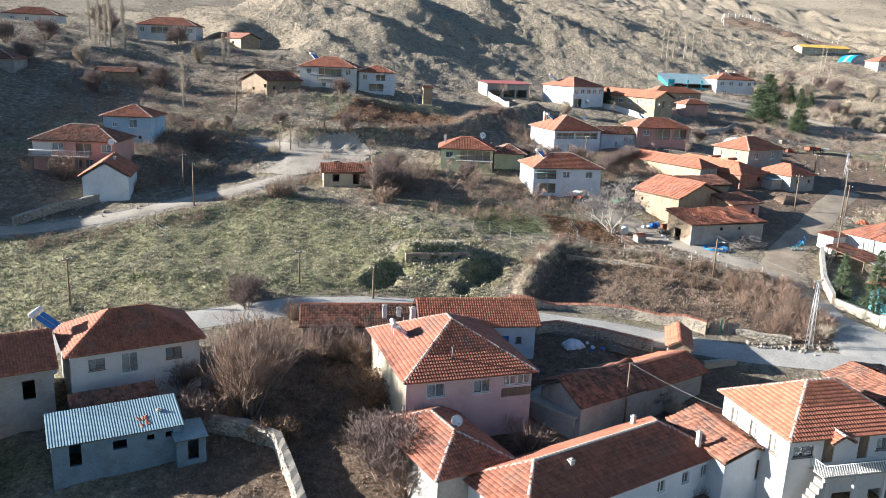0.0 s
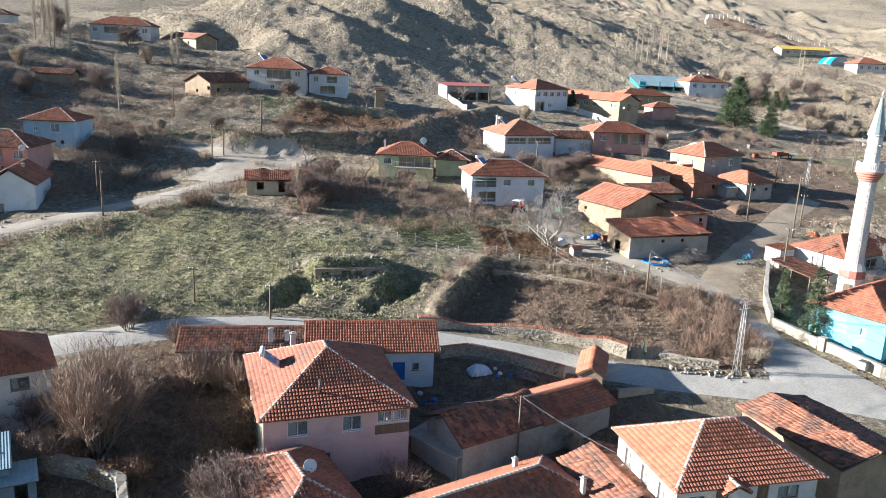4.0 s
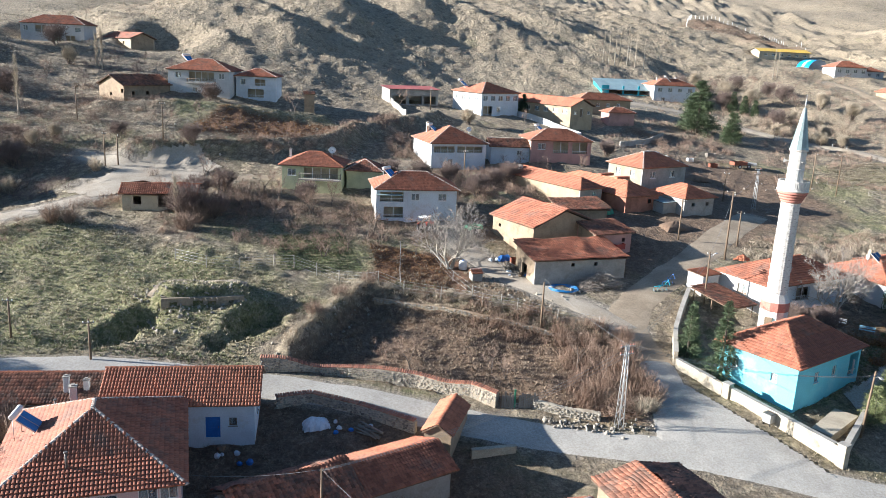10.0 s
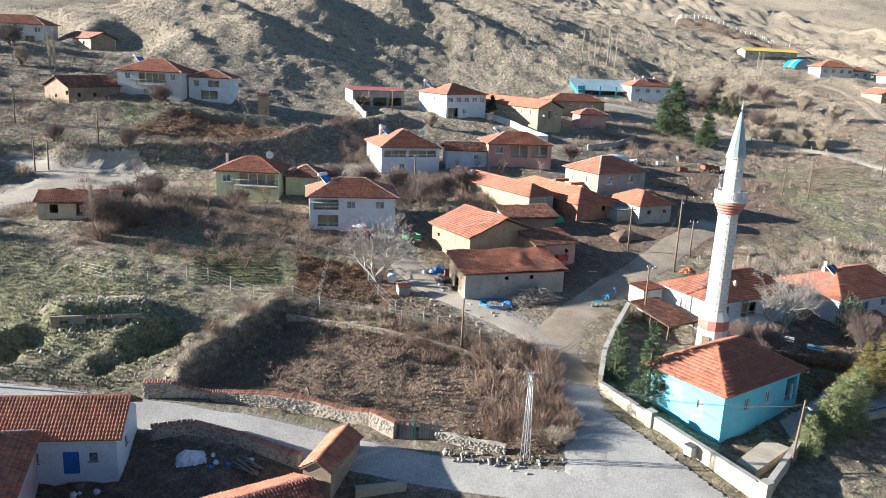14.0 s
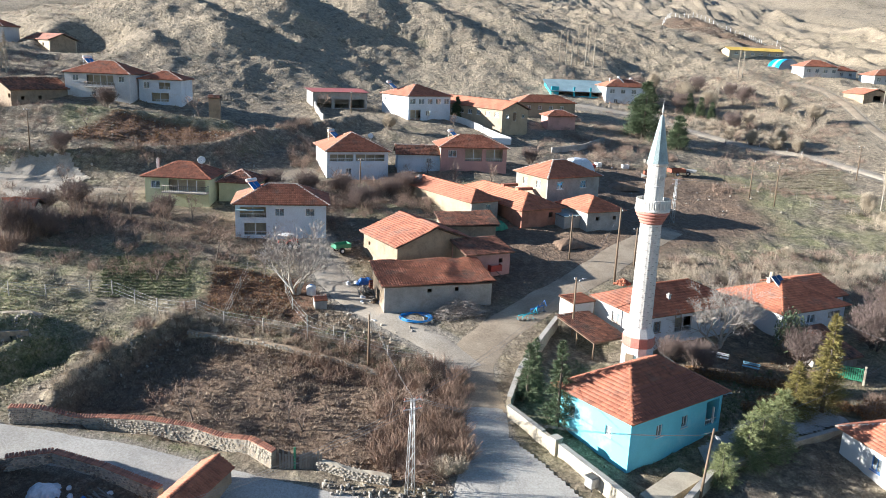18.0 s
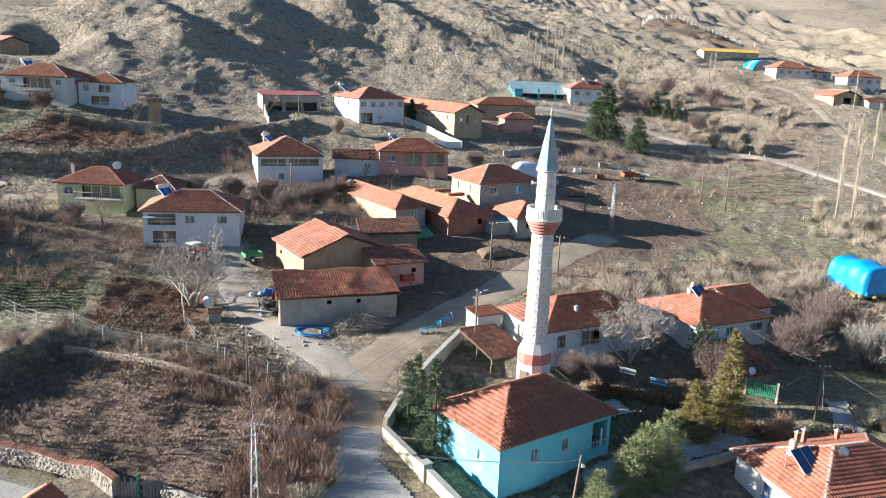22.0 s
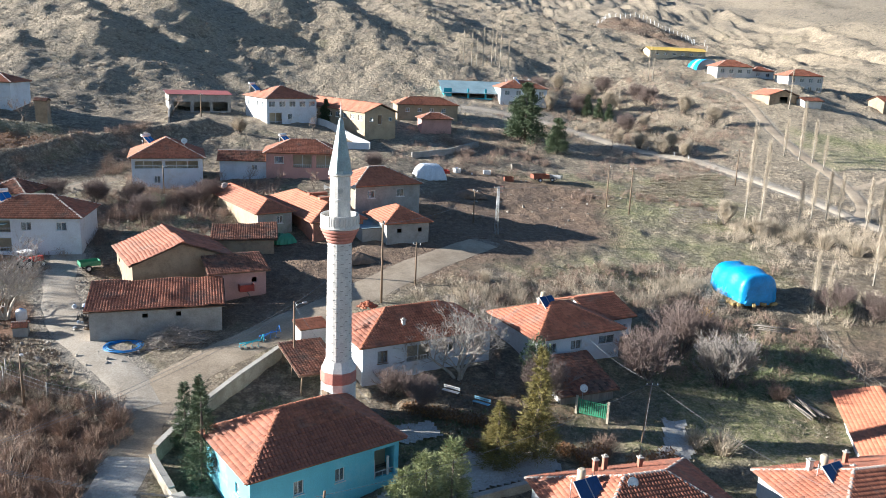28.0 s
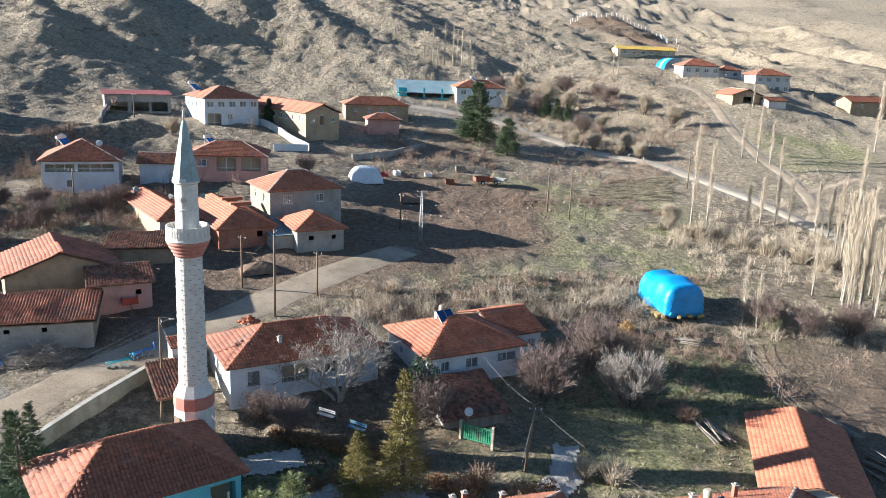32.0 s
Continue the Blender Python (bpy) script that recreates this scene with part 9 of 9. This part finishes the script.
brushwood("cut grey brushwood thrown against the shed wall", 47.0, 119.8, 15, 6.0, 2.4, 2.2, 1500, "twig_grey", 8)
brushwood("dry cut brushwood at the garden corner", 44.8, 90.6, 20, 4.0, 2.4, 1.5, 600, "twig", 9)


def log_pile(label, x, y, turn, n, length, seed, spread=0.9, up=0.5):
    rng = random.Random(seed)
    t = thing("log_pile", pose(x, y, gz(x, y), 0, 0, turn), label, "log pile")
    for k in range(n):
        o = rng.uniform(-spread, spread)
        a = rng.uniform(-0.18, 0.18)
        L = length * rng.uniform(0.7, 1.1)
        z = 0.1 + up * (1 - abs(o) / spread) * rng.random()
        part("log", tube_bm([(o - L / 2 * a, -L / 2, z), (o + L / 2 * a, L / 2, z + rng.uniform(0, 0.4))], [rng.uniform(0.07, 0.11), 0.05], 6), M["wood_grey"], t)


log_pile("pile of long grey poles on the grass", 112.4, 117.8, 15, 16, 4.2, 1)
log_pile("row of stacked grey firewood poles behind the building", 124.8, 119.6, 30, 26, 3.6, 2, 2.4, 0.8)
log_pile("row of stacked grey firewood poles along the plot", 127.2, 114.6, 35, 24, 3.4, 3, 2.4, 0.8)
log_pile("fallen poles at the meadow's edge", 116.5, 137.5, 75, 10, 5.0, 4, 1.0, 0.3)
log_pile("grey planks and poles in the yard", 20.4, 84.6, 60, 12, 2.6, 5, 0.6, 0.5)
log_pile("firewood pile beside the barn", 35.2, 124.6, 20, 22, 1.6, 6, 1.0, 0.9)


def bench(x, y, turn, body, label):
    t = thing("bench", pose(x, y, gz(x, y), 0, 0, turn), label, "bench")
    for k in range(3):
        part("seat_slat", box_bm(-0.9, -0.22 + 0.15 * k, 0.43, 0.9, -0.1 + 0.15 * k, 0.47), M[body], t)
    for k in range(2):
        part("back_slat", box_bm(-0.9, 0.24, 0.6 + 0.17 * k, 0.9, 0.28, 0.72 + 0.17 * k), M[body], t)
    for s in (-0.75, 0.75):
        part("leg", box_bm(s - 0.04, -0.2, -0.1, s + 0.04, -0.14, 0.428), M["iron"], t)
        part("leg", box_bm(s - 0.04, 0.285, -0.1, s + 0.04, 0.33, 0.92), M["iron"], t)


bench(79.0, 112.5, -30, "paint_blue_pale", "pale blue and white slatted bench"), bench(76.0, 113.8, -28, "paint_white", "white slatted bench before the house")
bench(70.4, 100.6, 38, "wood_grey", "grey wooden bench beside the mosque")
t = thing("bin", pose(58.6, 90.0, gz(58.6, 90.0), 0, 0, 35), "galvanised steel rubbish container on the verge", "bin")
part("body", box_bm(-0.6, -0.45, 0.25, 0.6, 0.45, 1.15, bevel=0.05), M["galvanised"], t)
part("lid", box_bm(-0.64, -0.48, 1.155, 0.64, 0.48, 1.22, bevel=0.02), M["iron"], t)
for px in (-0.45, 0.45):
    for py in (-0.35, 0.35):
        part("foot", tube_bm([(px, py, 0), (px, py, 0.25)], 0.06, 6), M["rubber"], t)
t = thing("metal_gate", pose(88.4, 113.2, gz(89.5, 113), 0, 0, -24), "green painted metal yard gate", "gate")
part("gate_frame", box_bm(0, -0.03, 0.08, 0.08, 0.03, 1.75), M["paint_green"], t), part("gate_frame", box_bm(2.7, -0.03, 0.08, 2.78, 0.03, 1.75), M["paint_green"], t)
for k in range(12):
    part("bar", box_bm(0.14 + 0.215 * k, -0.012, 0.12, 0.28 + 0.215 * k, 0.012, 1.6), M["paint_green"], t)
for z in (0.2, 1.5):
    part("rail", box_bm(0.083, -0.025, z, 2.697, -0.013, z + 0.07), M["paint_green"], t)
for s in (-0.25, 2.85):
    part("post", box_bm(s, -0.12, -0.3, s + 0.22, 0.12, 1.9, bevel=0.01), M["cement_wall"], t)
t = thing("water_tank", pose(28.8, 123.0, gz(28.8, 123.0), 0, 0, 0), "white plastic water tank beside the lane", "tank")
part("tank", lathe_bm([(0.52, 0.0), (0.58, 0.08), (0.58, 1.0), (0.45, 1.18), (0.2, 1.25)], 16), M["paint_white"], t)
part("lid", lathe_bm([(0.19, 1.252), (0.17, 1.33)], 12), M["paint_blue"], t)
house("tiny doghouse with a red tile roof", (30.0, 118.8), 20, 1.6, 1.5, gz(30.4, 119.4) + 1.05, 0.35, "gable_x", wall="plaster_grey", tile="tile_new", size=0.22, ov=0.1, name="doghouse")
t = thing("brick_heap", pose(66.6, 123.4, 8.3, 0, 0, 20), "heap of orange bricks on the house roof", "bricks")
rng = random.Random(3)
BRICK = bpy.data.meshes.new("brick")
bm = box_bm(-0.12, -0.06, -0.05, 0.12, 0.06, 0.05, bevel=0.008)
bm.to_mesh(BRICK)
bm.free()
BRICK.materials.append(M["cap_red"])
for k in range(70):
    r0 = rng.random() ** 0.7
    a = rng.uniform(0, 6.28)
    ob = piece("brick", BRICK, t)
    ob.matrix_local = Matrix.LocRotScale((1.1 * r0 * math.cos(a), 0.7 * r0 * math.sin(a), 0.75 * (1 - r0) * rng.uniform(0.4, 1) + 0.05), Euler((rng.uniform(-0.5, 0.5), rng.uniform(-0.5, 0.5), rng.uniform(0, 3))), Vector((1.6, 1.6, 1.6)))


def sack(x, y, s, material, label, seed):
    rng = random.Random(seed)
    bm = bmesh.new()
    bmesh.ops.create_icosphere(bm, subdivisions=2, radius=0.5)
    for v in bm.verts:
        v.co = Vector((v.co.x, v.co.y * 0.8, max(v.co.z, -0.25) * 0.75 + 0.18)) * (s * (1 + rng.uniform(-0.14, 0.14)))
    me = bpy.data.meshes.new("sack")
    bm.to_mesh(me)
    bm.free()
    me.materials.append(M[material])
    ob = new("sack", me)
    ob.location, ob.rotation_euler = (x, y, gz(x, y)), (0, 0, rng.uniform(0, 6))
    tagged(ob, label, "sack", "sacks in the yards")


rng = random.Random(12)
for k in range(34):
    cx, cy, r = ((9.4, 80.4, 1.6), (18.6, 85.2, 1.8), (34.6, 126.6, 2.0), (36.4, 122.4, 1.6), (78, 201, 3.0))[k % 5]
    mat, lab = (("sheet_white", "white plastic sack lying in the yard"), ("paint_blue", "blue plastic sack lying in the yard"), ("sheet_white", "white plastic sack lying in the yard"), ("wood", "brown rag sack lying in the yard"))[k % 4]
    sack(cx + rng.uniform(-r, r), cy + rng.uniform(-r, r) * 0.6, rng.uniform(0.35, 0.8), mat, lab, k)


def crate(x, y, turn, lx, ly, h, material, label):
    t = thing("crate", pose(x, y, gz(x, y), 0, 0, turn), label, "crate")
    for k in range(3):
        z = 0.03 + k * h / 3
        for s in (-1, 1):
            part("slat", box_bm(-lx / 2, s * ly / 2 - 0.02, z, lx / 2, s * ly / 2 + 0.02, z + h / 3 - 0.05), M[material], t)
            part("slat", box_bm(s * lx / 2 - 0.02, -ly / 2 + 0.023, z, s * lx / 2 + 0.02, ly / 2 - 0.023, z + h / 3 - 0.05), M[material], t)
    part("base", box_bm(-lx / 2 + 0.023, -ly / 2 + 0.023, 0.0, lx / 2 - 0.023, ly / 2 - 0.023, 0.025), M[material], t)


crate(36.2, 126.4, 10, 1.4, 1.0, 0.9, "rust", "rusty brown crate beside the barn"), crate(75.5, 200.6, 30, 1.2, 1.2, 0.9, "paint_white", "white box on the meadow"), crate(81.6, 201.8, 10, 1.4, 1.0, 0.8, "paint_white", "white box on the meadow")
crate(85.9, 198.6, 10, 1.8, 1.2, 0.9, "rust", "rusty brown trough on the meadow"), crate(88.0, 207.5, 10, 2.2, 1.4, 1.0, "wood_grey", "grey wooden feed rack on the meadow")
# arched blue shelter, far off
t = thing("shelter", pose(157.5, 314, gz(157.5, 314), 0, 0, 8), "blue arched sheet shelter on the hillside", "shelter")
arc = [(4.0 * math.cos(a), 3.9 * math.sin(a)) for a in (math.pi * j / 12 for j in range(13))]
for k in range(5):
    V = [(x, k * 1.6 + e, z) for e in (0, 1.58) for x, z in arc]
    piece("sheet", mesh_of("sheet", V, [(j, j + 1, 14 + j, 13 + j) for j in range(12)], M["tarp"] if k != 2 else M["sheet_white"], True), t)
part("end_wall", (lambda b: (b.faces.new([b.verts.new((x * 0.99, 0.02, z * 0.99)) for x, z in arc]), bmesh.ops.solidify(b, geom=b.faces[:], thickness=0.05), b)[2])(bmesh.new()), M["sheet_white"], t)

# what is left of a stone hut dug into the mound
t = thing("ruined_hut", pose(-4.9, 102.2, gz(-2.0, 102.4), 0, 0, 16), "half-buried ruined stone hut with dark openings", "ruin")
wall_part(t, "f", 9.0, 1.4, 0.0, -1.2, 1.25, M["soil_stone"], [(0.9, -0.1, 0.8, 0.9), (3.4, -0.4, 1.1, 1.3), (5.0, 0.1, 0.9, 0.7), (7.3, 0.3, 0.7, 0.5)], thick=0.4)
wall_part(t, "l", 9.0, 1.4, 0.0, -1.2, 1.35, M["soil_stone"], [], thick=0.4)
wall_part(t, "r", 9.0, 1.4, 0.0, -1.2, 1.2, M["soil_stone"], [], thick=0.4)
rng = random.Random(31)
for k in range(6):
    part("beam", tube_bm([(3.1 + 0.6 * k, -0.35 - 0.4 * rng.random(), 1.22 - 0.25 * rng.random()), (3.1 + 0.6 * k + rng.uniform(-0.5, 0.5), 1.3, 1.34)], 0.06, 5), M["wood_grey"], t)
sack(-22.5, 91.2, 0.9, "sheet_white", "white plastic barrel lying in the grass", 77)

# a rusted hole in the ribbed roof, patched with tiles
t = thing("roof_patch", pose(-24.9, 61.5, 0.43, 13, 0, 29), "rusty patch of loose tiles on the ribbed roof", "patch")
rng = random.Random(6)
for k in range(9):
    ob = piece("tile", COPING, t)
    ob.matrix_local = Matrix.LocRotScale((rng.uniform(-0.5, 0.5), rng.uniform(-0.6, 0.6), 0.02 + 0.03 * k / 9), Euler((0, 0, rng.uniform(-0.8, 0.8))), Vector((1.1, 0.8, 0.5)))
